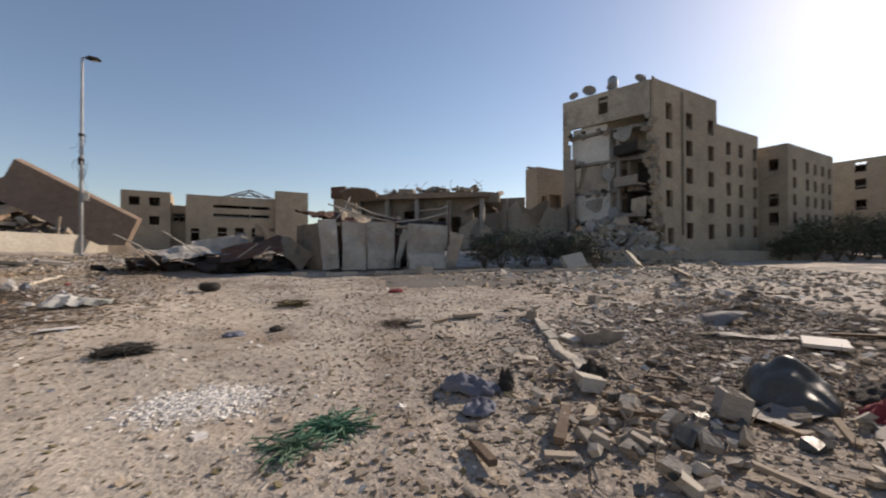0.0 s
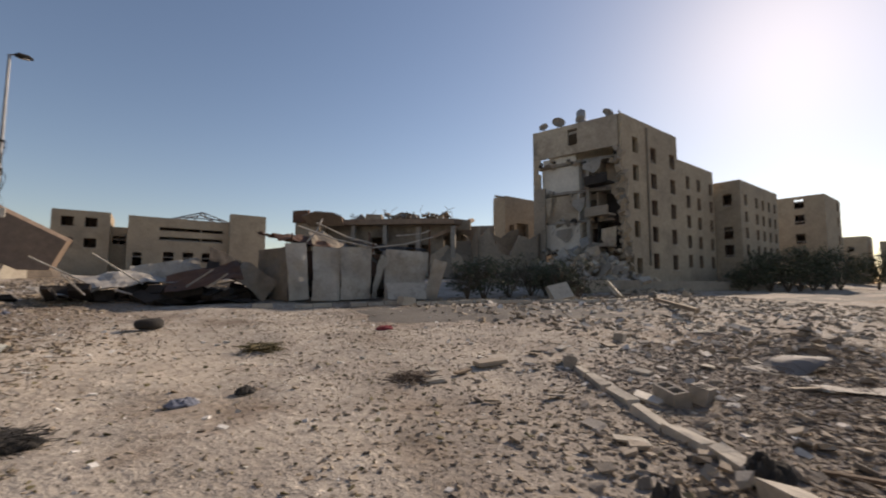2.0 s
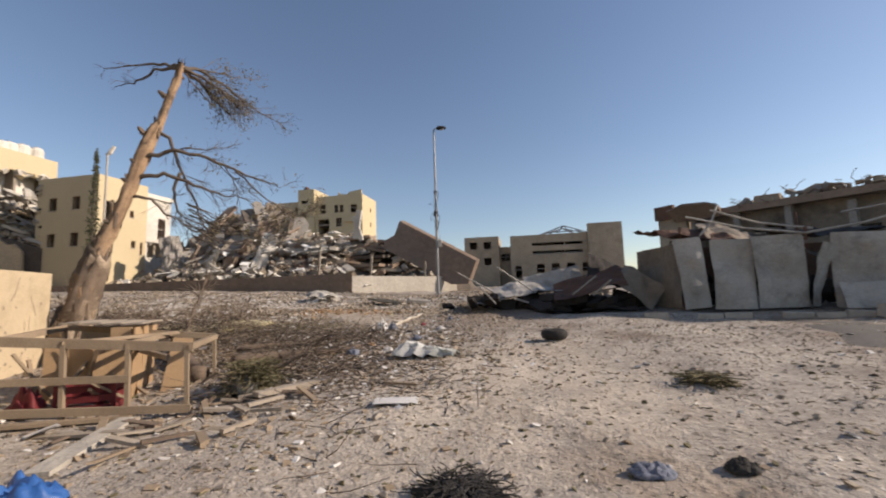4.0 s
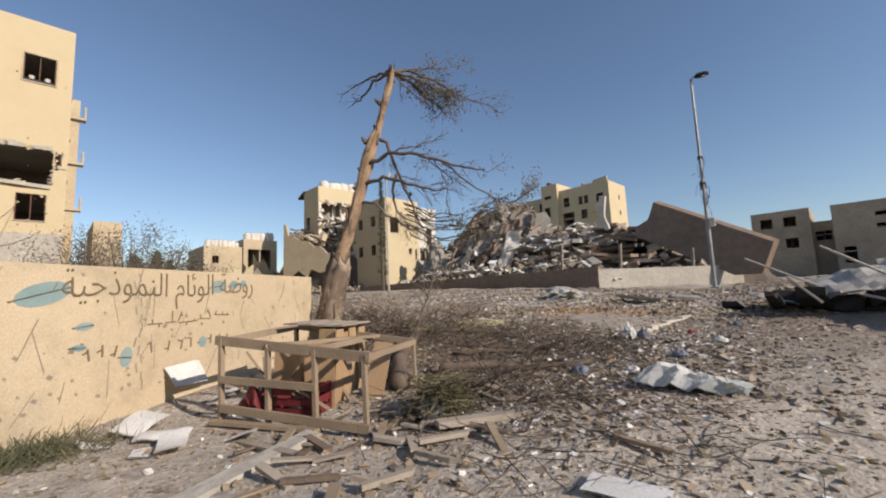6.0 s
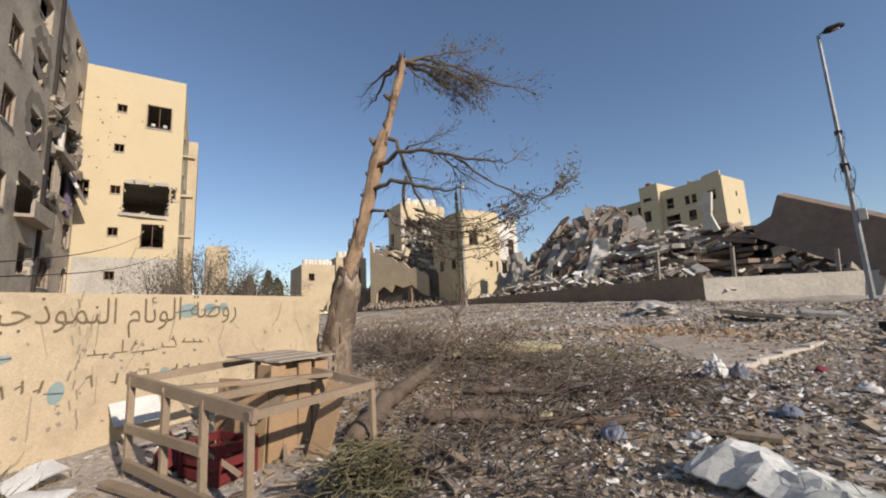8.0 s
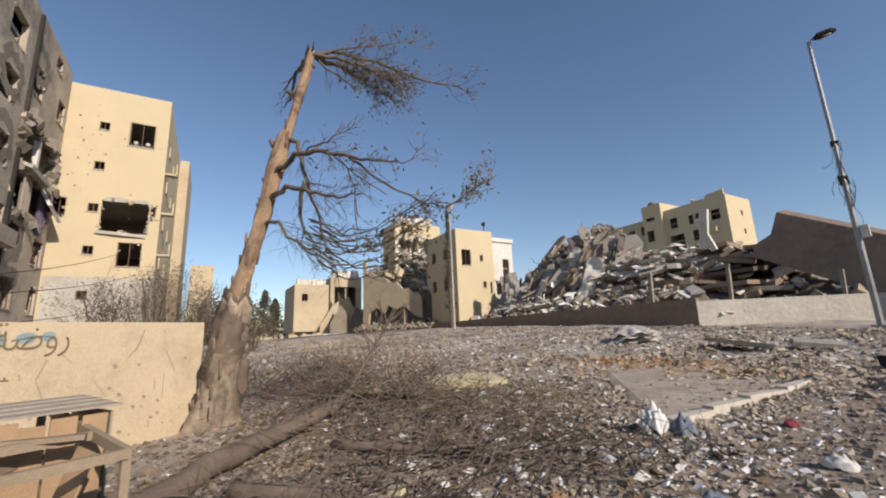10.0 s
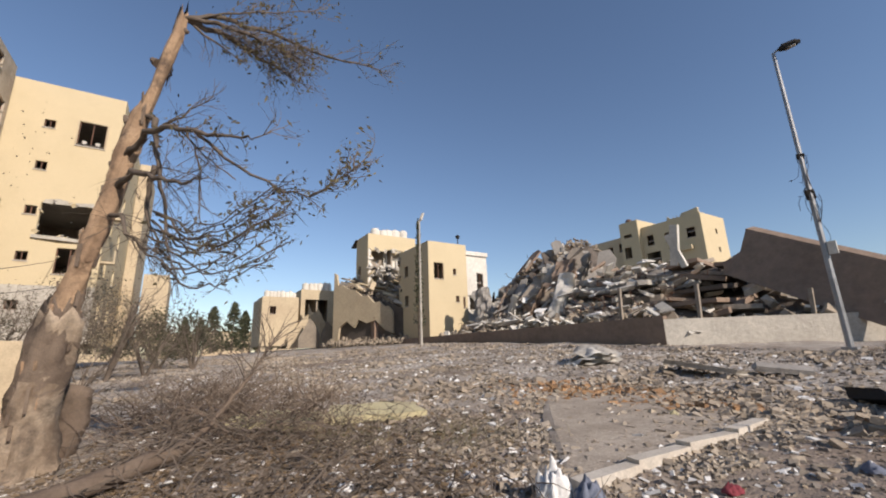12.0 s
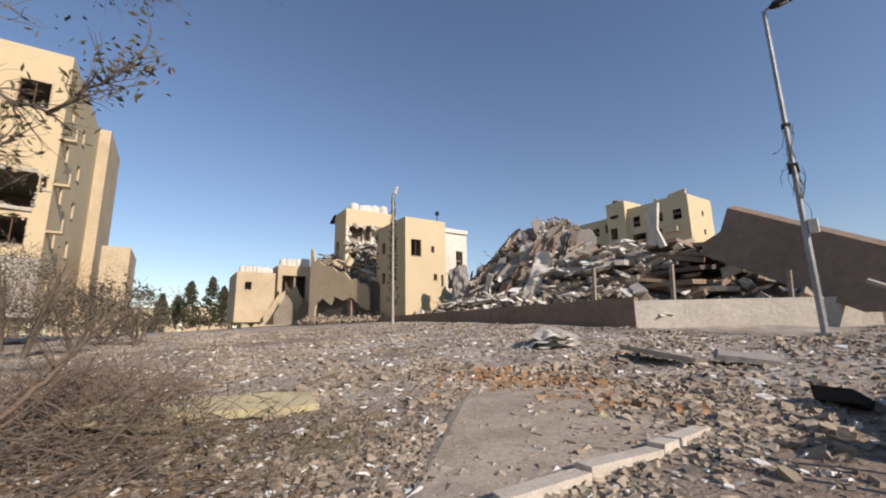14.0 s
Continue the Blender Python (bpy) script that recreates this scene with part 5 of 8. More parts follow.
        g.chunk((x - o.x, y - o.y, heap_z(x, y) + rnd.uniform(-0.15, 0.35) - o.z), (s, s * rnd.uniform(0.4, 1), s * rnd.uniform(0.2, 0.7)), (rnd.uniform(-1, 1), rnd.uniform(-1, 1), rnd.uniform(0, 6)), rnd, 0.3)
    tagged(part("loose_rubble", g, M_RUB, ob), kind="stuff")
    for k in range(60):
        x, y = rnd.uniform(-35, -12), rnd.uniform(33, 43)
        p = [Vector((x, y, heap_z(x, y))) - o]
        for _ in range(4):
            p.append(p[-1] + Vector((rnd.uniform(-0.5, 0.5), rnd.uniform(-0.5, 0.3), rnd.uniform(-0.1, 0.5))))
        part("rebar", Geo().tube(p, 0.025, 4), M_RUST, ob)
    for x, y, hh in ((-12.0, 33.2, 3.4), (-16.4, 33.4, 3.6), (-8.6, 36.5, 3.0)):
        part("column", Geo().box(-0.08, -0.08, -1.0, 0.08, 0.08, hh - 0.6, Matrix.Translation(Vector((x, y, lift(x, y))) - o) @ pose(0, 0, 0, 2, 4, 0)), M_GREYR, ob)
    # roof slabs leaning up the tall end, near-black plates standing in for the shade beneath
    for x, y, z, w, d, rx, ry, rz in ((-32.8, 38.6, 6.4, 1.9, 5.4, 48, -34, -20), (-29.6, 37.0, 5.6, 0.9, 6.4, 55, 8, 14), (-27.0, 37.6, 7.0, 1.4, 4.2, 50, 20, 18), (-24.6, 37.2, 6.2, 2.6, 3.8, 36, 26, -14), (-30.8, 36.2, 4.4, 1.2, 5.0, 48, -18, -24)):
        q = [(-w / 2, -d / 2), (w * 0.1, -d / 2 * 0.92), (w / 2, -d / 2 * 0.8), (w / 2 * 0.9, d / 2 * 0.85), (w * 0.2, d / 2), (-w / 2 * 0.8, d / 2 * 0.94)]
        m = Matrix.Translation(Vector((x, y, z)) - o) @ pose(0, 0, 0, rx, ry, rz)
        part("roof_slab", Geo().ragged_plate(m, q, 0.28), rnd.choice((M_GREYR, M_SLAB, M_CONC)), ob)
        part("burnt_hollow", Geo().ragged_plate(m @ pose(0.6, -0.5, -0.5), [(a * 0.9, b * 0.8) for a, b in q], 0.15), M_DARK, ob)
    # long fallen slab
    quad = [Vector(p) for p in ((-11.3, 38.8, 8.1), (-4.3, 37.3, 4.1), (-5.0, 37.0, 2.2), (-6.4, 37.0, 2.2), (-12.6, 38.2, 5.6), (-12.6, 38.3, 6.3), (-11.7, 38.5, 6.8))]
    back = [p + Vector((0.25, 0.4, 0.12)) for p in quad]
    k = len(quad)
    g = Geo().add([p - o for p in quad + back], [tuple(range(k))[::-1], tuple(range(k, 2 * k))] + [(i, (i + 1) % k, (i + 1) % k + k, i + k) for i in range(k)])
    part("fallen_slab", g, M_SLAB, ob, "long tilted brown-grey roof slab")


heap()


def slope_ruin():
    """The sagging house between the low houses and the middle one."""
    rnd = random.Random(17)
    rz = math.degrees(math.atan2(4.2, 8.5))
    ob = thing("collapsed_house", (-52.0, 27.4, 2.6), rz, "collapsed yellow house, one leaning wall and a slope of fallen roof", "ruined house")
    out = [(0, -0.5), (0.7, -0.5), (1.1, 2.2), (2.3, 2.9), (3.5, 2.1), (4.2, 3.0), (5.5, 2.5), (6.8, 2.8), (8.3, 1.6), (9.4, 1.2), (9.3, 3.6), (8.7, 4.3), (8.2, 4.2), (7.4, 4.9), (6.6, 4.8), (5.6, 5.7), (4.6, 5.8), (3.6, 6.6), (2.4, 6.8), (1.5, 7.4), (0.7, 7.4), (0.4, 8.8), (0, 9.1)]
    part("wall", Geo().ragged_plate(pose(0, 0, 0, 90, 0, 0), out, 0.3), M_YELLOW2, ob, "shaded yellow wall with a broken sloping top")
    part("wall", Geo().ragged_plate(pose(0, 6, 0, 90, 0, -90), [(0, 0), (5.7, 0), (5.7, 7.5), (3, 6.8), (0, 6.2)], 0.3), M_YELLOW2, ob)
    for k in range(44):
        u, y = rnd.uniform(0.5, 12), rnd.uniform(0.8, 5.5)
        z = 7.7 - 0.36 * u + rnd.uniform(-0.5, 0.4) + 0.42 * y
        w, d = rnd.uniform(1.0, 2.8), rnd.uniform(0.8, 2.2)
        c = part("roof_slab", Geo().chunk((0, 0, 0), (w, d, 0.22), (0, 0, 0), rnd, 0.24), rnd.choice((M_CONC_L, M_CONC, M_YELLOW2, M_WHITE)), ob)
        c.matrix_basis = pose(u, y, z, rnd.uniform(-18, 18), 20 + rnd.uniform(-14, 14), rnd.uniform(-30, 30))
    # core coloured dark for the shade under the ragged wall
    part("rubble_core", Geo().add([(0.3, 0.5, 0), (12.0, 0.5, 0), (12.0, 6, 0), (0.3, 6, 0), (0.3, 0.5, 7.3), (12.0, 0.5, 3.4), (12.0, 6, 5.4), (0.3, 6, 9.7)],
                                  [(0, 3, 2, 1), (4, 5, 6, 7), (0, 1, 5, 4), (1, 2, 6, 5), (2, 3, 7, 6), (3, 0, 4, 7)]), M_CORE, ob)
    g = Geo()
    for k in range(1500):
        u, y = rnd.uniform(0, 12), rnd.uniform(-2.2, 6)
        z = 7.4 - 0.34 * u + 0.42 * y + rnd.uniform(-0.2, 0.3) if y > 0.6 and u < 12 else max(0.0, 0.9 * rnd.random() * (1 + y / 3))
        q = rnd.uniform(0.12, 0.5)
        g.chunk((u, y, z), (q, q * 0.7, q * 0.5), (rnd.random() * 2, rnd.random() * 2, rnd.random() * 6), rnd, 0.3)
    tagged(part("loose_rubble", g, M_RUB, ob), kind="stuff")


slope_ruin()
rd = random.Random(91)
spill = thing("masonry_spill", (-48.6, 33.4, 6.0), 0, "slope of fallen reddish masonry spilling from the battered house", "rubble heap")
for k in range(130):
    x, y = rd.uniform(-1.2, 2.6), rd.uniform(-3.0, 3.0)
    z = 4.3 - 1.1 * (x + 1.2) + rd.uniform(-0.5, 0.4)
    q = rd.uniform(0.35, 1.3)
    c = part("broken_masonry", Geo().chunk((0, 0, 0), (q, q * rd.uniform(0.5, 0.9), q * rd.uniform(0.2, 0.6)), (0, 0, 0), rd, 0.3), rd.choice((M_CONC_L, M_YELLOW2, M_BRICK, M_WHITE, M_YELLOW, M_BRICK)), spill)
    c.matrix_basis = pose(x, y, z, rd.uniform(-30, 30), 35 + rd.uniform(-25, 25), rd.uniform(-60, 60))
part("rubble_core", Geo().add([(-1.3, -3.0, -3), (2.6, -3.0, -3), (2.6, 3.0, -3), (-1.3, 3.0, -3), (-1.3, -3.0, 4.1), (2.6, -3.0, -0.1), (2.6, 3.0, -0.1), (-1.3, 3.0, 4.1)], [(0, 3, 2, 1), (4, 5, 6, 7), (0, 1, 5, 4), (1, 2, 6, 5), (2, 3, 7, 6), (3, 0, 4, 7)]), M_BRICK, spill)
# torn walls of the low houses; the stumps in dark tan paint their shaded hollows
for x, y, w, tops in ((-59.0, 23.6, 3.2, (4.4, 4.0, 3.4, 2.0, 0.8)), (-58.6, 26.0, 2.6, (2.2, 3.6, 4.8, 4.0, 5.4)), (-58.2, 28.6, 2.4, (5.4, 4.4, 2.8, 3.4)), (-56.6, 24.4, 2.6, (1.2, 2.6, 3.4, 2.0, 1.0)), (-56.2, 27.2, 2.8, (2.4, 3.6, 2.2, 3.0, 1.4))):
    wl = thing("broken_wall", (x, y, 3.0), 78, "jagged stump of a yellow house wall", "ruined wall", "house ruins")
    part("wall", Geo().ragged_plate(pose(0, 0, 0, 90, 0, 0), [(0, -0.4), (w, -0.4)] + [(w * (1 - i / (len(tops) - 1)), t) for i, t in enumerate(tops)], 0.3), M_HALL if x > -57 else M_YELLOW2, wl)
M_BARKG = material("grey_bark", (0.20, 0.15, 0.11), (0.13, 0.095, 0.07), 4.0, 0.95, 0.9, 12, 0.5)
M_PLASTER = material("crushed_plaster", (0.66, 0.62, 0.55), (0.5, 0.46, 0.40), 1, 0.95, 0.3, 14, 0.2, per_island=0.35)
M_BARKP = material("pale_split_bark", (0.40, 0.315, 0.225), (0.18, 0.13, 0.09), 5.0, 0.95, 1.0, 7, 0.7, third=(0.065, 0.05, 0.04), third_at=0.5)
# ---- street ----
def street():
    mid = [(3.0, 14.4), (9, 12.9), (16, 11.4), (25, 10.4), (45, 10.0), (80, 10.0), (130, 11), (200, 12)]
    v = []
    for i, (x, y) in enumerate(mid):
        a, b = Vector(mid[max(i - 1, 0)]), Vector(mid[min(i + 1, len(mid) - 1)])
        d = (b - a).normalized()
        n = Vector((-d.y, d.x))
        for s in np.linspace(-2.6, 2.6, 7):
            px, py = x + n.x * s, y + n.y * s
            v.append((px, py, s))
    # resample along the run so that the strip follows the ground
    fine, cols = [], 7
    for i in range(len(mid) - 1):
        k = 14
        for q in range(k):
            t = q / k
            for c in range(cols):
                a, b = v[i * cols + c], v[(i + 1) * cols + c]
                px, py = a[0] + (b[0] - a[0]) * t, a[1] + (b[1] - a[1]) * t
                fine.append((px, py, height(px, py) + (0.015 if 0 < c < cols - 1 and (i or q > 5) else -0.06)))
    rows = len(fine) // cols
    f = [(j * cols + c + 1, j * cols + c, (j + 1) * cols + c, (j + 1) * cols + c + 1) for j in range(rows - 1) for c in range(cols - 1)]
    me = bpy.data.meshes.new("road")
    me.from_pydata(fine, [], [q[::-1] for q in f])
    me.polygons.foreach_set("use_smooth", [True] * len(me.polygons))
    me.materials.append(M_ROAD)
    tagged(new("road", me), "grey asphalt street half buried in dust", "road", kind="structure")


street()
kerb = thing("kerb", (9, 15.6, lift(9, 15.6)), 0, "pale broken concrete kerb along the street", "kerb", kind="structure")
rk = random.Random(4)
for k in range(34):
    t = k / 34
    x, y = 3.2 + 22 * t, 16.7 - 4.0 * t + 1.0 * t * t
    if rk.random() < 0.2:
        continue
    c = part("kerbstone", Geo().box(-0.31, -0.09, -0.12, 0.31, 0.09, 0.14), M_CONC_L, kerb)
    c.matrix_basis = pose(x - 9, y - 15.6, height(x, y) - lift(9, 15.6), rk.uniform(-5, 5), rk.uniform(-3, 3), -9 + rk.uniform(-4, 4))
yard_wall("wall_garden", 24.5, 19.2, 64.0, 19.0, 0.75, 1.05, 0.25, M_GREYR, "low grey garden wall along the street")

# ---- street lamp and poles ----
lamp = thing("street_lamp", (-6.13, 30.5, 1.5), 0, "galvanised street lamp with frayed cables hanging from its mast", "street lamp")
part("mast", Geo().tube([(0, 0, -0.2), (0, 0, 4), (0, 0, 8), (0, 0, 11.35)], [0.105, 0.09, 0.075, 0.06], 10), M_METAL, lamp)
part("base_plate", Geo().box(-0.2, -0.2, -0.05, 0.2, 0.2, 0.04), M_METAL, lamp)
part("arm", Geo().tube([(0, 0, 11.3), (0.08, 0.03, 11.4), (0.25, 0.09, 11.44)], 0.04, 6), M_METAL, lamp)
part("lamp_head", Geo().tube([(0.15, 0.05, 11.4), (0.3, 0.1, 11.46), (0.65, 0.23, 11.48), (0.8, 0.28, 11.46)], [0.06, 0.15, 0.14, 0.06], 8), M_DARK, lamp)
part("lamp_lens", Geo().box(0.3, 0.08, 11.34, 0.66, 0.25, 11.37), M_PLASTER, bpy.data.objects["lamp_head"])
part("sign_box", Geo().box(0.1, -0.06, 3.15, 0.34, 0.02, 3.6), M_WHITE, lamp, "small white sheet-metal box")
part("cable_box", Geo().chunk((0, 0, 5.4), (0.34, 0.3, 0.4), (0.2, 0.1, 0.4), random.Random(2), 0.3), M_DARK, lamp, "dark tangle of cable clamps")
part("cable_box", Geo().chunk((0, 0, 6.9), (0.26, 0.24, 0.24), (0.2, 0.1, 0.4), random.Random(3), 0.3), M_DARK, lamp)
rl = random.Random(9)
for k in range(16):
    z = rl.choice((5.3, 5.4, 5.5, 6.9))
    p = [Vector((rl.uniform(-0.2, 0.2), rl.uniform(-0.15, 0.15), z))]
    for _ in range(6):
        p.append(p[-1] + Vector((rl.uniform(-0.14, 0.1), rl.uniform(-0.1, 0.1), rl.uniform(-0.5, 0.12))))
    part("cable", Geo().tube(p, 0.009, 4), M_DARK, lamp)
p2 = thing("lamp_pole", (-30.5, 27.9, 2.3), 0, "slim pale lamp pole in front of the yellow house", "pole")
part("mast", Geo().tube([(0, 0, -0.2), (0, 0, 10.3)], [0.1, 0.06], 8), M_CONC_L, p2)
part("lamp_head", Geo().tube([(-0.1, 0, 10.2), (0.1, 0.1, 10.4), (0.35, 0.2, 10.9)], [0.08, 0.16, 0.12], 6), M_WHITE, p2)

# slack cables between the plot and the yellow block
WIRES = [((-6.15, 4.3, 2.2), (-37.15, 4.18, 8.34)), ((-5.95, 3.9, 2.2), (-37.15, 5.39, 6.87)), ((-5.75, 3.55, 2.2), (-37.15, 3.98, 4.5))]
for a, b in WIRES:
    a, b = Vector(a), Vector(b)
    cable = thing("slack_cable", a, 0, "thin dark cable hanging slack towards the block", "cable", "slack cables")
    pts = [a.lerp(b, i / 16) - a - Vector((0, 0, 0.5 * math.sin(math.pi * i / 16))) for i in range(17)]
    part("wire", Geo().tube(pts, 0.016, 5), M_DARK, cable)

# ---- trees and shrubs ----
def twig_cloud(g, start, direction, length, rnd, count, depth=0, radius=0.012, droop=0.0, leaf=None, leaf_n=0):
    """Crooked twigs from one point."""
    for _ in range(count):
        d = (direction + Vector((rnd.gauss(0, 0.45), rnd.gauss(0, 0.45), rnd.gauss(0, 0.4)))).normalized()
        p, r = [Vector(start)], [radius]
        n = 4
        for i in range(n):
            d = (d + Vector((rnd.gauss(0, 0.22), rnd.gauss(0, 0.22), rnd.gauss(0, 0.2) - droop))).normalized()
            p.append(p[-1] + d * length / n * rnd.uniform(0.7, 1.2))
            r.append(radius * (1 - 0.8 * (i + 1) / n))
        g.tube(p, r, 3, cap=False)
        if leaf is not None:
            for _ in range(leaf_n):
                q = p[rnd.randrange(2, n + 1)] + Vector((rnd.gauss(0, 0.07), rnd.gauss(0, 0.07), rnd.gauss(0, 0.07)))
                leaf_at(leaf, q, rnd)
        if depth:
            twig_cloud(g, p[2], d, length * 0.6, rnd, 2, depth - 1, radius * 0.6, droop, leaf, leaf_n)


def leaf_at(g, q, rnd, size=0.032):
    a = Vector((rnd.gauss(0, 1), rnd.gauss(0, 1), rnd.gauss(0, 1))).normalized()
    b = a.orthogonal().normalized() * rnd.uniform(0.25, 0.5)
    s = size * rnd.uniform(0.6, 1.5)
    g.add([q - a * s, q + b * s, q + a * s, q - b * s], [(0, 1, 2, 3)])


def pine():
    rnd = random.Random(14)
    ob = thing("pine_tree", (-9.0, 10.2, 0.66), 0, "shattered bare pine with a snapped crown and few dry needles", "tree")
    o = Vector((-9.0, 10.2, 0.66))
    def stem(name, line, rad, mat, label, per=7, sides=22, ragged=0.0):
        dense = []
        for i in range(len(line) - 1):
            for q in range(per):
                t = q / per
                dense.append((Vector(line[i]).lerp(Vector(line[i + 1]), t) - o, rad[i] + (rad[i + 1] - rad[i]) * t))
        dense.append((Vector(line[-1]) - o, rad[-1]))
        g = Geo().tube([p for p, _ in dense], [r for _, r in dense], sides)
        w = []
        for idx, p in enumerate(g.v):
            c, r = dense[min(idx // sides, len(dense) - 1)]
            d = Vector(p) - c
            z = p[2]
            a = math.atan2(d.y, d.x)
            k = 1 + 0.3 * noise.noise((math.cos(a) * 1.6, math.sin(a) * 1.6, z * 1.5)) + 0.22 * noise.noise((math.cos(a) * 4, math.sin(a) * 4, z * 5)) + 0.14 * noise.noise((math.cos(a) * 9, math.sin(a) * 9, z * 2)) + 0.07 * math.sin(a * 7 + 3 * noise.noise((0.3, 0.7, z * 1.3)))
            if z < 0.5:
                k *= 1 + (0.5 - z) * 0.5 * math.sin(a * 5)
            q = c + d * k
            if ragged and idx // sides >= len(dense) - per:
                q.z += ragged * noise.noise((math.cos(a) * 3, math.sin(a) * 3, 8.0))
            w.append(tuple(q))
        g.v = w
        return part(name, g, mat, ob, label, smooth=True)
    stem("lower_trunk", [(-9.12, 10.12, 0.2), (-9.06, 10.17, 0.6), (-9.0, 10.24, 1.2), (-8.88, 10.34, 1.9), (-8.76, 10.44, 2.5)], [0.44, 0.33, 0.26, 0.235, 0.2], M_BARKP, "pale grey splintered lower trunk", ragged=0.2)
    stem("upper_trunk", [(-8.84, 10.38, 2.2), (-8.72, 10.47, 2.8), (-8.58, 10.6, 3.4), (-8.42, 10.76, 4.1), (-8.3, 10.86, 4.7), (-8.18, 10.97, 5.25), (-8.1, 11.05, 5.5), (-8.02, 11.15, 6.0), (-7.93, 11.26, 6.55), (-7.88, 11.32, 6.95)],
         [0.15, 0.135, 0.12, 0.115, 0.125, 0.115, 0.08, 0.075, 0.08, 0.055], M_BARK, "stripped orange upper trunk", ragged=0.3)
    # scorched band and torn flakes of bark
    stem("scorched_bark", [(-9.0, 10.24, 1.25), (-8.92, 10.31, 1.7), (-8.84, 10.37, 2.15), (-8.76, 10.44, 2.6)], [0.255, 0.25, 0.245, 0.17], M_BARKG, "dark scorched bark round the broken trunk", ragged=0.35)
    rf = random.Random(61)
    axis = [Vector(p) for p in ((-9.1, 10.14, 0.5), (-8.9, 10.32, 1.8), (-8.72, 10.47, 2.8), (-8.42, 10.76, 4.1), (-8.1, 11.05, 5.5), (-7.9, 11.3, 6.8))]
    for _ in range(150):
        i = rf.choice((0, 0, 0, 1, 1, 1, 2, 3))
        t = rf.random()
        c = axis[i].lerp(axis[i + 1], t)
        r = (0.32, 0.235, 0.15, 0.13, 0.09, 0.06)[i] * (1 - t) + (0.32, 0.235, 0.15, 0.13, 0.09, 0.06)[i + 1] * t
        # half the mostly dark flakes crowd the sunless side, deepening its shade by colour
        a = rf.gauss(3.6, 1.0) if rf.random() < 0.5 else rf.uniform(0, 6.28)
        q = c + Vector((math.cos(a), math.sin(a), 0)) * r * 0.95 - o
        l = rf.uniform(0.12, 0.4)
        part("bark_flake", Geo().chunk(q, (0.03, rf.uniform(0.03, 0.08), l), (rf.uniform(-0.08, 0.08), rf.uniform(-0.02, 0.14), a), rf, 0.3), rf.choice((M_BARKG, M_BARKG, M_BARKP, M_BARK)), ob)
    for p, d in (((-8.35, 10.75, 4.5), (-0.5, -0.6, 0.7)), ((-8.3, 10.82, 5.2), (-0.4, -0.5, 0.8)), ((-8.45, 10.68, 4.1), (-0.7, -0.4, 0.4)), ((-8.05, 11.05, 6.1), (-0.5, -0.5, 0.6)), ((-8.2, 10.95, 5.3), (0.3, 0.5, 0.3)), ((-7.95, 11.3, 6.7), (0.4, 0.6, -0.3)), ((-8.6, 10.5, 3.2), (-0.5, -0.6, 0.4))):
        p, d = Vector(p) - o, Vector(d).normalized()
        part("snag", Geo().tube([p - d * 0.04, p + d * 0.08, p + d * 0.13], [0.07, 0.045, 0.02], 7), M_BARKG, ob)

    def limb(points, r0, twigs, leafy=0, droop=0.1, tl=0.6, aim=None):
        p = [Vector(a) - o for a in points]
        n = len(p)
        fine = []
        for i in range(n - 1):
            for q in range(4):
                fine.append(p[i].lerp(p[i + 1], q / 4) + Vector((rnd.gauss(0, 0.015), rnd.gauss(0, 0.015), rnd.gauss(0, 0.02))))
        fine.append(p[-1])
        rr = [max(0.007, r0 * (1 - i / len(fine)) ** 0.8) for i in range(len(fine))]
        part("branch", Geo().tube(fine, rr, 7), M_TWIG, ob, smooth=True)
        gt, gl = Geo(), Geo()
        for _ in range(twigs):
            i = rnd.randrange(len(fine) // 4, len(fine))
            d = Vector(aim) if aim else (fine[min(i + 1, len(fine) - 1)] - fine[i - 1]).normalized()
            twig_cloud(gt, fine[i], d * 0.9 + Vector((0, 0, rnd.uniform(-0.4, 0.3))), tl * rnd.uniform(0.6, 1.3), rnd, 2, 1, 0.0065, droop, gl, leafy)
        tagged(part("twig_spray", gt, M_TWIG, ob), kind="stuff")
        if leafy:
            tagged(part("needle_spray", gl, M_NEEDLE, ob), kind="stuff")
    T = (-7.9, 11.3, 6.88)
    limb([T, (-7.85, 11.8, 7.05), (-7.75, 12.5, 7.02), (-7.55, 13.4, 6.8), (-7.2, 14.2, 6.6)], 0.045, 22, 1, 0.0, 0.6, (0.2, 0.9, 0.0))
    limb([T, (-7.9, 11.9, 6.8), (-7.9, 12.4, 6.6), (-7.9, 13.0, 6.4)], 0.05, 60, 1, 0.03, 0.55, (0.15, 0.9, -0.1))
    limb([T, (-7.7, 11.9, 6.85), (-7.6, 12.5, 6.7), (-7.55, 13.0, 6.55)], 0.04, 50, 1, 0.02, 0.55, (0.15, 0.9, -0.05))
    limb([T, (-7.9, 11.7, 6.65), (-7.8, 12.2, 6.35)], 0.025, 4, 0, 0.05, 0.4)
    limb([T, (-7.6, 12.3, 7.2), (-7.4, 13.1, 7.45)], 0.02, 8, 3, -0.08, 0.4)
    limb([T, (-8.3, 11.2, 6.85), (-8.9, 11.15, 6.6), (-9.3, 11.1, 6.5)], 0.045, 3, 0, 0.05, 0.4)
    limb([T, (-8.4, 11.25, 7.0), (-9.0, 11.15, 7.0), (-9.7, 11.1, 6.98)], 0.04, 4, 0, 0.0, 0.4)
    limb([(-8.3, 10.86, 4.62), (-7.8, 11.1, 4.85), (-7.2, 11.4, 4.72), (-6.6, 11.72, 4.42), (-6.2, 12.0, 4.25), (-5.9, 12.3, 4.2)], 0.05, 16, 1, 0.02, 0.45)
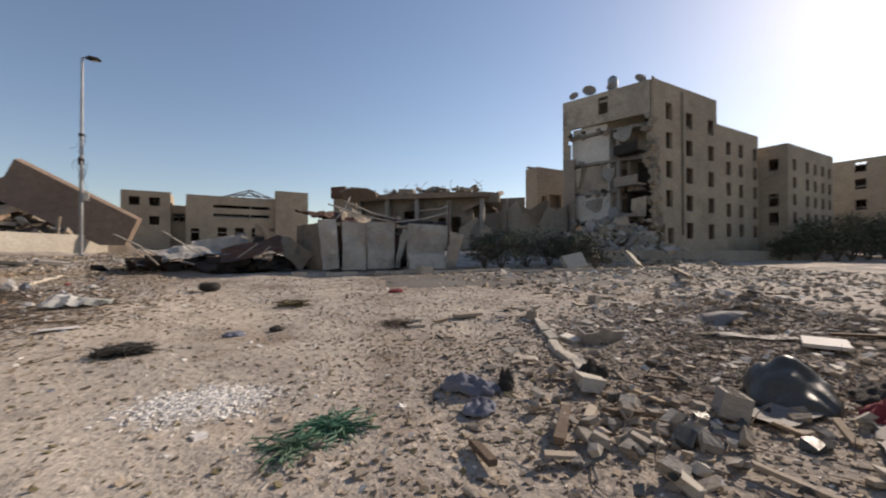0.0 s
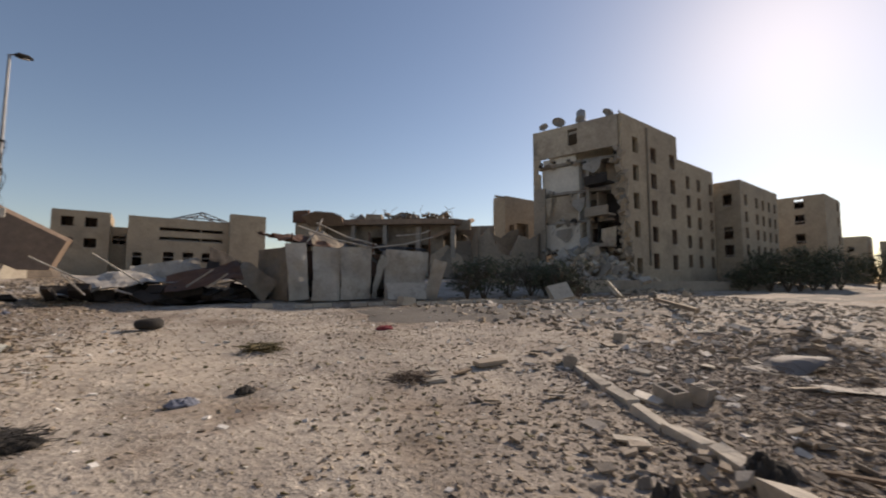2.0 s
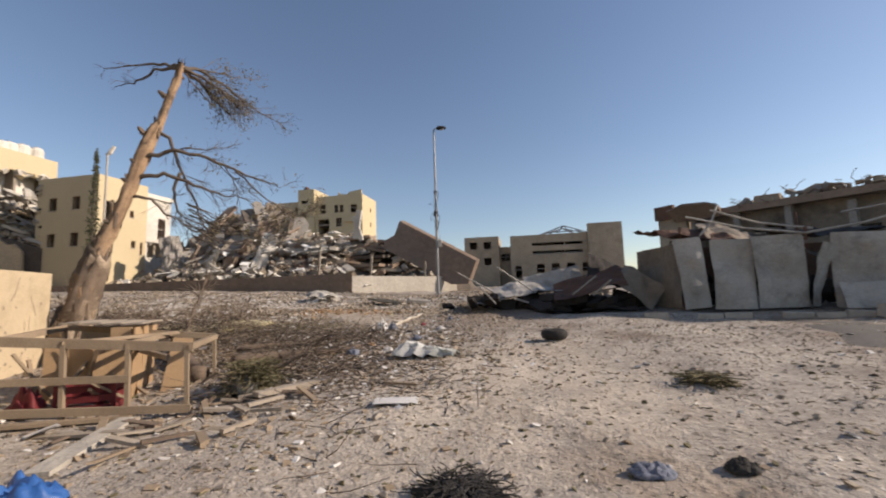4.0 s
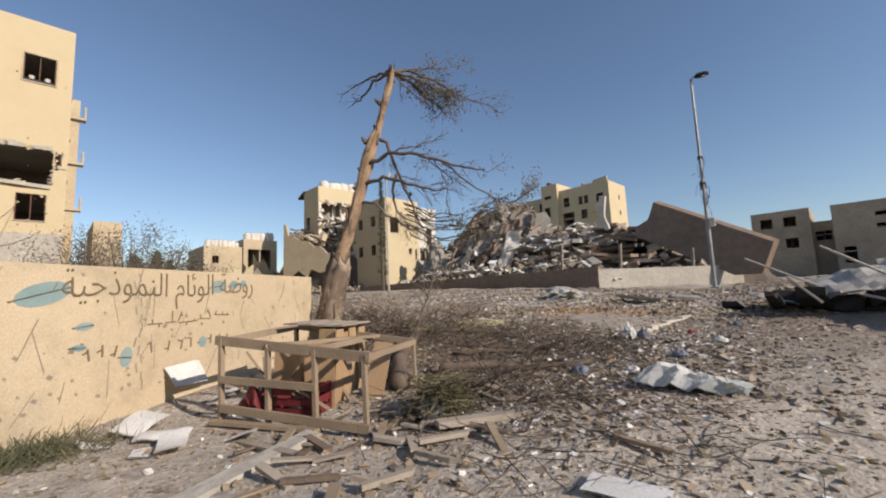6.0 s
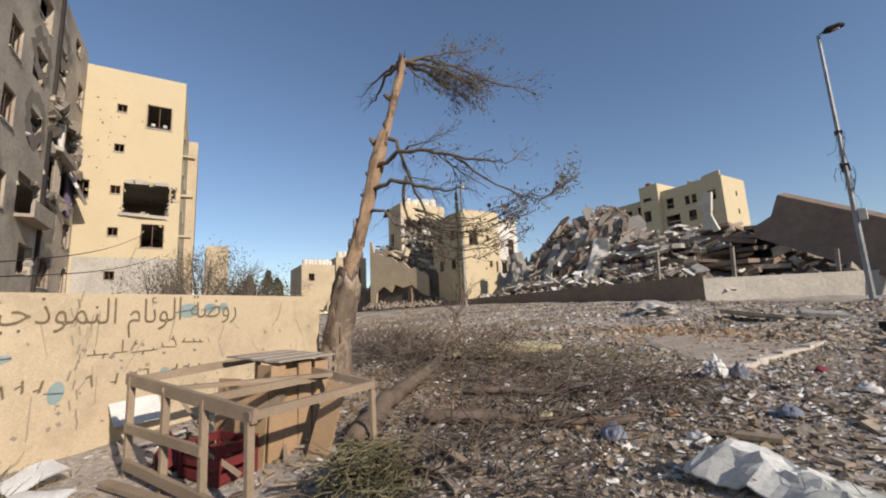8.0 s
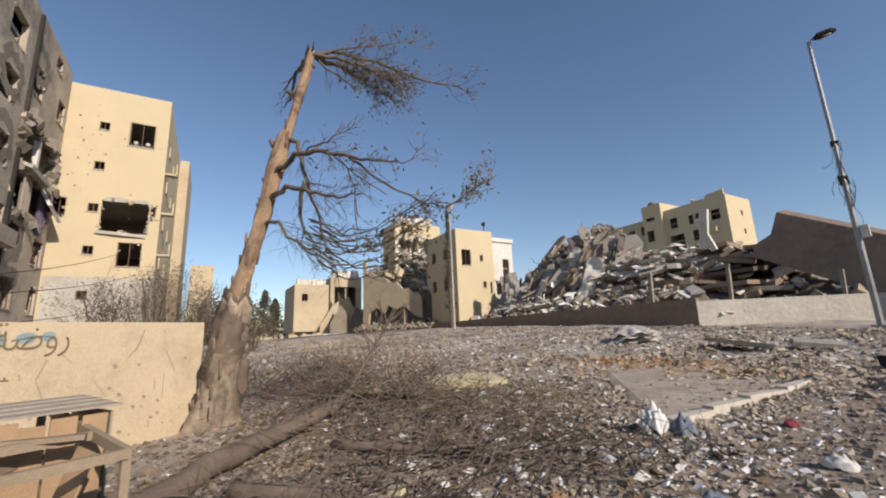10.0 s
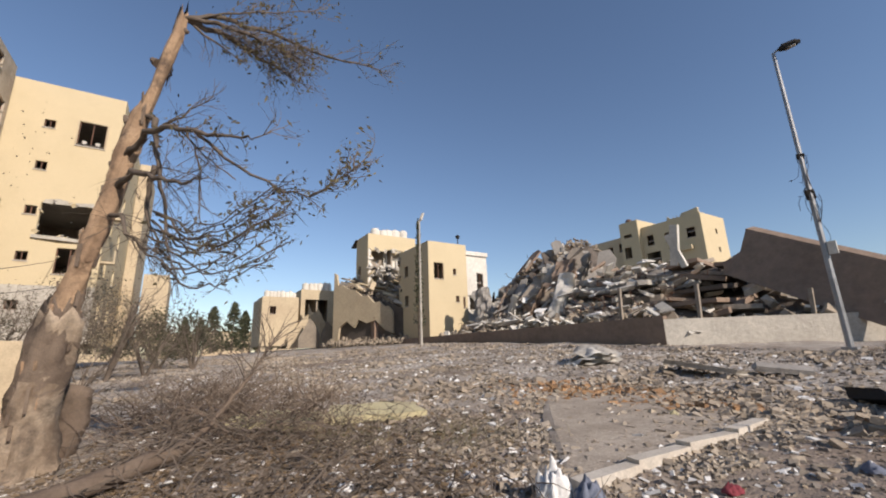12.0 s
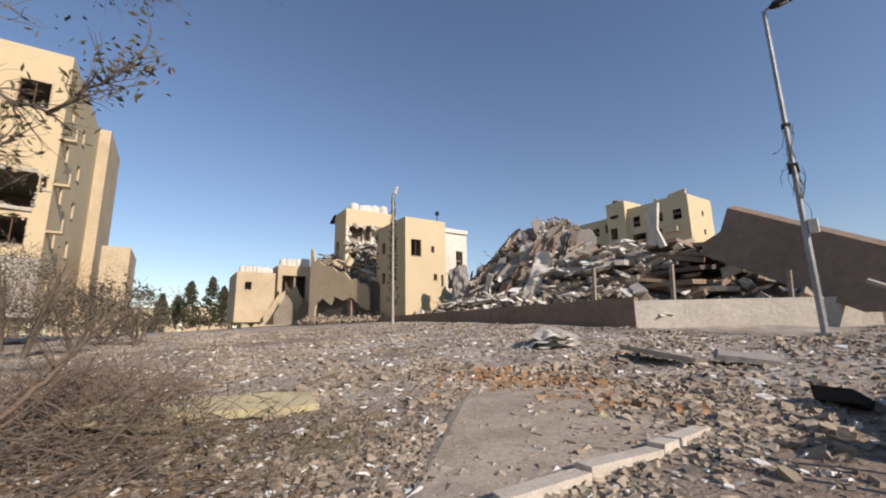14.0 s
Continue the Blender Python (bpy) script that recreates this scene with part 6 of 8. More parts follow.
    limb([(-6.75, 11.65, 4.5), (-6.45, 12.0, 4.1), (-6.1, 12.5, 3.68), (-5.85, 12.8, 3.58), (-5.66, 13.04, 3.68)], 0.022, 9, 1, 0.0, 0.4)
    limb([(-5.85, 12.8, 3.58), (-5.62, 13.1, 3.75), (-5.5, 13.3, 3.98)], 0.016, 12, 2, -0.1, 0.35)
    limb([(-8.38, 10.8, 4.2), (-7.9, 11.0, 4.32), (-7.4, 11.3, 4.1), (-6.9, 11.6, 3.9), (-6.5, 11.85, 3.85)], 0.05, 10, 0, 0.1, 0.6)
    limb([(-8.15, 11.02, 5.32), (-7.9, 11.15, 5.05), (-7.75, 11.25, 4.5), (-7.55, 11.4, 3.9), (-7.35, 11.5, 3.3), (-7.2, 11.6, 2.95)], 0.045, 16, 0, 0.12, 0.6)
    limb([(-7.75, 11.25, 4.4), (-7.85, 11.2, 3.9), (-7.8, 11.3, 3.5), (-7.6, 11.45, 3.3)], 0.04, 10, 0, 0.1, 0.5)
    limb([(-8.42, 10.75, 3.8), (-8.1, 10.9, 3.75), (-7.9, 11.05, 3.45), (-7.5, 11.3, 3.2), (-7.0, 11.6, 3.1)], 0.035, 12, 0, 0.06, 0.6)
    for k in range(12):
        z = rnd.uniform(2.75, 3.5)
        y0 = rnd.uniform(-0.2, 0.2)
        limb([(-7.6, 11.4 + y0, z + 0.25), (-7.1, 11.75 + y0, z - 0.1), (-6.5, 12.1 + y0, z - 0.12), (-6.0 + rnd.uniform(-0.3, 0.2), 12.5 + y0, z + 0.12)], 0.015, 5, 1, -0.06, 0.35)
    limb([(-7.75, 11.2, 4.9), (-7.3, 11.5, 4.95), (-6.9, 11.8, 5.1)], 0.018, 5, 0, -0.02, 0.35)
    limb([(-6.9, 11.55, 4.6), (-6.7, 11.75, 4.0), (-6.75, 11.8, 3.5)], 0.014, 6, 0, 0.1, 0.4)
    limb([(-7.1, 11.45, 4.68), (-6.7, 11.8, 4.2), (-6.3, 12.1, 3.8)], 0.012, 6, 0, 0.1, 0.4)


pine()


def shrub(x, y, hgt, width, mat, label, rnd, leaves=900, name="shrub", leaf=0.09, twig=M_TWIG):
    z = height(x, y)
    ob = thing(name, (x, y, z), 0, label, "shrub" if name == "shrub" else "tree")
    for k in range(5):
        a = rnd.uniform(0, 6.28)
        d = Vector((math.cos(a) * width * 0.35, math.sin(a) * width * 0.35, hgt * rnd.uniform(0.6, 0.95)))
        part("stem", Geo().tube([(0, 0, -0.1), d * 0.4 + Vector((0, 0, 0.1)), d], [0.05 * hgt / 2, 0.03 * hgt / 2, 0.008], 5), twig, ob)
    gt, gl = Geo(), Geo()
    for k in range(40):
        a, q = rnd.uniform(0, 6.28), rnd.random() ** 0.5
        s = Vector((math.cos(a) * q * width * 0.35, math.sin(a) * q * width * 0.35, hgt * rnd.uniform(0.15, 0.75)))
        twig_cloud(gt, s, Vector((s.x, s.y, hgt * 0.4)).normalized(), hgt * 0.3, rnd, 2, 1, 0.012)
    clumps = [Vector((rnd.gauss(0, width * 0.26), rnd.gauss(0, width * 0.26), hgt * rnd.uniform(0.2, 0.95))) for _ in range(26)]
    for k in range(leaves):
        c = rnd.choice(clumps)
        leaf_at(gl, c + Vector((rnd.gauss(0, width * 0.09), rnd.gauss(0, width * 0.09), rnd.gauss(0, hgt * 0.07))), rnd, leaf)
    tagged(part("twig_spray", gt, twig, ob), kind="stuff")
    tagged(part("crown", gl, mat, ob), kind="stuff")
    return ob


def cypress(x, y, z, top, width, rnd, label, n=900):
    ob = thing("cypress", (x, y, z), 0, label, "tree")
    hgt = top - z
    part("trunk", Geo().tube([(0, 0, -0.2), (0, 0, hgt * 0.6), (0, 0, hgt * 0.97)], [0.16, 0.09, 0.02], 7), M_TWIG, ob)
    g = Geo()
    for k in range(n):
        s = rnd.random() ** 0.8
        r = width * 0.5 * (1 - s) ** 0.6 * rnd.uniform(0.2, 1.05)
        a = rnd.uniform(0, 6.28)
        leaf_at(g, Vector((r * math.cos(a), r * math.sin(a), hgt * (0.12 + 0.88 * s))), rnd, 0.13 if width < 2 else 0.34)
    tagged(part("crown", g, M_LEAF, ob), kind="stuff")


rs = random.Random(77)
cypress(-33.3, 29.3, 2.4, 13.8, 1.1, rs, "thin dark scorched cypress in front of the house", 700)
for x, y, t_, w in ((-85, 16.2, 10.5, 4.2), (-86, 19.5, 11.5, 4.6), (-87, 21.5, 10.0, 4), (-95, 12.0, 9, 3.5), (-92, 14.5, 8.5, 4)):
    cypress(x, y, 2.6, t_, w, rs, "dark conifer far behind the plot", 700)
for x, y, hg, w in ((-21.5, 8.2, 4.0, 2.8), (-22.5, 9.4, 3.9, 2.8), (-23.5, 10.6, 2.9, 3.0), (-20, 6.8, 3.2, 2.6), (-27, 12.4, 2.8, 3.0)):
    shrub(x, y, hg, w, M_GREY_LEAF, "dusty grey half-dead shrub behind the wall", rs, 1900, leaf=0.045)
shrub(-29.5, 7.2, 5.0, 3.6, M_GREY_LEAF, "tall dusty half-dead bush in front of the block", rs, 2600, leaf=0.055)
shrub(-30, 10.8, 3.4, 4.2, M_LEAF, "small dusty green tree in front of the block", rs, 1500, "tree", 0.11)
# hedges by the street and shrubs by the ruin
for x, y, hg, w in ((12.6, 17.2, 1.8, 2.0), (14.0, 17.6, 2.2, 2.6), (16.0, 17.8, 2.3, 2.6), (18.2, 18.2, 2.2, 2.4), (20.0, 18.6, 2.2, 2.6), (22.4, 19.5, 2.0, 2.4)):
    shrub(x, y, hg, w, M_LEAF, "dark half-dry shrub beside the ruin", rs, 1100)
shrub(20.2, 16.4, 2.2, 2.6, M_LEAF, "dark green bush beside the ruin", rs, 1400)
shrub(18.6, 16.9, 1.8, 2.2, M_LEAF, "dark green bush beside the ruin", rs, 1000)
for x, y, hg, w in ((56, 17.2, 4.0, 5), (60, 16.6, 5.0, 6), (64, 16.4, 5.2, 6), (69, 16.2, 5.4, 6), (74, 16.0, 5.0, 6), (80, 15.6, 4.6, 6), (52, 18, 3.0, 4)):
    shrub(x, y, hg, w, M_LEAF, "dense dusty green bush along the street", rs, 1600, leaf=0.16)
for x, y, hg, w in ((110, 3.5, 7, 9), (118, 0, 8, 10)):
    shrub(x, y, hg, w, M_LEAF, "hazy dark bush along the street", rs, 900, leaf=0.2 if x > 50 else 0.06)


# ---- timber frame ----
def timber_frame():
    rnd = random.Random(6)
    ob = thing("timber_frame", (-4.62, 8.3, 0.42), -151.6, "broken timber stall frame with plywood boards, lying by the wall", "wooden frame")

    def beam(a, b, w, h, mat=None, name="rail"):
        a, b = Vector(a), Vector(b)
        d = b - a
        q = d.to_track_quat("X", "Z").to_matrix().to_4x4()
        g = Geo().box(0, -w / 2, -h / 2, d.length, w / 2, h / 2, Matrix.Translation(a) @ q)
        return part(name, g, mat or M_WOOD, ob)
    W, D = 1.93, -1.42
    for x, y, z in ((0, 0, 0.66), (W, 0, 0.84), (0, D, 0.64), (W, D, 0.9), (0.62, 0.0, 0.7), (1.25, 0.0, 0.74)):
        beam((x, y, -0.16), (x + 0.02, y, z), 0.06, 0.045, name="post")
    beam((-0.05, 0.0, 0.62), (W + 0.1, 0.0, 0.82), 0.045, 0.11)
    beam((-0.05, 0.03, -0.11), (W - 0.02, 0.03, 0.03), 0.045, 0.09)
    beam((0.6, 0.03, 0.3), (W, 0.03, 0.36), 0.04, 0.08)
    beam((0, 0.03, 0.62), (0.0, D, 0.62), 0.06, 0.07)
    beam((0, D, 0.62), (W, D, 0.86), 0.05, 0.08)
    beam((W, 0, 0.8), (W, D, 0.86), 0.05, 0.08)
    beam((0.7, 0.02, 0.69), (0.62, D, 0.7), 0.05, 0.07)
    beam((1.3, 0.02, 0.75), (0.5, D + 0.1, 0.72), 0.08, 0.04)
    beam((0.25, -0.1, 0.5), (1.2, D, 0.55), 0.05, 0.06)
    for x0, x1, z in ((0.92, 1.85, 0.9),):
        for k in range(4):
            beam((x0 + k * 0.24, D - 0.25, z + 0.012 * k), (x0 + k * 0.24, D + 0.55, z + 0.012 * k), 0.23, 0.02, M_GREYW, "top_board")
    for x, y, w, h, tilt in ((0.85, -0.75, 0.4, 0.9, 10), (1.25, -0.85, 0.34, 0.85, -7), (0.35, -1.15, 0.26, 0.8, 16), (1.55, -0.9, 0.34, 0.85, 4)):
        g = Geo().box(0, 0, -0.16, w, 0.02, h - 0.16, pose(x, y, 0, tilt, rnd.uniform(-8, 8), rnd.uniform(-20, 20)))
        part("plywood_board", g, M_WOOD2, ob, "orange plywood board")
    # the boarded box under the top boards
    for k, (y, z) in enumerate(((D - 0.16, 0.84), (D + 0.04, 0.86), (D + 0.24, 0.8), (D + 0.42, 0.85))):
        part("plywood_board", Geo().box(0, 0, -0.14, 0.02, 0.18, z, pose(0.88 + 0.015 * (k % 2), y, 0, 0, 2 * (k % 3) - 2, 0)), M_WOOD2, ob, "orange plywood board")
    for k, (x, z) in enumerate(((0.93, 0.86),)):
        part("plywood_board", Geo().box(0, 0, -0.14, 0.24, 0.02, z, pose(x, D + 0.57, 0, 3, 0, 0)), M_WOOD2, ob, "orange plywood board")
    part("back_board", Geo().box(0.9, D - 0.22, -0.1, 1.84, D - 0.2, 0.84), M_GREYW, ob, "greyed back board")
    for k in range(12):
        a = Vector((rnd.uniform(0, 1.9), rnd.uniform(-1.4, -0.1), rnd.uniform(-0.1, 0.1)))
        b = a + Vector((rnd.uniform(-0.6, 0.6), rnd.uniform(-0.5, 0.5), rnd.uniform(0.1, 0.6)))
        beam(a, b, 0.04, 0.03, name="slat")


M_GREYW = material("greyed_wood", (0.40, 0.34, 0.27), (0.30, 0.25, 0.19), 2.0, 0.85, 0.25, 30, 0.3)
M_RED = material("faded_red_plastic", (0.17, 0.028, 0.03), (0.12, 0.02, 0.022), 2, 0.6, 0.1, 20, 0.2)
M_REDCLOTH = material("dusty_crimson_cloth", (0.28, 0.06, 0.07), (0.20, 0.04, 0.05), 3, 0.95, 0.5, 30, 0.3)
M_BLUECLOTH = material("grey_blue_cloth", (0.20, 0.22, 0.27), (0.13, 0.14, 0.18), 3, 0.9, 0.5, 30, 0.3)
M_BLUE = material("bright_blue_plastic", (0.03, 0.11, 0.33), (0.05, 0.14, 0.36), 3, 0.4, 0.2, 30, 0.2)
M_BAG = material("dusty_grey_plastic", (0.09, 0.095, 0.092), (0.06, 0.064, 0.06), 2, 0.3, 0.3, 20, 0.3)
M_PAPER = material("dusty_white_board", (0.74, 0.72, 0.68), (0.64, 0.61, 0.56), 2, 0.85, 0.1, 20, 0.2)
M_FOAM = material("yellow_foam", (0.58, 0.51, 0.29), (0.44, 0.38, 0.24), 2, 0.95, 0.5, 20, 0.45, third=(0.26, 0.22, 0.15), third_at=0.6)
M_CLOD = material("dark_earth_clods", (0.19, 0.16, 0.135), (0.25, 0.215, 0.175), 1, 0.95, 0.5, 14, 0.2, per_island=0.5)
M_LITTER = material("brown_leaf_litter", (0.21, 0.145, 0.085), (0.13, 0.095, 0.06), 2, 0.95, 0.3, 20, 0.2, per_island=0.5)
M_GREEN = material("green_netting", (0.06, 0.17, 0.10), (0.07, 0.13, 0.08), 3, 0.6, 0.2, 20, 0.2)
M_BLACK = material("charred_fabric", (0.035, 0.033, 0.03), (0.06, 0.055, 0.05), 3, 0.95, 0.6, 20, 0.2)
M_ORANGE = material("orange_earth", (0.36, 0.21, 0.10), (0.30, 0.18, 0.10), 2, 0.95, 0.5, 20, 0.2, per_island=0.3)
timber_frame()


# ---- loose things on the ground ----
def drape(name, x, y, w, d, hgt, rz, mat, label, category, seed, fold=3.0, n=26, group=""):
    """A crumpled soft thing lying on the ground: a folded, closed heap."""
    z0 = height(x, y)
    g = Geo()
    top, bot = [], []
    for j in range(n + 1):
        for i in range(n + 1):
            u, v = 2 * i / n - 1, 2 * j / n - 1
            r = max(abs(u), abs(v)) ** 1.0
            q = math.hypot(u, v)
            k = 1 / max(1.0, q * 1.05)
            e = 1 + 0.22 * noise.noise((u * 2 + seed, v * 2, seed))
            px, py = u * k * w / 2 * e, v * k * d / 2 * e
            body = max(0.0, 1 - q * q * 0.92) ** 0.6
            z = hgt * body * (0.75 + 0.6 * noise.noise((u * fold + seed, v * fold, seed * 2.0))) + 0.25 * hgt * abs(noise.noise((u * fold * 2.6 + seed, v * fold * 2.6, 4.0))) * min(1, body * 2)
            top.append((px, py, max(z, 0.004)))
            bot.append((px * 0.98, py * 0.98, -0.06))
    m = n + 1
    f = [(j * m + i, j * m + i + 1, (j + 1) * m + i + 1, (j + 1) * m + i) for j in range(n) for i in range(n)]
    g.add(top + bot, f + [tuple(a + m * m for a in q[::-1]) for q in f])
    return single(name, g, mat, (x, y, z0), rz, label, category, group, smooth=True)


def sheet(name, x, y, w, d, rz, mat, label, category, seed, amp=0.1, lift_by=0.05, rx=0, ry=0, group=""):
    rnd = random.Random(seed)
    g = crumpled(pose(-w / 2, d / 2, 0, -90, 0, 0) @ pose(0, 0, 0), w, d, 14, 12, amp, rnd, 0.012)
    # ragged outline
    g.v = [(p[0] + 0.08 * w * noise.noise((p[0] * 3, p[1] * 3, seed)), p[1] + 0.08 * d * noise.noise((p[0] * 3, p[1] * 3, seed + 5)), p[2]) for p in g.v]
    ob = single(name, g, mat, (x, y, height(x, y) + lift_by), rz, label, category, group)
    ob.matrix_basis = pose(x, y, height(x, y) + lift_by, rx, ry, rz)
    return ob


def plank(name, x, y, l, w, h, rz, mat, label, ry=0.0, up=0.0, category="plank", group="loose planks"):
    g = Geo()
    rnd = random.Random(int(x * 97 + y * 31))
    jag = [rnd.uniform(-0.05, 0.05) for _ in range(4)]
    v = [(-l / 2 + jag[0], -w / 2, 0), (l / 2 + jag[1], -w / 2, 0), (l / 2 + jag[2], w / 2, 0), (-l / 2 + jag[3], w / 2, 0)]
    v += [(a, b, h) for a, b, _ in v]
    g.add(v, [(0, 3, 2, 1), (4, 5, 6, 7), (0, 1, 5, 4), (1, 2, 6, 5), (2, 3, 7, 6), (3, 0, 4, 7)])
    ob = single(name, g, mat, (0, 0, 0), 0, label, category, group)
    ob.matrix_basis = pose(x, y, height(x, y) + 0.01 + up, 0, ry, rz)
    return ob


def hollow_block(x, y, rz, tilt, label="grey hollow concrete building block", up=0.0):
    g = Geo()
    L, W, H, t = 0.4, 0.2, 0.2, 0.035
    g.box(-L / 2, -W / 2, 0, L / 2, -W / 2 + t, H)
    g.box(-L / 2, W / 2 - t, 0, L / 2, W / 2, H)
    for u in (-L / 2, -t / 2, L / 2 - t):
        g.box(u, -W / 2 + t, 0, u + t, W / 2 - t, H)
    ob = single("concrete_block", g, M_CONC, (0, 0, 0), 0, label, "concrete block", "concrete blocks")
    ob.matrix_basis = pose(x, y, height(x, y) - 0.01 + up, tilt, tilt * 0.6, rz)
    return ob


# broken kerb beam curving across the plot
def broken_beam():
    ob = thing("broken_beam", (4.3, 4.3, 0.25), 0, "long cracked concrete kerb beam half sunk in the earth", "concrete beam")
    line = [(5.75, 6.1), (5.35, 5.6), (4.9, 5.0), (4.45, 4.4), (4.05, 3.85), (3.75, 3.35), (3.5, 3.0)]
    for i in range(len(line) - 1):
        a, b = Vector(line[i]), Vector(line[i + 1])
        c = (a + b) / 2
        l = (b - a).length
        g = Geo().chunk((0, 0, -0.03), (l + 0.02, 0.16, 0.2), (0, 0, 0), random.Random(i), 0.16)
        s = part("beam_segment", g, M_CONC_L, ob)
        s.matrix_basis = pose(c.x - 4.3 + (i % 3 - 1) * 0.03, c.y - 4.3, height(c.x, c.y) - 0.25 + 0.02, (i % 3 - 1) * 8, (i % 2) * 3 - 1, math.degrees(math.atan2(b.y - a.y, b.x - a.x)))


broken_beam()
M_GREYW2 = material("dull_grey_sheet", (0.25, 0.24, 0.225), (0.17, 0.16, 0.15), 2, 0.75, 0.2, 20, 0.6, third=(0.12, 0.09, 0.07), third_at=0.58)
hollow_block(5.72, 6.22, 40, 4)
hollow_block(5.35, 4.1, 10, 12)
hollow_block(5.1, 4.3, 60, -8)
hollow_block(3.75, 1.72, 35, 14, "weathered tan hollow building block", 0.04)
hollow_block(8.55, 7.0, 20, 6)
single("concrete_slab", Geo().chunk((0, 0, 0.08), (0.42, 0.3, 0.14), (0.15, 0.1, 0), random.Random(1), 0.25), M_CONC_L, (3.25, 2.75, height(3.25, 2.75)), 48, "pale broken concrete slab at the beam's end", "concrete slab")
drape("dark_rag", 3.55, 2.95, 0.4, 0.3, 0.2, 20, M_BLACK, "small charred rag on the broken beam", "rag", 3.3)
drape("cloth", 2.15, 3.25, 0.6, 0.36, 0.15, -60, M_BLUECLOTH, "crumpled grey-blue jacket lying in the rubble", "cloth", 8.1, 3.5)
drape("cloth", 2.0, 2.85, 0.36, 0.26, 0.1, 20, M_BLUECLOTH, "crumpled grey-blue cloth beside the jacket", "cloth", 9.7, 4)
drape("boot", 2.5, 3.12, 0.3, 0.14, 0.2, 70, M_BLACK, "worn black boot among the stones", "boot", 2.1, 2.0)
drape("grey_bag", 4.75, 1.65, 1.05, 0.75, 0.33, 30, M_BAG, "large dusty grey plastic sack", "sack", 5.5, 0.9, 34)
drape("cloth", 4.75, 0.95, 0.62, 0.4, 0.17, -15, M_REDCLOTH, "crumpled dusty crimson blanket", "blanket", 6.2, 4.0)
drape("cloth", 5.4, 1.15, 0.8, 0.5, 0.16, 10, M_BLACK, "charred dark blanket beside the sack", "blanket", 7.2, 3.0)
sheet("bent_sheet", 7.6, 3.35, 1.3, 0.7, -20, M_GREYW2, "bent grey metal sheet on the earth mound", "metal sheet", 12, 0.26, 0.02, 0, -8)
sheet("bent_sheet", 7.2, 2.75, 1.1, 0.4, -40, M_GREYW2, "bent grey metal strip on the earth mound", "metal sheet", 13, 0.12, 0.08)
single("white_board", Geo().box(-0.35, -0.25, 0, 0.35, 0.25, 0.05), M_PAPER, (7.5, 2.2, height(7.5, 2.2) + 0.05), 20, "white foam board lying on the rubble", "board")
def tangle(name, x, y, w, d, h_, rz, mat, n, r, label, category, seed):
    """A thing of many looped strands lying in a loose heap."""
    rnd = random.Random(seed)
    g = Geo()
    for _ in range(n):
        p = [Vector((rnd.gauss(0, w * 0.22), rnd.gauss(0, d * 0.22), rnd.uniform(0, h_)))]
        v = Vector((rnd.gauss(0, 1), rnd.gauss(0, 1), 0)).normalized()
        for _ in range(5):
            v = (v + Vector((rnd.gauss(0, 0.5), rnd.gauss(0, 0.5), rnd.gauss(0, 0.25)))).normalized()
            q = p[-1] + v * 0.07
            q.z = min(max(q.z, 0.005), h_)
            p.append(q)
        g.tube(p, r, 3, cap=False)
    return single(name, g, mat, (x, y, height(x, y)), rz, label, category)


tangle("netting", 0.45, 3.02, 0.14, 0.1, 0.05, 25, M_GREEN, 50, 0.006, "tangled green plastic netting in the rubble", "netting", 1)
tangle("netting", 0.85, 3.2, 0.22, 0.16, 0.05, 10, M_GREEN, 95, 0.006, "tangled green plastic netting in the rubble", "netting", 2)
drape("charred_mat", -0.97, 6.68, 0.7, 0.3, 0.1, -8, M_BLACK, "mat of charred dry brush on the track", "brush", 1.7, 5.0)
tangle("charred_brush", -0.97, 6.68, 0.34, 0.15, 0.1, -8, M_BLACK, 260, 0.004, "bundle of charred dry brush on the track", "brush", 4)
tangle("dry_tuft", 1.69, 9.65, 0.3, 0.22, 0.1, 0, M_NEEDLE, 180, 0.006, "dry brown tuft on the track", "dry tuft", 5)
tangle("dry_tuft", -4.3, 9.1, 0.45, 0.45, 0.4, 0, M_NEEDLE, 500, 0.005, "upright dry grass tuft beside the frame", "dry tuft", 6)
drape("cloth", 0.35, 7.19, 0.36, 0.24, 0.09, 10, M_BLUECLOTH, "crumpled blue-grey cloth on the track", "cloth", 11.0, 5.0)
drape("rag", 1.00, 7.34, 0.25, 0.2, 0.09, 10, M_BLACK, "small dark rag on the track", "rag", 16.0, 4.0)
drape("red_rag", 4.79, 10.95, 0.5, 0.3, 0.12, 10, M_REDCLOTH, "dusty red rag by the street", "rag", 18.0, 4.0)


def tyre(x, y, rz):
    ob = thing("tyre", (x, y, height(x, y) + 0.02), rz, "worn black tyre lying by the track", "tyre")
    g = Geo()
    n, k, R, r = 20, 8, 0.19, 0.09
    v = [((R + r * math.cos(b)) * math.cos(a), (R + r * math.cos(b)) * math.sin(a), 0.12 + r * 1.2 * math.sin(b)) for a in (2 * math.pi * i / n for i in range(n)) for b in (2 * math.pi * j / k for j in range(k))]
    g.add(v, [(i * k + j, ((i + 1) % n) * k + j, ((i + 1) % n) * k + (j + 1) % k, i * k + (j + 1) % k) for i in range(n) for j in range(k)])
    part("tread", g, M_BLACK, ob, smooth=True)


tyre(0.08, 12.9, 0)
tangle("dry_tuft", 2.97, 6.76, 0.22, 0.18, 0.06, 0, M_TWIG, 120, 0.005, "flat dry brown tuft on the bare earth", "dry tuft", 15)


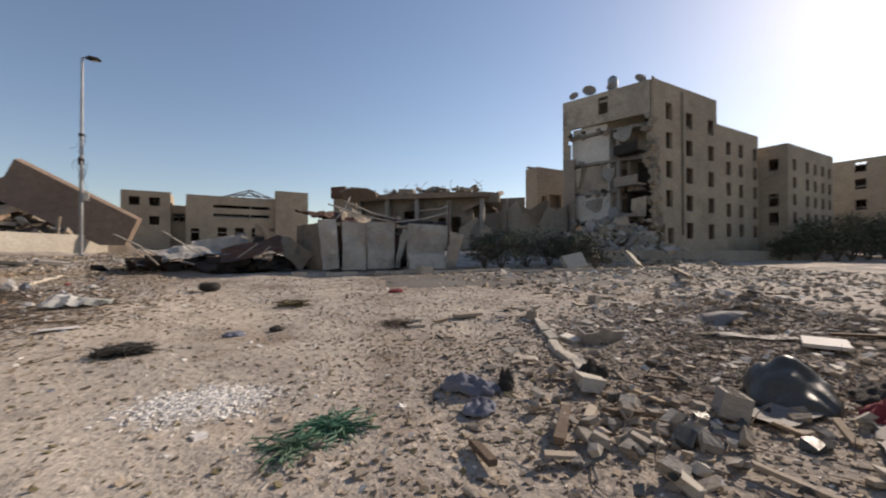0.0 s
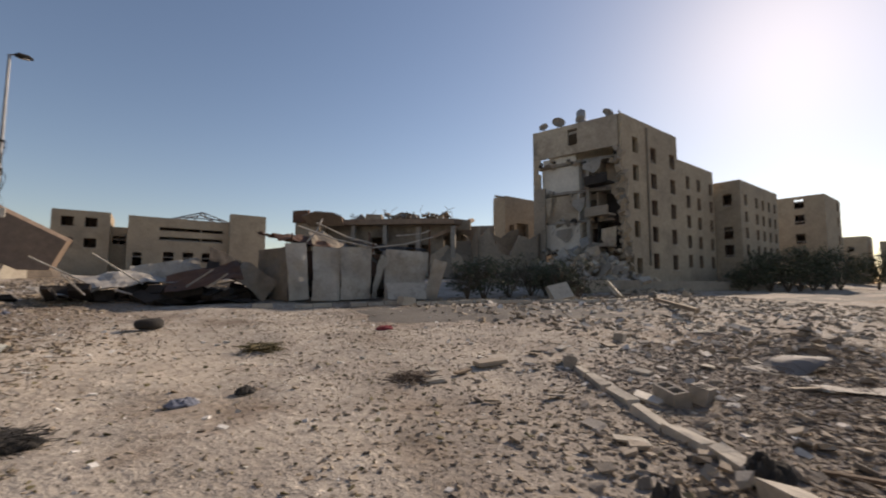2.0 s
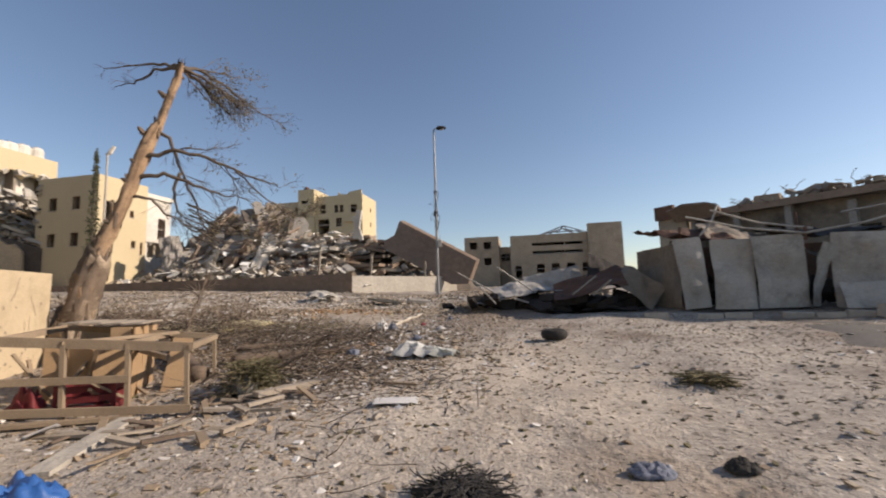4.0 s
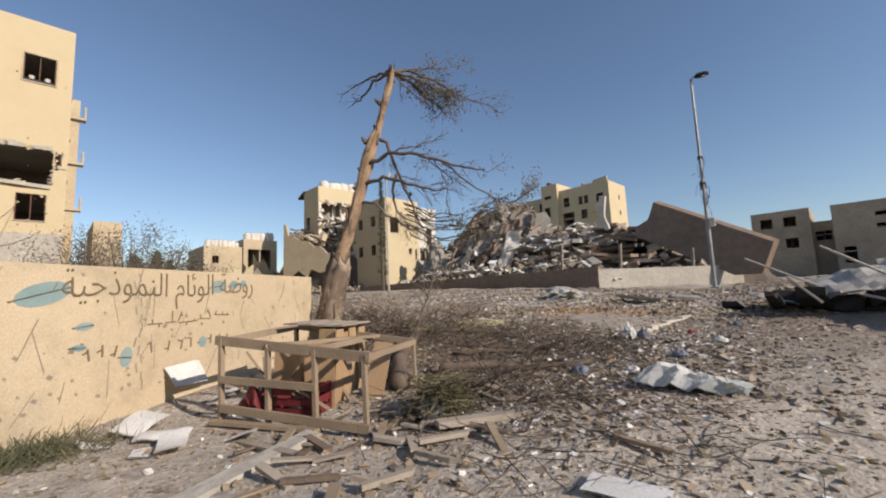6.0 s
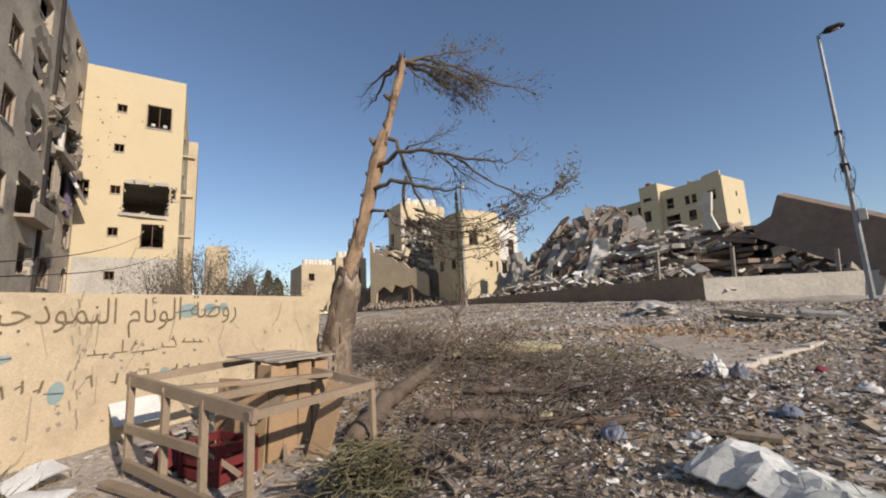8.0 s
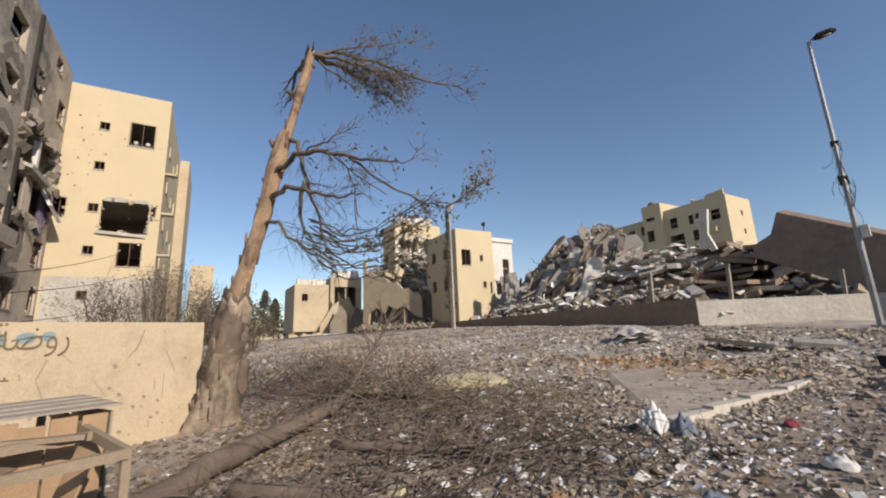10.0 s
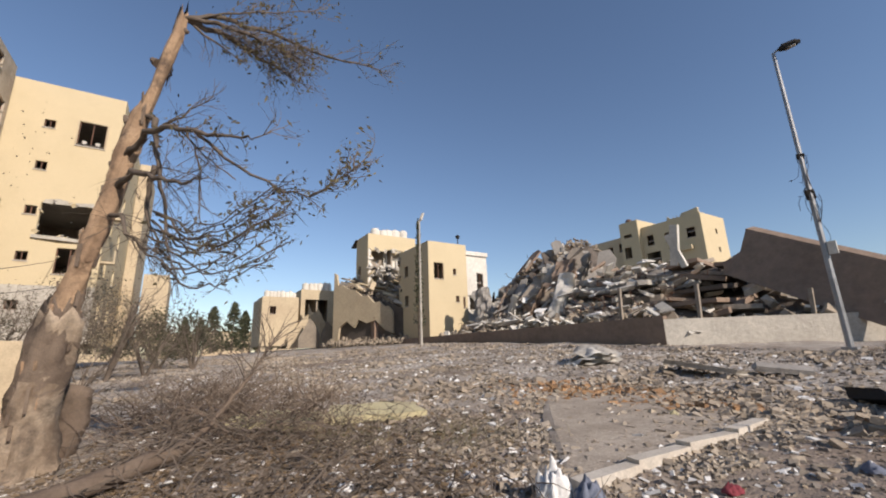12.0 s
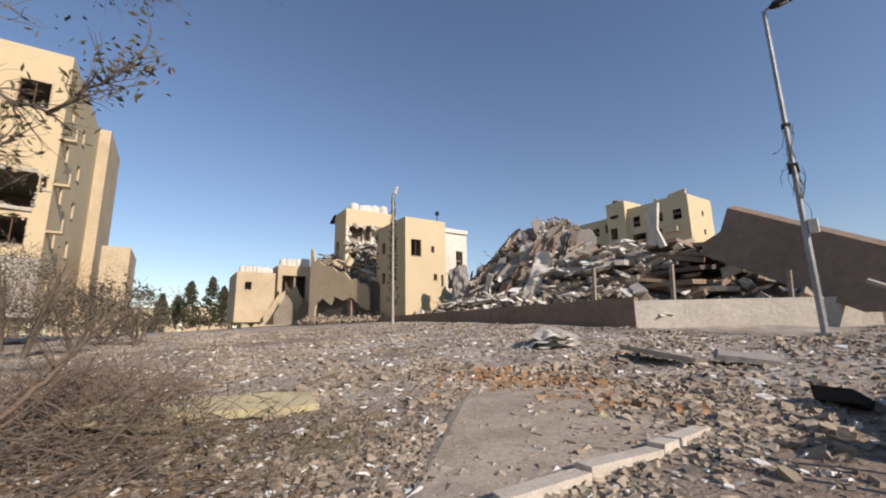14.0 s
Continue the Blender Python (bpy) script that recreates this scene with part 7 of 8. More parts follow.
# heap of broken building blocks by the sack
def block_heap(x0, y0, n, sx, sy, seed, lo, hi, label):
    rnd = random.Random(seed)
    ob = thing("block_heap", (x0, y0, height(x0, y0)), 0, label, "rubble heap")
    for _ in range(n):
        x, y = rnd.gauss(0, sx), rnd.gauss(0, sy)
        s = rnd.uniform(lo, hi)
        c = part("broken_block", Geo().chunk((0, 0, 0), (s, s * rnd.uniform(0.5, 0.85), s * rnd.uniform(0.25, 0.55)), (0, 0, 0), rnd, 0.32), rnd.choice((M_CONC, M_CONC, M_CONC_L, M_GREYR, M_BAG)), ob)
        c.matrix_basis = pose(x, y, height(x0 + x, y0 + y) - height(x0, y0) + s * 0.16 + rnd.uniform(0, 0.06), rnd.uniform(-30, 30), rnd.uniform(-30, 30), rnd.uniform(0, 360))


block_heap(2.85, 1.75, 64, 0.42, 0.32, 5, 0.07, 0.21, "broken grey and tan building blocks heaped by the sack")
block_heap(3.9, 0.8, 26, 0.5, 0.3, 6, 0.06, 0.2, "small broken blocks beside the crimson blanket")
block_heap(3.2, 2.9, 18, 0.35, 0.35, 8, 0.06, 0.18, "small broken blocks at the end of the kerb beam")
sheet("plastic_sheet", 4.1, 1.15, 0.6, 0.35, -10, M_GREYW2, "dusty grey plastic sheet beside the sack", "plastic sheet", 71, 0.12, 0.03)
sheet("plastic_sheet", 4.3, 0.35, 0.7, 0.4, 20, M_GREYW2, "dusty grey plastic sheet beside the blanket", "plastic sheet", 72, 0.14, 0.03)
sheet("plastic_sheet", 3.55, 1.45, 0.5, 0.3, 60, M_GREYW2, "crumpled dark plastic scrap among broken blocks", "plastic sheet", 73, 0.14, 0.03)
M_PANEL = material("dirty_pale_green_paint", (0.56, 0.56, 0.50), (0.42, 0.43, 0.37), 2, 0.7, 0.2, 20, 0.6, third=(0.20, 0.16, 0.12), third_at=0.6)
def car_panel(x, y, rz):
    ob = thing("wrecked_bodywork", (x, y, height(x, y)), rz, "dented dirty white and pale green car bodywork on the ground", "car bodywork")
    w, d, n, k = 1.12, 0.68, 22, 12

    def grid(lo, hi):
        g = Geo()
        i0, i1 = int(lo * n), int(hi * n)
        for side in (0, 0.012):
            v = []
            for j in range(k + 1):
                for i in range(i0, i1 + 1):
                    u, q = i / n, j / k
                    edge = 0.1 * noise.noise((u * 4, q * 4, 2.0))
                    px = (u - 0.5) * w + edge * 0.6
                    py = (q - 0.5) * d * (1 - 0.45 * u) + edge
                    z = 0.05 + 0.25 * math.sin(min(1.0, q * 1.15) * math.pi) ** 0.7 * (1 - 0.75 * u) * min(1.0, 0.35 + u * 4) + 0.05 * noise.noise((u * 7, q * 5, 6.0)) + 0.04 * noise.noise((u * 15, q * 11, 3.0))
                    v.append((px, py, max(0.012, z) - side))
            c = i1 - i0 + 1
            f = [(j * c + i, j * c + i + 1, (j + 1) * c + i + 1, (j + 1) * c + i) for j in range(k) for i in range(c - 1)]
            g.add(v, f if side == 0 else [t[::-1] for t in f])
        return g
    part("wing_skin", grid(0, 0.64), M_PANEL_W, ob, "dirty white dented skin")
    part("door_skin", grid(0.64, 1.0), M_PANEL, ob, "pale green dented skin")


M_PANEL_W = material("dirty_white_paint", (0.68, 0.67, 0.62), (0.5, 0.49, 0.44), 2, 0.6, 0.2, 20, 0.5, third=(0.22, 0.18, 0.14), third_at=0.64)
car_panel(-2.3, 11.3, -8)
sheet("white_sheet", -1.95, 8.15, 0.5, 0.32, 8, M_PAPER, "small white board on the ground", "board", 42, 0.03, 0.04)
for x, y, l, w, h, rz in ((4.50, 6.83, 0.55, 0.22, 0.08, -8), (3.83, 6.69, 0.35, 0.09, 0.04, 6), (2.3, 2.2, 0.8, 0.1, 0.07, 38), (3.05, 2.1, 0.6, 0.08, 0.05, -38),
                          (3.9, 0.78, 0.9, 0.1, 0.06, 12), (3.6, 0.6, 0.8, 0.07, 0.05, -30), (5.2, 0.7, 1.0, 0.08, 0.05, 15), (1.55, 2.2, 0.35, 0.08, 0.06, 80),
                          (8.8, 2.0, 1.4, 0.1, 0.05, -30), (9.6, 1.6, 1.2, 0.12, 0.05, 25), (8.2, 1.3, 0.9, 0.1, 0.05, 60), (-3.75, 9.1, 0.9, 0.14, 0.08, 62), (-4.0, 8.9, 0.6, 0.1, 0.04, 40), (-5.0, 7.4, 1.1, 0.09, 0.04, 10),
                          (-5.6, 7.6, 1.3, 0.1, 0.05, 35), (-3.4, 7.7, 0.4, 0.06, 0.05, 80), (-3.9, 7.3, 0.5, 0.05, 0.04, 60), (-3.0, 12.2, 0.6, 0.08, 0.05, 20), (-2.2, 9.3, 0.5, 0.06, 0.04, -10)):
    near = 1 < x < 6 and y < 3
    plank("plank", x, y, l * (0.75 if near else 1), w * (0.75 if near else 1), h * 0.8, rz, rk.choice((M_GREYW, M_BARKG, M_BARKG) if near else (M_WOOD, M_GREYW, M_GREYW, M_BARKG)), "weathered timber plank lying in the rubble", rk.uniform(-4, 4), 0.02)
plank("pole", 18.8, 10.6, 10.0, 0.14, 0.14, 33.4, M_WOOD, "long fallen timber pole beside the street", 0, 0.15, "pole", "fallen poles")
plank("kerb_edge", -4.68, 7.2, 1.55, 0.2, 0.09, 116.5, M_CONC_L, "pale pinkish concrete edging by the wall", 0, -0.05, "kerb", "edging")
for x, y, w, d, s in ((-6.1, 6.35, 0.5, 0.34, 51), (-6.3, 6.85, 0.44, 0.36, 52), (-5.6, 7.0, 0.4, 0.25, 53), (-5.75, 6.75, 0.3, 0.2, 58), (-6.45, 6.6, 0.34, 0.22, 59), (-5.3, 7.25, 0.28, 0.2, 60), (-6.0, 7.15, 0.3, 0.24, 62), (-6.5, 7.25, 0.45, 0.4, 54), (-5.9, 6.6, 0.5, 0.3, 55), (-7.0, 7.5, 0.7, 0.5, 56), (-6.7, 7.9, 0.6, 0.4, 57)):
    sheet("white_board", x, y, w, d, s * 37 % 180, M_PAPER, "torn white plasterboard sheet by the wall", "board", s, 0.2, 0.05, (s * 13) % 20 - 10, (s * 7) % 20 - 10, "torn boards")
sheet("white_board", -7.4, 7.45, 0.55, 0.32, 118, M_PAPER, "white board leaning on the painted wall", "board", 61, 0.26, 0.16, 55, 0, "torn boards")


rw = random.Random(70)
for k in range(46):
    x, y = rw.choice(((rw.gauss(-5.2, 0.7), rw.gauss(7.9, 0.6)), (rw.gauss(-4.0, 0.5), rw.gauss(9.3, 0.7)), (rw.gauss(-4.0, 0.5), rw.gauss(7.9, 0.6)), (rw.gauss(3.6, 1.2), rw.gauss(1.8, 0.7))))
    plank("wood_scrap", x, y, rw.uniform(0.15, 0.55), rw.uniform(0.03, 0.09), rw.uniform(0.015, 0.04), rw.uniform(0, 180), rw.choice((M_WOOD, M_GREYW, M_GREYW, M_BARKG)), "splintered wood scrap in the rubble", rw.uniform(-14, 14), 0.03, "wood scrap", "wood scraps")


def crate(x, y, rz):
    ob = thing("crate", (x, y, height(x, y)), rz, "faded red plastic crate inside the timber frame", "crate")
    for z in (0.02, 0.14, 0.26):
        for a in ((-0.3, -0.2, 0.3, -0.18), (-0.3, 0.18, 0.3, 0.2), (-0.3, -0.18, -0.28, 0.18), (0.28, -0.18, 0.3, 0.18)):
            part("side_slat", Geo().box(a[0], a[1], z, a[2], a[3], z + 0.08), M_RED, ob)
    part("bottom", Geo().box(-0.28, -0.18, 0.0, 0.28, 0.18, 0.02), M_RED, ob)
    for a, b in ((-0.31, -0.21), (0.27, -0.21), (-0.31, 0.17), (0.27, 0.17)):
        part("corner_post", Geo().box(a, b, 0, a + 0.04, b + 0.04, 0.36), M_RED, ob)


crate(-5.85, 8.15, -150)
drape("bag", -6.3, 7.75, 0.4, 0.35, 0.3, 0, M_RED, "crumpled red plastic bag by the crate", "bag", 33.0, 3.0)
drape("bag", -4.35, 8.95, 0.45, 0.35, 0.32, 0, M_BAG, "dark grey plastic bucket bag beside the frame", "bag", 23.0, 2.0)
drape("bag", -3.9, 6.15, 0.55, 0.35, 0.22, 30, M_BLUE, "bright blue plastic bag on the ground", "bag", 27.0, 3.0)
drape("bag", -3.7, 5.8, 0.55, 0.4, 0.2, 30, M_BLUECLOTH, "dusty grey-blue bag on the ground", "bag", 28.0, 3.0)
drape("bag", -4.35, 14.6, 0.32, 0.28, 0.3, 30, M_PAPER, "crumpled white plastic bag beside the slab", "bag", 29.0, 3.0)
drape("bag", -4.1, 14.75, 0.28, 0.25, 0.2, 70, M_BLUECLOTH, "crumpled grey plastic bag beside the slab", "bag", 30.0, 3.0)
for i, (x, y, w, mt, lb) in enumerate(((-4.75, 10.3, 0.18, M_PAPER, "white"), (-4.85, 11.55, 0.2, M_FOAM, "pale yellow"), (-3.85, 12.5, 0.2, M_ORANGE, "orange"), (-3.85, 11.5, 0.35, M_BLUECLOTH, "pale blue"),
                                       (-4.4, 12.6, 0.2, M_PAPER, "white"), (-3.3, 12.0, 0.22, M_PAPER, "white"), (-5.4, 12.0, 0.16, M_PAPER, "white"), (-3.0, 13.2, 0.3, M_BLUECLOTH, "pale blue"), (-4.9, 13.2, 0.2, M_PAPER, "white"), (-2.7, 14.5, 0.25, M_PAPER, "white"),
                                       (-5.9, 13.3, 0.2, M_PAPER, "white"), (-3.5, 15.8, 0.2, M_REDCLOTH, "faded red"), (-2.9, 17.0, 0.22, M_BLUECLOTH, "pale blue"), (-5.3, 18.2, 0.22, M_FOAM, "yellow"))):
    drape("litter", x, y, w, w * 0.75, w * 0.4, i * 40, mt, "crumpled " + lb + " plastic litter in the brush", "litter", 40.0 + i, 3.0, 12, "plastic litter")
# foam mattresses
for x, y, l, w, rz, ry in ((-9.1, 13.35, 1.5, 0.9, 50, 8), (-8.9, 14.9, 1.7, 0.9, 80, 12), (-9.8, 12.9, 0.8, 0.6, 20, -6)):
    q = [(-l / 2, -w / 2), (-l * 0.1, -w * 0.42), (l * 0.2, -w * 0.5), (l / 2, -w * 0.4), (l * 0.44, 0.05), (l / 2, w * 0.3), (l * 0.1, w * 0.5), (-l * 0.2, w * 0.4), (-l * 0.45, w * 0.44), (-l * 0.5, 0)]
    ob = single("foam_mat", Geo().ragged_plate(pose(0, 0, 0.12), q, 0.12), M_FOAM, (0, 0, 0), 0, "torn yellow foam mat in the rubble", "foam mat", "foam mats")
    ob.matrix_basis = pose(x, y, height(x, y) + 0.05, 0, 0, 0) @ pose(0, 0, 0, 0, ry * 0.6, 0) @ pose(0, 0, 0, 0, 0, rz)
# concrete slab of a path with a raised edge
M_PAD = material("dusty_pad_concrete", (0.47, 0.395, 0.31), (0.34, 0.28, 0.215), 2.2, 0.95, 0.8, 14, 0.55, third=(0.25, 0.185, 0.13), third_at=0.54)
M_EDGE = material("pale_edge_concrete", (0.62, 0.56, 0.47), (0.5, 0.44, 0.36), 2.0, 0.95, 0.5, 16, 0.35)
speckle(M_PAD, 22.0, 0.45, 0.45)
speckle(M_PAD, 60.0, 0.5, 0.4)
pad = thing("concrete_pad", (-5.6, 16.6, 0.62), 0, "dusty grey concrete pad with a raised pale edge", "concrete pad")
o = Vector((-5.6, 16.6))
cor = [(-4.25, 14.75), (-6.75, 16.9), (-8.0, 18.3), (-6.1, 19.9), (-4.2, 18.45), (-4.15, 17.5), (-4.28, 16.0)]
n = len(cor)
pv = [(x - o.x, y - o.y, lift(x, y) + 0.026 - 0.62) for x, y in cor] + [(x - o.x, y - o.y, lift(x, y) - 0.2 - 0.62) for x, y in cor]
part("slab", Geo().add(pv, [tuple(range(n))[::-1], tuple(range(n, 2 * n))] + [(i, (i + 1) % n, (i + 1) % n + n, i + n) for i in range(n)]), M_PAD, pad)
ed = [(-4.3, 14.85), (-4.32, 15.7), (-4.3, 16.6), (-4.2, 17.5), (-4.25, 18.4)]
for i in range(len(ed) - 1):
    a, b = Vector(ed[i]), Vector(ed[i + 1])
    c, l = (a + b) / 2, (b - a).length
    s = part("edge_stone", Geo().chunk((0, 0, -0.02), (l + 0.12, 0.17, 0.16), (0, 0, 0), random.Random(300 + i), 0.06), M_EDGE, pad)
    s.matrix_basis = pose(c.x - o.x, c.y - o.y, lift(c.x, c.y) - 0.62 + 0.03, 0, 0, math.degrees(math.atan2(b.y - a.y, b.x - a.x)))
# larger broken slabs
rb = random.Random(55)
for x, y, w, d, h_, rx, ry, rz, mt in ((-7.0, 23.0, 2.2, 0.9, 0.12, -9, 6, -12, M_CONC_L),
                                      (-5.6, 23.4, 1.2, 0.6, 0.12, 9, 7, 30, M_CONC), (-11.4, 24.2, 1.2, 0.8, 0.3, 14, 10, 60, M_CONC_L), (23.5, 16.2, 1.8, 1.3, 0.25, 50, 10, 20, M_CONC_L), (17.2, 15.4, 1.5, 1.0, 0.25, 60, -8, -10, M_CONC_L),
                                      (29, 20, 2.2, 1.6, 0.3, 40, 15, 40, M_CONC), (26.5, 23, 3.0, 2.6, 0.3, 55, 10, -20, M_GREYR), (31, 22.6, 3.2, 2.2, 0.3, 34, 20, 10, M_CONC), (8.2, 15.6, 0.8, 0.4, 0.35, 4, 5, 10, M_CONC_L)):
    ob = single("broken_slab", Geo().chunk((0, 0, 0), (w, d, h_), (0, 0, 0), rb, 0.14), mt, (0, 0, 0), 0, "broken concrete slab lying in the rubble", "concrete slab", "broken slabs")
    ob.matrix_basis = pose(x, y, height(x, y) + 0.12 + abs(math.sin(radians(rx))) * d * 0.42, rx, ry, rz)
for x, y, w, d, rx, ry, rz, sd in ((-10.3, 22.3, 1.3, 1.0, 24, 8, 20, 81), (-9.3, 22.5, 1.0, 0.9, -20, 14, -30, 82), (-8.5, 22.6, 1.5, 1.1, -30, 18, 25, 83), (-9.8, 22.9, 1.6, 0.8, 12, -10, 70, 84)):
    rc = random.Random(sd)
    g = crumpled(pose(-w / 2, d / 2, 0, -90, 0, 0), w, d, 9, 8, 0.38, rc, 0.16)
    ob = single("broken_slab", g, M_CONC_L if sd % 2 else M_WHITE, (0, 0, 0), 0, "pale crumbled concrete lump lying in the rubble", "concrete slab", "broken slabs")
    ob.matrix_basis = pose(x, y, height(x, y) + 0.16, rx * 0.7, ry, rz)
# fallen trunks and upright dead branch
def trunk(name, pts, r0, r1, label, seed):
    rnd = random.Random(seed)
    n = 14
    P = [Vector((x, y, height(x, y) + u)) for x, y, u in pts]
    fine = []
    for i in range(len(P) - 1):
        for q in range(6):
            fine.append(P[i].lerp(P[i + 1], q / 6) + Vector((rnd.gauss(0, 0.012), rnd.gauss(0, 0.012), rnd.gauss(0, 0.012))))
    fine.append(P[-1])
    k = len(fine)
    o = fine[0].copy()
    ob = thing(name, o, 0, label, "fallen branch", "fallen branches")
    part("stem", Geo().tube([p - o for p in fine], [r0 + (r1 - r0) * i / k for i in range(k)], 9), M_BARKG, ob, smooth=True)
    g = Geo()
    for i in range(k // 2, k):
        twig_cloud(g, fine[i] - o, (fine[i] - fine[i - 1]).normalized() + Vector((0, 0, 0.25)), 0.7, rnd, 2, 1, 0.012)
    tagged(part("twig_spray", g, M_TWIG, ob), kind="stuff")


trunk("fallen_branch", ((-5.45, 9.4, 0.1), (-6.5, 10.2, 0.14), (-7.4, 11.1, 0.16), (-8.15, 11.95, 0.22)), 0.135, 0.1, "thick fallen pine limb lying across the brush", 1)
trunk("dead_branch", ((-8.1, 11.8, 0.1), (-8.35, 12.3, 0.5), (-8.5, 12.7, 1.0), (-8.55, 13.0, 1.5)), 0.045, 0.012, "thin dead branch standing up from the brush", 11)
trunk("fallen_branch", ((-5.6, 10.3, 0.1), (-5.0, 10.9, 0.08), (-4.4, 11.4, 0.07), (-3.9, 12.0, 0.1)), 0.09, 0.04, "fallen pine branch in the brush", 2)
trunk("fallen_branch", ((-5.0, 9.9, 0.08), (-4.6, 9.6, 0.05), (-4.2, 9.7, 0.05)), 0.06, 0.03, "short fallen pine branch in the brush", 3)
trunk("fallen_branch", ((-6.4, 11.4, 0.1), (-5.6, 12.2, 0.1), (-4.6, 12.7, 0.12)), 0.06, 0.02, "thin fallen pine branch in the brush", 4)
trunk("fallen_branch", ((-9.9, 10.4, 0.0), (-9.75, 10.55, 0.5), (-9.7, 10.6, 0.95)), 0.22, 0.16, "pale split stump piece beside the pine", 5)


# ---- parked car and masonry heap ----
def car(x, y, rz):
    ob = thing("car", (x, y, height(x, y)), rz, "dusty pale parked car far along the street", "car")
    prof = [(-2.1, 0.35), (-2.1, 0.85), (-1.5, 0.95), (-0.9, 1.42), (0.6, 1.45), (1.2, 0.98), (2.05, 0.82), (2.15, 0.4)]
    k = len(prof)
    v = [(a, -0.82 + (0.14 if b > 1.2 else 0), b) for a, b in prof] + [(a, 0.82 - (0.14 if b > 1.2 else 0), b) for a, b in prof]
    part("body", Geo().add(v, [tuple(range(k)), tuple(range(2 * k - 1, k - 1, -1))] + [(i, i + k, (i + 1) % k + k, (i + 1) % k) for i in range(k)]), M_WHITE, ob)
    for s in (-1, 1):
        part("side_window", Geo().box(-0.8, s * 0.74 - 0.02, 1.0, 0.6, s * 0.74 + 0.02, 1.36), M_BLACK, ob)
        for a in (-1.3, 1.35):
            w = part("wheel", Geo().tube([(a, s * 0.84, 0.32), (a, s * 0.62, 0.32)], 0.32, 14), M_BLACK, ob)
            part("rim", Geo().tube([(a, s * 0.86, 0.32), (a, s * 0.84, 0.32)], 0.17, 10), M_METAL, w)
    part("windscreen", Geo().add([(0.66, -0.6, 1.4), (0.66, 0.6, 1.4), (1.14, 0.68, 1.03), (1.14, -0.68, 1.03), (0.62, -0.6, 1.36), (0.62, 0.6, 1.36), (1.1, 0.68, 0.99), (1.1, -0.68, 0.99)], [(0, 1, 2, 3), (7, 6, 5, 4), (0, 4, 5, 1), (2, 6, 7, 3), (1, 5, 6, 2), (3, 7, 4, 0)]), M_BLACK, ob)


car(58.0, 3.6, 8)
rm = random.Random(61)
heap_ob = thing("masonry_heap", (33.0, 25.5, 1.8), 0, "heap of broken masonry against the torn building", "rubble heap")
for k in range(260):
    x, y = rm.gauss(0, 2.2), rm.gauss(0, 2.4)
    z = max(0.0, 4.0 * (1 - math.hypot(x - 1.2, y) / 4.8)) * rm.uniform(0.5, 1.05)
    s = rm.uniform(0.4, 1.6) + (rm.uniform(0.5, 1.4) if k % 7 == 0 else 0)
    c = part("broken_masonry", Geo().chunk((0, 0, 0), (s, s * rm.uniform(0.4, 0.9), s * rm.uniform(0.15, 0.5)), (rm.uniform(-0.9, 0.9), rm.uniform(-0.9, 0.9), rm.uniform(0, 6)), rm, 0.28), rm.choice((M_CONC, M_SOOT, M_GREYR, M_CONC_L)), heap_ob)
    c.location = (x, y, z)
shrub(88, 0.6, 8.6, 7.5, M_LEAF, "large round dusty tree at the street's end", rs, 2600, "tree", 0.24)


# ---- brush, gravel and stones ----
def brush(name, n, spots, label, mat, seed, length=0.5, up=0.25, r=0.008):
    rnd = random.Random(seed)
    g = Geo()
    for _ in range(n):
        cx, cy, sx, sy, hz = rnd.choice(spots)
        x, y = rnd.gauss(cx, sx), rnd.gauss(cy, sy)
        a = rnd.uniform(0, 6.28)
        d = Vector((math.cos(a), math.sin(a), rnd.uniform(-0.1, up * 2)))
        p = [Vector((x, y, height(x, y) + rnd.uniform(0.0, hz)))]
        for _ in range(3):
            d = (d + Vector((rnd.gauss(0, 0.3), rnd.gauss(0, 0.3), rnd.gauss(0, 0.18)))).normalized()
            q = p[-1] + d * length / 3 * rnd.uniform(0.5, 1.5)
            q.z = max(q.z, height(q.x, q.y) + 0.01)
            p.append(q)
        g.tube(p, [r, r * 0.8, r * 0.6, r * 0.25], 3, cap=False)
    single(name, g, mat, (0, 0, 0), 0, label, "brush", kind="stuff")


brush("dry_brush", 1300, [(-6.5, 12.2, 1.0, 0.9, 0.25), (-5.2, 12.4, 0.9, 0.8, 0.12), (-7.6, 12.6, 0.9, 0.7, 0.4), (-4.6, 13.4, 0.7, 0.6, 0.08), (-8.6, 12.0, 0.6, 0.6, 0.5), (-7.2, 14.0, 0.8, 0.8, 0.2), (-5.0, 10.6, 0.6, 0.6, 0.1), (-4.0, 10.0, 0.5, 0.6, 0.05)],
      "tangled dry brown pine brush on the ground", M_TWIG, 3, 0.55)
brush("dry_brush", 1080, [(-8.3, 13.4, 0.5, 0.5, 0.6), (-9.6, 12.6, 0.6, 0.6, 0.5), (-10.8, 11.6, 0.8, 0.6, 0.4), (-11.5, 12.6, 1.0, 0.6, 0.5)], "grey dry brush standing beside the pine", M_BARKG, 5, 0.7, 0.6, 0.007)
brush("green_grass", 900, [(-6.9, 5.2, 0.25, 0.35, 0.02), (-6.5, 5.7, 0.2, 0.25, 0.02)], "low dusty green weeds along the wall", M_LEAF, 16, 0.2, 0.9, 0.006)
brush("dry_grass", 1400, [(-7.0, 5.3, 0.3, 0.4, 0.02), (-6.6, 5.9, 0.3, 0.4, 0.02), (-4.35, 9.15, 0.15, 0.15, 0.1), (-6.9, 15.2, 0.6, 0.6, 0.02), (-7.9, 13.9, 0.6, 0.4, 0.05)], "low dry grass along the wall", M_NEEDLE, 6, 0.22, 0.9, 0.004)
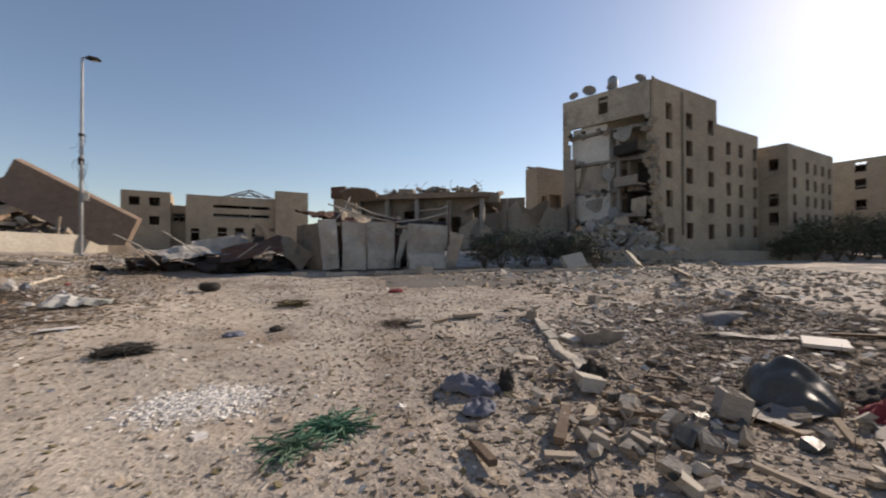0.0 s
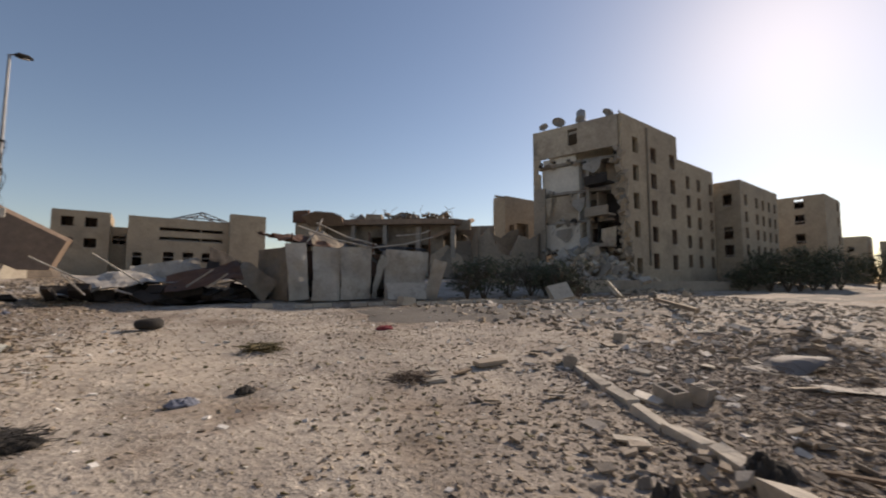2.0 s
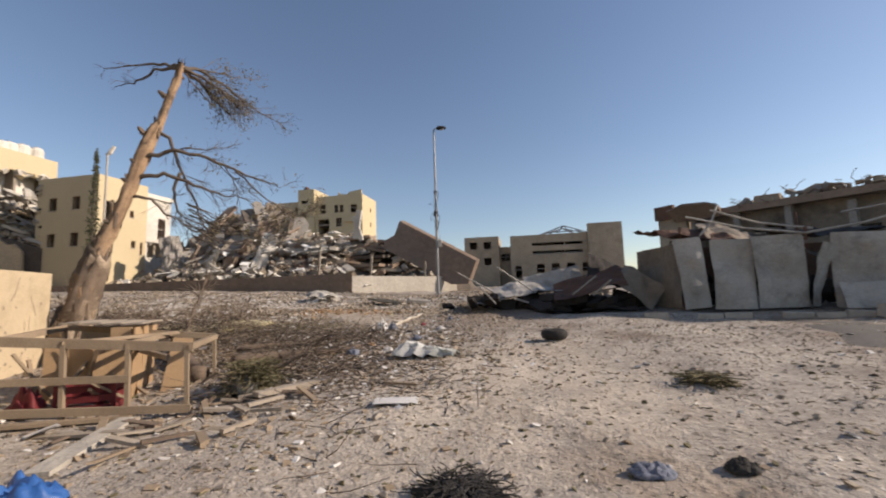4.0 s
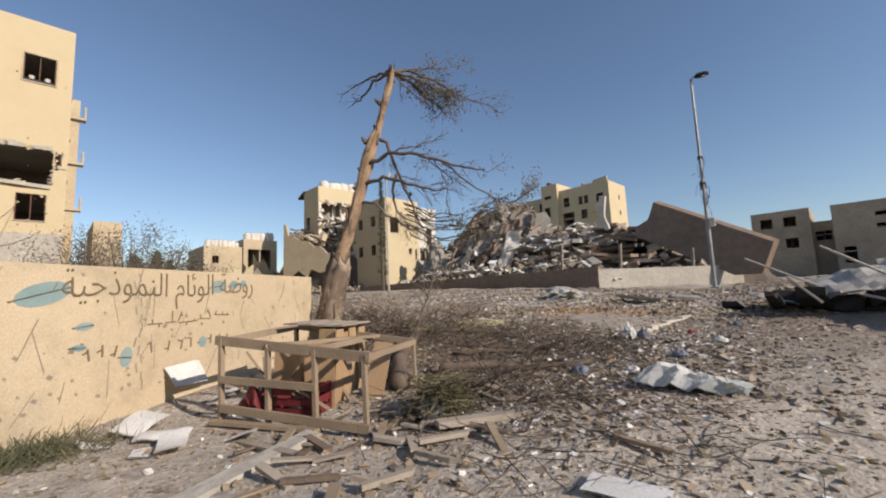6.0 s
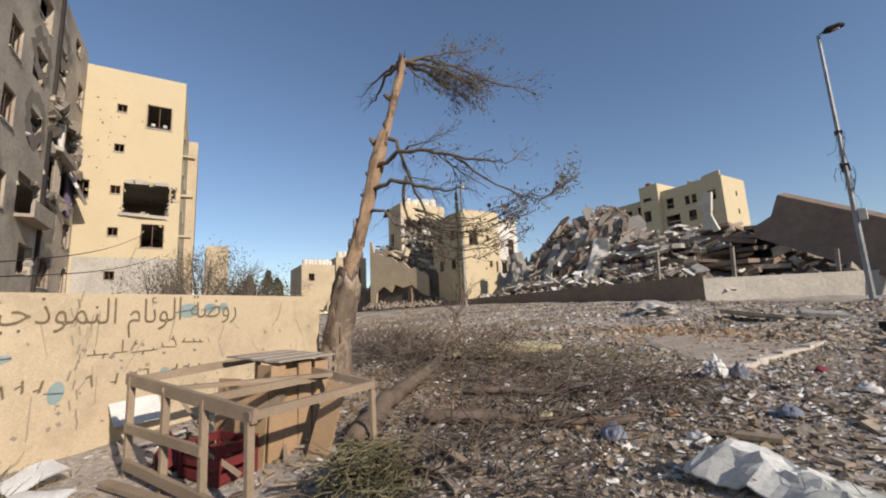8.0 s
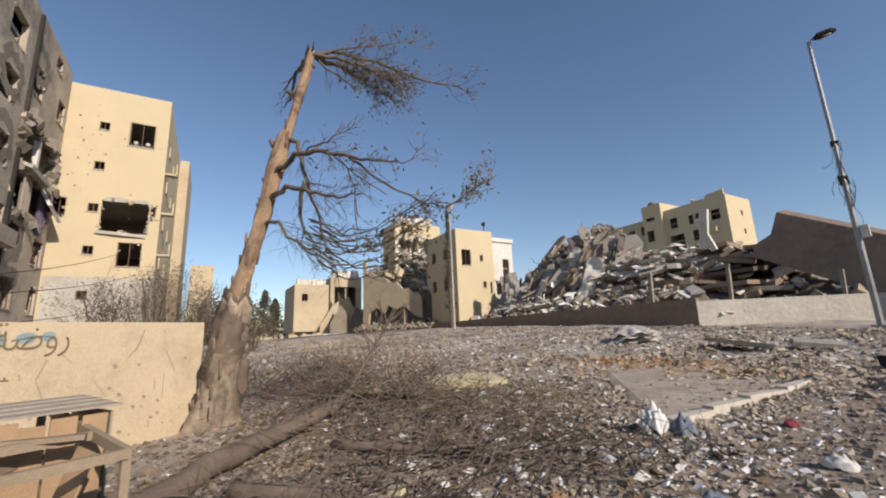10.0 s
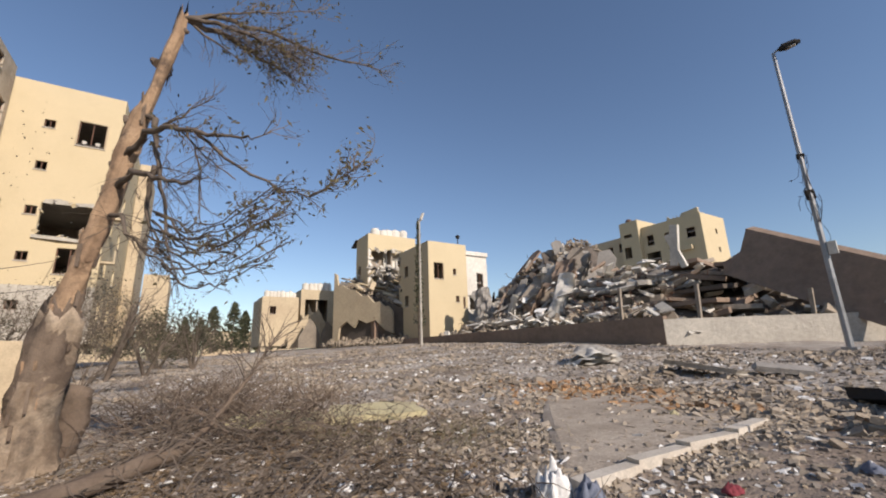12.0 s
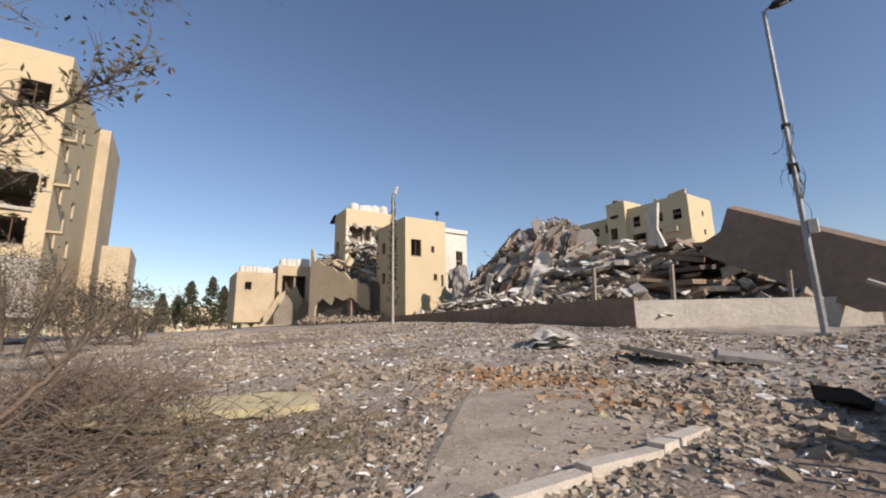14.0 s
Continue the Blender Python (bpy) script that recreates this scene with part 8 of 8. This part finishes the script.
brush("dry_brush", 648, [(-2.6, 9.0, 0.8, 1.0, 0.03), (-3.2, 10.4, 0.8, 0.8, 0.05), (9, 3.6, 1.2, 0.7, 0.05), (6, 2.5, 1.2, 0.8, 0.03), (3.2, 1.9, 0.8, 0.5, 0.05)], "scattered dry twigs on the plot", M_TWIG, 7, 0.45, 0.1, 0.006)


def stones(name, n, place, size, mat, label, seed, flat=0.6, category="rubble"):
    """Many broken lumps as one mesh. place(rnd) gives x and y, size(rnd, x, y) the length."""
    rnd = random.Random(seed)
    rg = np.random.RandomState(seed)
    xy, s = [], []
    while len(xy) < n:
        x, y = place(rnd)
        k = size(rnd, x, y)
        if k <= 0:
            continue
        xy.append((x, y, height(x, y)))
        s.append(k)
    c = np.array(xy)
    s = np.array(s)
    cube = np.array([(-1, -1, -1), (1, -1, -1), (1, 1, -1), (-1, 1, -1), (-1, -1, 1), (1, -1, 1), (1, 1, 1), (-1, 1, 1)], float) * 0.5
    v = cube[None] * (1 - 0.45 * rg.rand(n, 8, 3))
    dims = np.stack([np.ones(n), rg.uniform(0.45, 1.0, n), rg.uniform(0.18, flat, n)], 1) * s[:, None]
    v = v * dims[:, None]
    a, t, u = rg.uniform(0, 6.283, n), rg.normal(0, 0.35, n), rg.normal(0, 0.35, n)
    ca, sa, ct, st, cu, su = np.cos(a), np.sin(a), np.cos(t), np.sin(t), np.cos(u), np.sin(u)
    x, y, z = v[..., 0], v[..., 1], v[..., 2]
    y, z = y * ct[:, None] - z * st[:, None], y * st[:, None] + z * ct[:, None]
    x, z = x * cu[:, None] + z * su[:, None], -x * su[:, None] + z * cu[:, None]
    x, y = x * ca[:, None] - y * sa[:, None], x * sa[:, None] + y * ca[:, None]
    p = np.stack([x, y, z], -1) + c[:, None]
    p[..., 2] += (dims[:, 2] * 0.22)[:, None]
    quads = np.array([(0, 3, 2, 1), (4, 5, 6, 7), (0, 1, 5, 4), (1, 2, 6, 5), (2, 3, 7, 6), (3, 0, 4, 7)])
    f = (quads[None] + (np.arange(n) * 8)[:, None, None]).reshape(-1)
    me = bpy.data.meshes.new(name)
    me.vertices.add(n * 8)
    me.vertices.foreach_set("co", p.reshape(-1))
    me.loops.add(n * 24)
    me.loops.foreach_set("vertex_index", f)
    me.polygons.add(n * 6)
    me.polygons.foreach_set("loop_start", np.arange(n * 6) * 4)
    me.update(calc_edges=True)
    me.polygons.foreach_set("use_smooth", [False] * (n * 6))
    me.materials.append(mat)
    return tagged(new(name, me), label, category, kind="stuff")


def on_track(x, y):
    """How bare the driven earth is: 1 on the track, 0 off it."""
    a = max(0.0, 1 - abs(x + 0.4 - 0.05 * y) / 2.1) if y > 3 else max(0.0, 1 - abs(x + 1.4) / 1.8)
    return min(1.0, a * 1.6)


def near_place(rnd):
    return rnd.uniform(-12, 14), rnd.uniform(-1.5, 18) ** 1.0


def near_size(rnd, x, y):
    if rnd.random() < 0.68 * on_track(x, y):
        return 0
    return 0.018 + 0.04 * rnd.random() ** 2 + (0.06 * rnd.random() if rnd.random() < 0.05 else 0)


def heap_size(lo, hi):
    return lambda rnd, x, y: lo + (hi - lo) * rnd.random() ** 2.5


def patchy(x, y, k=0.55):
    return max(0.0, min(1.3, 0.75 + 2.2 * noise.noise((x * k, y * k, 4.0)) + 0.8 * noise.noise((x * 1.9, y * 1.9, 9.0))))


def patch_size(lo, hi):
    def f(rnd, x, y):
        k = patchy(x, y)
        return 0 if k < 0.2 else (lo + (hi - lo) * rnd.random() ** 2.5) * k
    return f


stones("gravel", 44000, near_place, near_size, M_RUB, "fine broken rubble strewn over the plot", 1, 0.3)
stones("plaster_chips", 3200, near_place, lambda r, x, y: 0 if r.random() < 0.5 * on_track(x, y) else 0.02 + 0.05 * r.random() ** 2, M_PLASTER, "flat pale plaster chips strewn over the plot", 21, 0.2, "rubble")
stones("earth_clods", 7000, near_place, lambda r, x, y: 0.012 + 0.03 * r.random() ** 3 if patchy(x, y, 0.8) > 0.9 else 0, M_CLOD, "dark crumbs of earth and leaf litter on the plot", 22, 0.3, "earth")
stones("gravel", 9000, lambda r: (r.gauss(4.2, 2.2), r.gauss(2.6, 1.6)), heap_size(0.012, 0.08), M_RUB, "coarse rubble strewn by the broken beam", 2, 0.28)
stones("gravel", 13000, lambda r: (r.uniform(-16, 0.5), r.uniform(11, 30)), lambda r, x, y: 0 if r.random() < 0.8 * on_track(x, y) else (0.025 + 0.12 * r.random() ** 3) * patchy(x, y), M_RUB, "broken concrete strewn below the wall", 3, 0.4)
stones("rubble", 10000, lambda r: (r.uniform(-34, -6), r.uniform(14, 30.2)), patch_size(0.03, 0.24), M_RUB, "thick layer of broken concrete below the wall", 4, 0.4)
stones("rubble", 6000, lambda r: (r.uniform(-40, -10), r.uniform(8, 20)), patch_size(0.03, 0.22), M_RUB, "broken concrete behind the pine", 5, 0.35)
stones("rubble", 6000, lambda r: (r.uniform(8, 34), r.uniform(1.5, 18)), heap_size(0.04, 0.26), M_RUB, "broken masonry along the street", 6)
stones("white_gravel", 3800, lambda r: (r.gauss(-0.02, 0.28), r.gauss(4.32, 0.2)), heap_size(0.012, 0.05), M_PAPERW, "patch of crushed white plaster", 7)
stones("orange_rubble", 1400, lambda r: (r.gauss(-7.0, 1.1), r.gauss(19.2, 0.55)), heap_size(0.05, 0.2), M_ORANGE, "patch of crushed orange brick", 8)
stones("rubble", 3200, lambda r: (r.gauss(-5.9, 1.4), r.gauss(19.2, 1.2)), heap_size(0.05, 0.2), M_RUB, "broken bricks heaped on the concrete pad", 9)
stones("rubble", 3400, lambda r: (r.uniform(-6, 4), r.uniform(19, 40)), lambda r, x, y: 0.05 + (0.5 if x > -3.5 and y > 22 else 0.16) * r.random() ** 3, M_RUB, "broken masonry behind the burnt sheets", 10)
stones("rubble", 1800, lambda r: (r.gauss(31, 3.0), r.gauss(24, 3.0)), heap_size(0.15, 0.9), M_RUB, "masonry heaped before the torn building", 11, 0.8)
stones("gravel", 5200, lambda r: (r.uniform(-8, -3.6), r.uniform(14.7, 20)), lambda r, x, y: 0 if patchy(x, y, 1.1) < 0.75 else 0.05 + 0.07 * r.random() ** 3, M_RUB, "fine rubble strewn on the concrete pad", 14)
stones("earth_clods", 9000, lambda r: (r.gauss(6.0, 2.6), r.gauss(3.0, 1.8)), heap_size(0.015, 0.08), M_CLOD, "dark earth clods by the broken beam", 16, 0.25, "earth")
stones("earth_clods", 12000, lambda r: (r.uniform(-26, -2.5), r.uniform(9, 29.5)), heap_size(0.03, 0.16), M_CLOD, "dark earth clods between the broken concrete", 17, 0.45, "earth")
stones("earth_clods", 9000, lambda r: (r.gauss(-5.4, 1.9), r.gauss(12.6, 1.9)), heap_size(0.02, 0.09), M_CLOD, "dark earth clods and leaf litter among the brush", 15, 0.5, "earth")
stones("litter", 2200, lambda r: (r.gauss(-4.2, 1.3), r.gauss(13.2, 2.2)), heap_size(0.03, 0.11), M_PAPER, "scraps of pale paper and plastic in the brush", 12, 0.25, "litter")
stones("litter", 1800, lambda r: (r.uniform(-20, -3), r.uniform(11, 28)), heap_size(0.04, 0.2), M_PAPER, "scraps of white plaster and paper in the rubble", 23, 0.25, "litter")
stones("litter", 900, lambda r: (r.uniform(-10, 12), r.uniform(0, 16)), heap_size(0.03, 0.12), M_PAPER, "scraps of pale plaster on the plot", 13, 0.3, "litter")
# trees closing the far end of the street
for x, y, hg in ((100.0, 18.9, 5.0), (103.0, 14.7, 6.5), (106.0, 10.9, 4.2), (100.0, 7.2, 5.4), (103.0, 4.1, 6.0), (106.0, 1.1, 7.0)):
    shrub(x, y, hg, 6.0, M_LEAF, "hazy dark bush at the end of the street", rs, 1100, leaf=0.26)
# low hazy houses and bushes closing the plot towards the west
rh = random.Random(58)
for x, y, w, d, hh in ((-112, -22, 8, 12, 5.6), (-118, -6, 8, 10, 4.4), (-110, 6, 7, 9, 5.2), (-120, 16, 9, 10, 6.0), (-112, 27, 8, 8, 4.8)):
    block("far_house", x, y, x + w, y + d, 1.6, 1.6 + hh, M_YELLOW2, {"e": rows_of([2, 5], 1.2, [1.6], 1.5)}, "low far house behind the bushes", "house", windows=False)
for k in range(9):
    shrub(-92 + rh.uniform(-6, 8), -14 + k * 5.2 + rh.uniform(-1, 1), rh.uniform(2.6, 4.2), rh.uniform(4, 6), M_LEAF, "far dusty bush beyond the plot", rh, 420, leaf=0.26)
# dark earth mound with pale chips by the grey wall
stones("earth_clods", 12000, lambda r: (r.uniform(5.0, 12.5), r.uniform(0.3, 6.5)), lambda r, x, y: 0 if r.random() > 0.25 + 0.9 * patchy(x, y, 0.5) else 0.025 + 0.06 * r.random() ** 2, M_CLOD, "dark brown earth and rubble along the grey wall", 31, 0.3, "earth")
stones("plaster_chips", 900, lambda r: (r.uniform(4.5, 13), r.uniform(0.4, 7)), heap_size(0.04, 0.22), M_PLASTER, "flat pale plaster chips by the grey wall", 32, 0.2, "rubble")
stones("plaster_chips", 500, lambda r: (r.uniform(10, 24), r.uniform(4, 15)), heap_size(0.08, 0.4), M_PLASTER, "pale broken plaster along the street", 33, 0.3, "rubble")
# flat scraps of leaf, bark and paper over the bare track
stones("leaf_litter", 3000, lambda r: (r.uniform(-6, 5), r.uniform(2, 15)), lambda r, x, y: 0.02 + 0.07 * r.random() ** 3, M_NEEDLE, "dry brown leaves and bark scraps on the track", 41, 0.15, "litter")
stones("leaf_litter", 9000, lambda r: (r.gauss(-6.8, 1.9), r.gauss(12.4, 1.5)), lambda r, x, y: 0.025 + 0.1 * r.random() ** 2, M_LITTER, "matted brown leaf and bark litter under the pine", 43, 0.2, "litter")
stones("leaf_litter", 3600, lambda r: (r.gauss(-4.4, 1.8), r.gauss(10.8, 2.4)), lambda r, x, y: 0.03 + 0.09 * r.random() ** 2, M_WOOD, "brown leaf scraps round the brush", 42, 0.18, "litter")
# flat broken tiles and boards scattered between the track and the grey wall
rt2 = random.Random(123)
for k in range(56):
    x, y = rt2.uniform(3.0, 12), rt2.uniform(1.0, 9)
    if on_track(x, y) > 0.6:
        continue
    w = rt2.uniform(0.12, 0.42)
    g = Geo().chunk((0, 0, 0.015), (w, w * rt2.uniform(0.3, 0.8), rt2.uniform(0.015, 0.045)), (0, 0, 0), rt2, 0.25)
    ob = single("broken_tile", g, rt2.choice((M_CONC_L, M_CONC, M_WHITE, M_GREYW, M_CONC)), (0, 0, 0), 0, "flat broken piece of tile or plaster on the earth", "rubble piece", "flat rubble pieces")
    ob.matrix_basis = pose(x, y, height(x, y) + 0.02, rt2.uniform(-12, 12), rt2.uniform(-12, 12), rt2.uniform(0, 180))
# single stones near the walk
rq = random.Random(99)
kinds = [mesh_of("stone", Geo().chunk((0, 0, 0.2), (1, rq.uniform(0.5, 0.95), rq.uniform(0.18, 0.42)), (rq.gauss(0, 0.3), rq.gauss(0, 0.3), 0), rq, 0.36), M_STONE) for _ in range(12)]
count = 0
while count < 290:
    x, y = (rq.gauss(3.8, 1.7), rq.gauss(2.4, 1.5)) if rq.random() < 0.45 else (rq.uniform(-9, 9), rq.uniform(1, 19))
    if rq.random() < 0.9 * on_track(x, y) or abs(x + 0.14 * y) < 0.5:
        continue
    s = rq.uniform(0.06, 0.16) + (rq.uniform(0, 0.1) if x > 2.2 and y < 4 else 0)
    c = new("stone", rq.choice(kinds))
    c.parent = ground
    c.matrix_basis = pose(x, y, height(x, y) - 0.08 * s, 0, 0, rq.uniform(0, 360)) @ Matrix.Diagonal((s, s, s, 1))
    count += 1
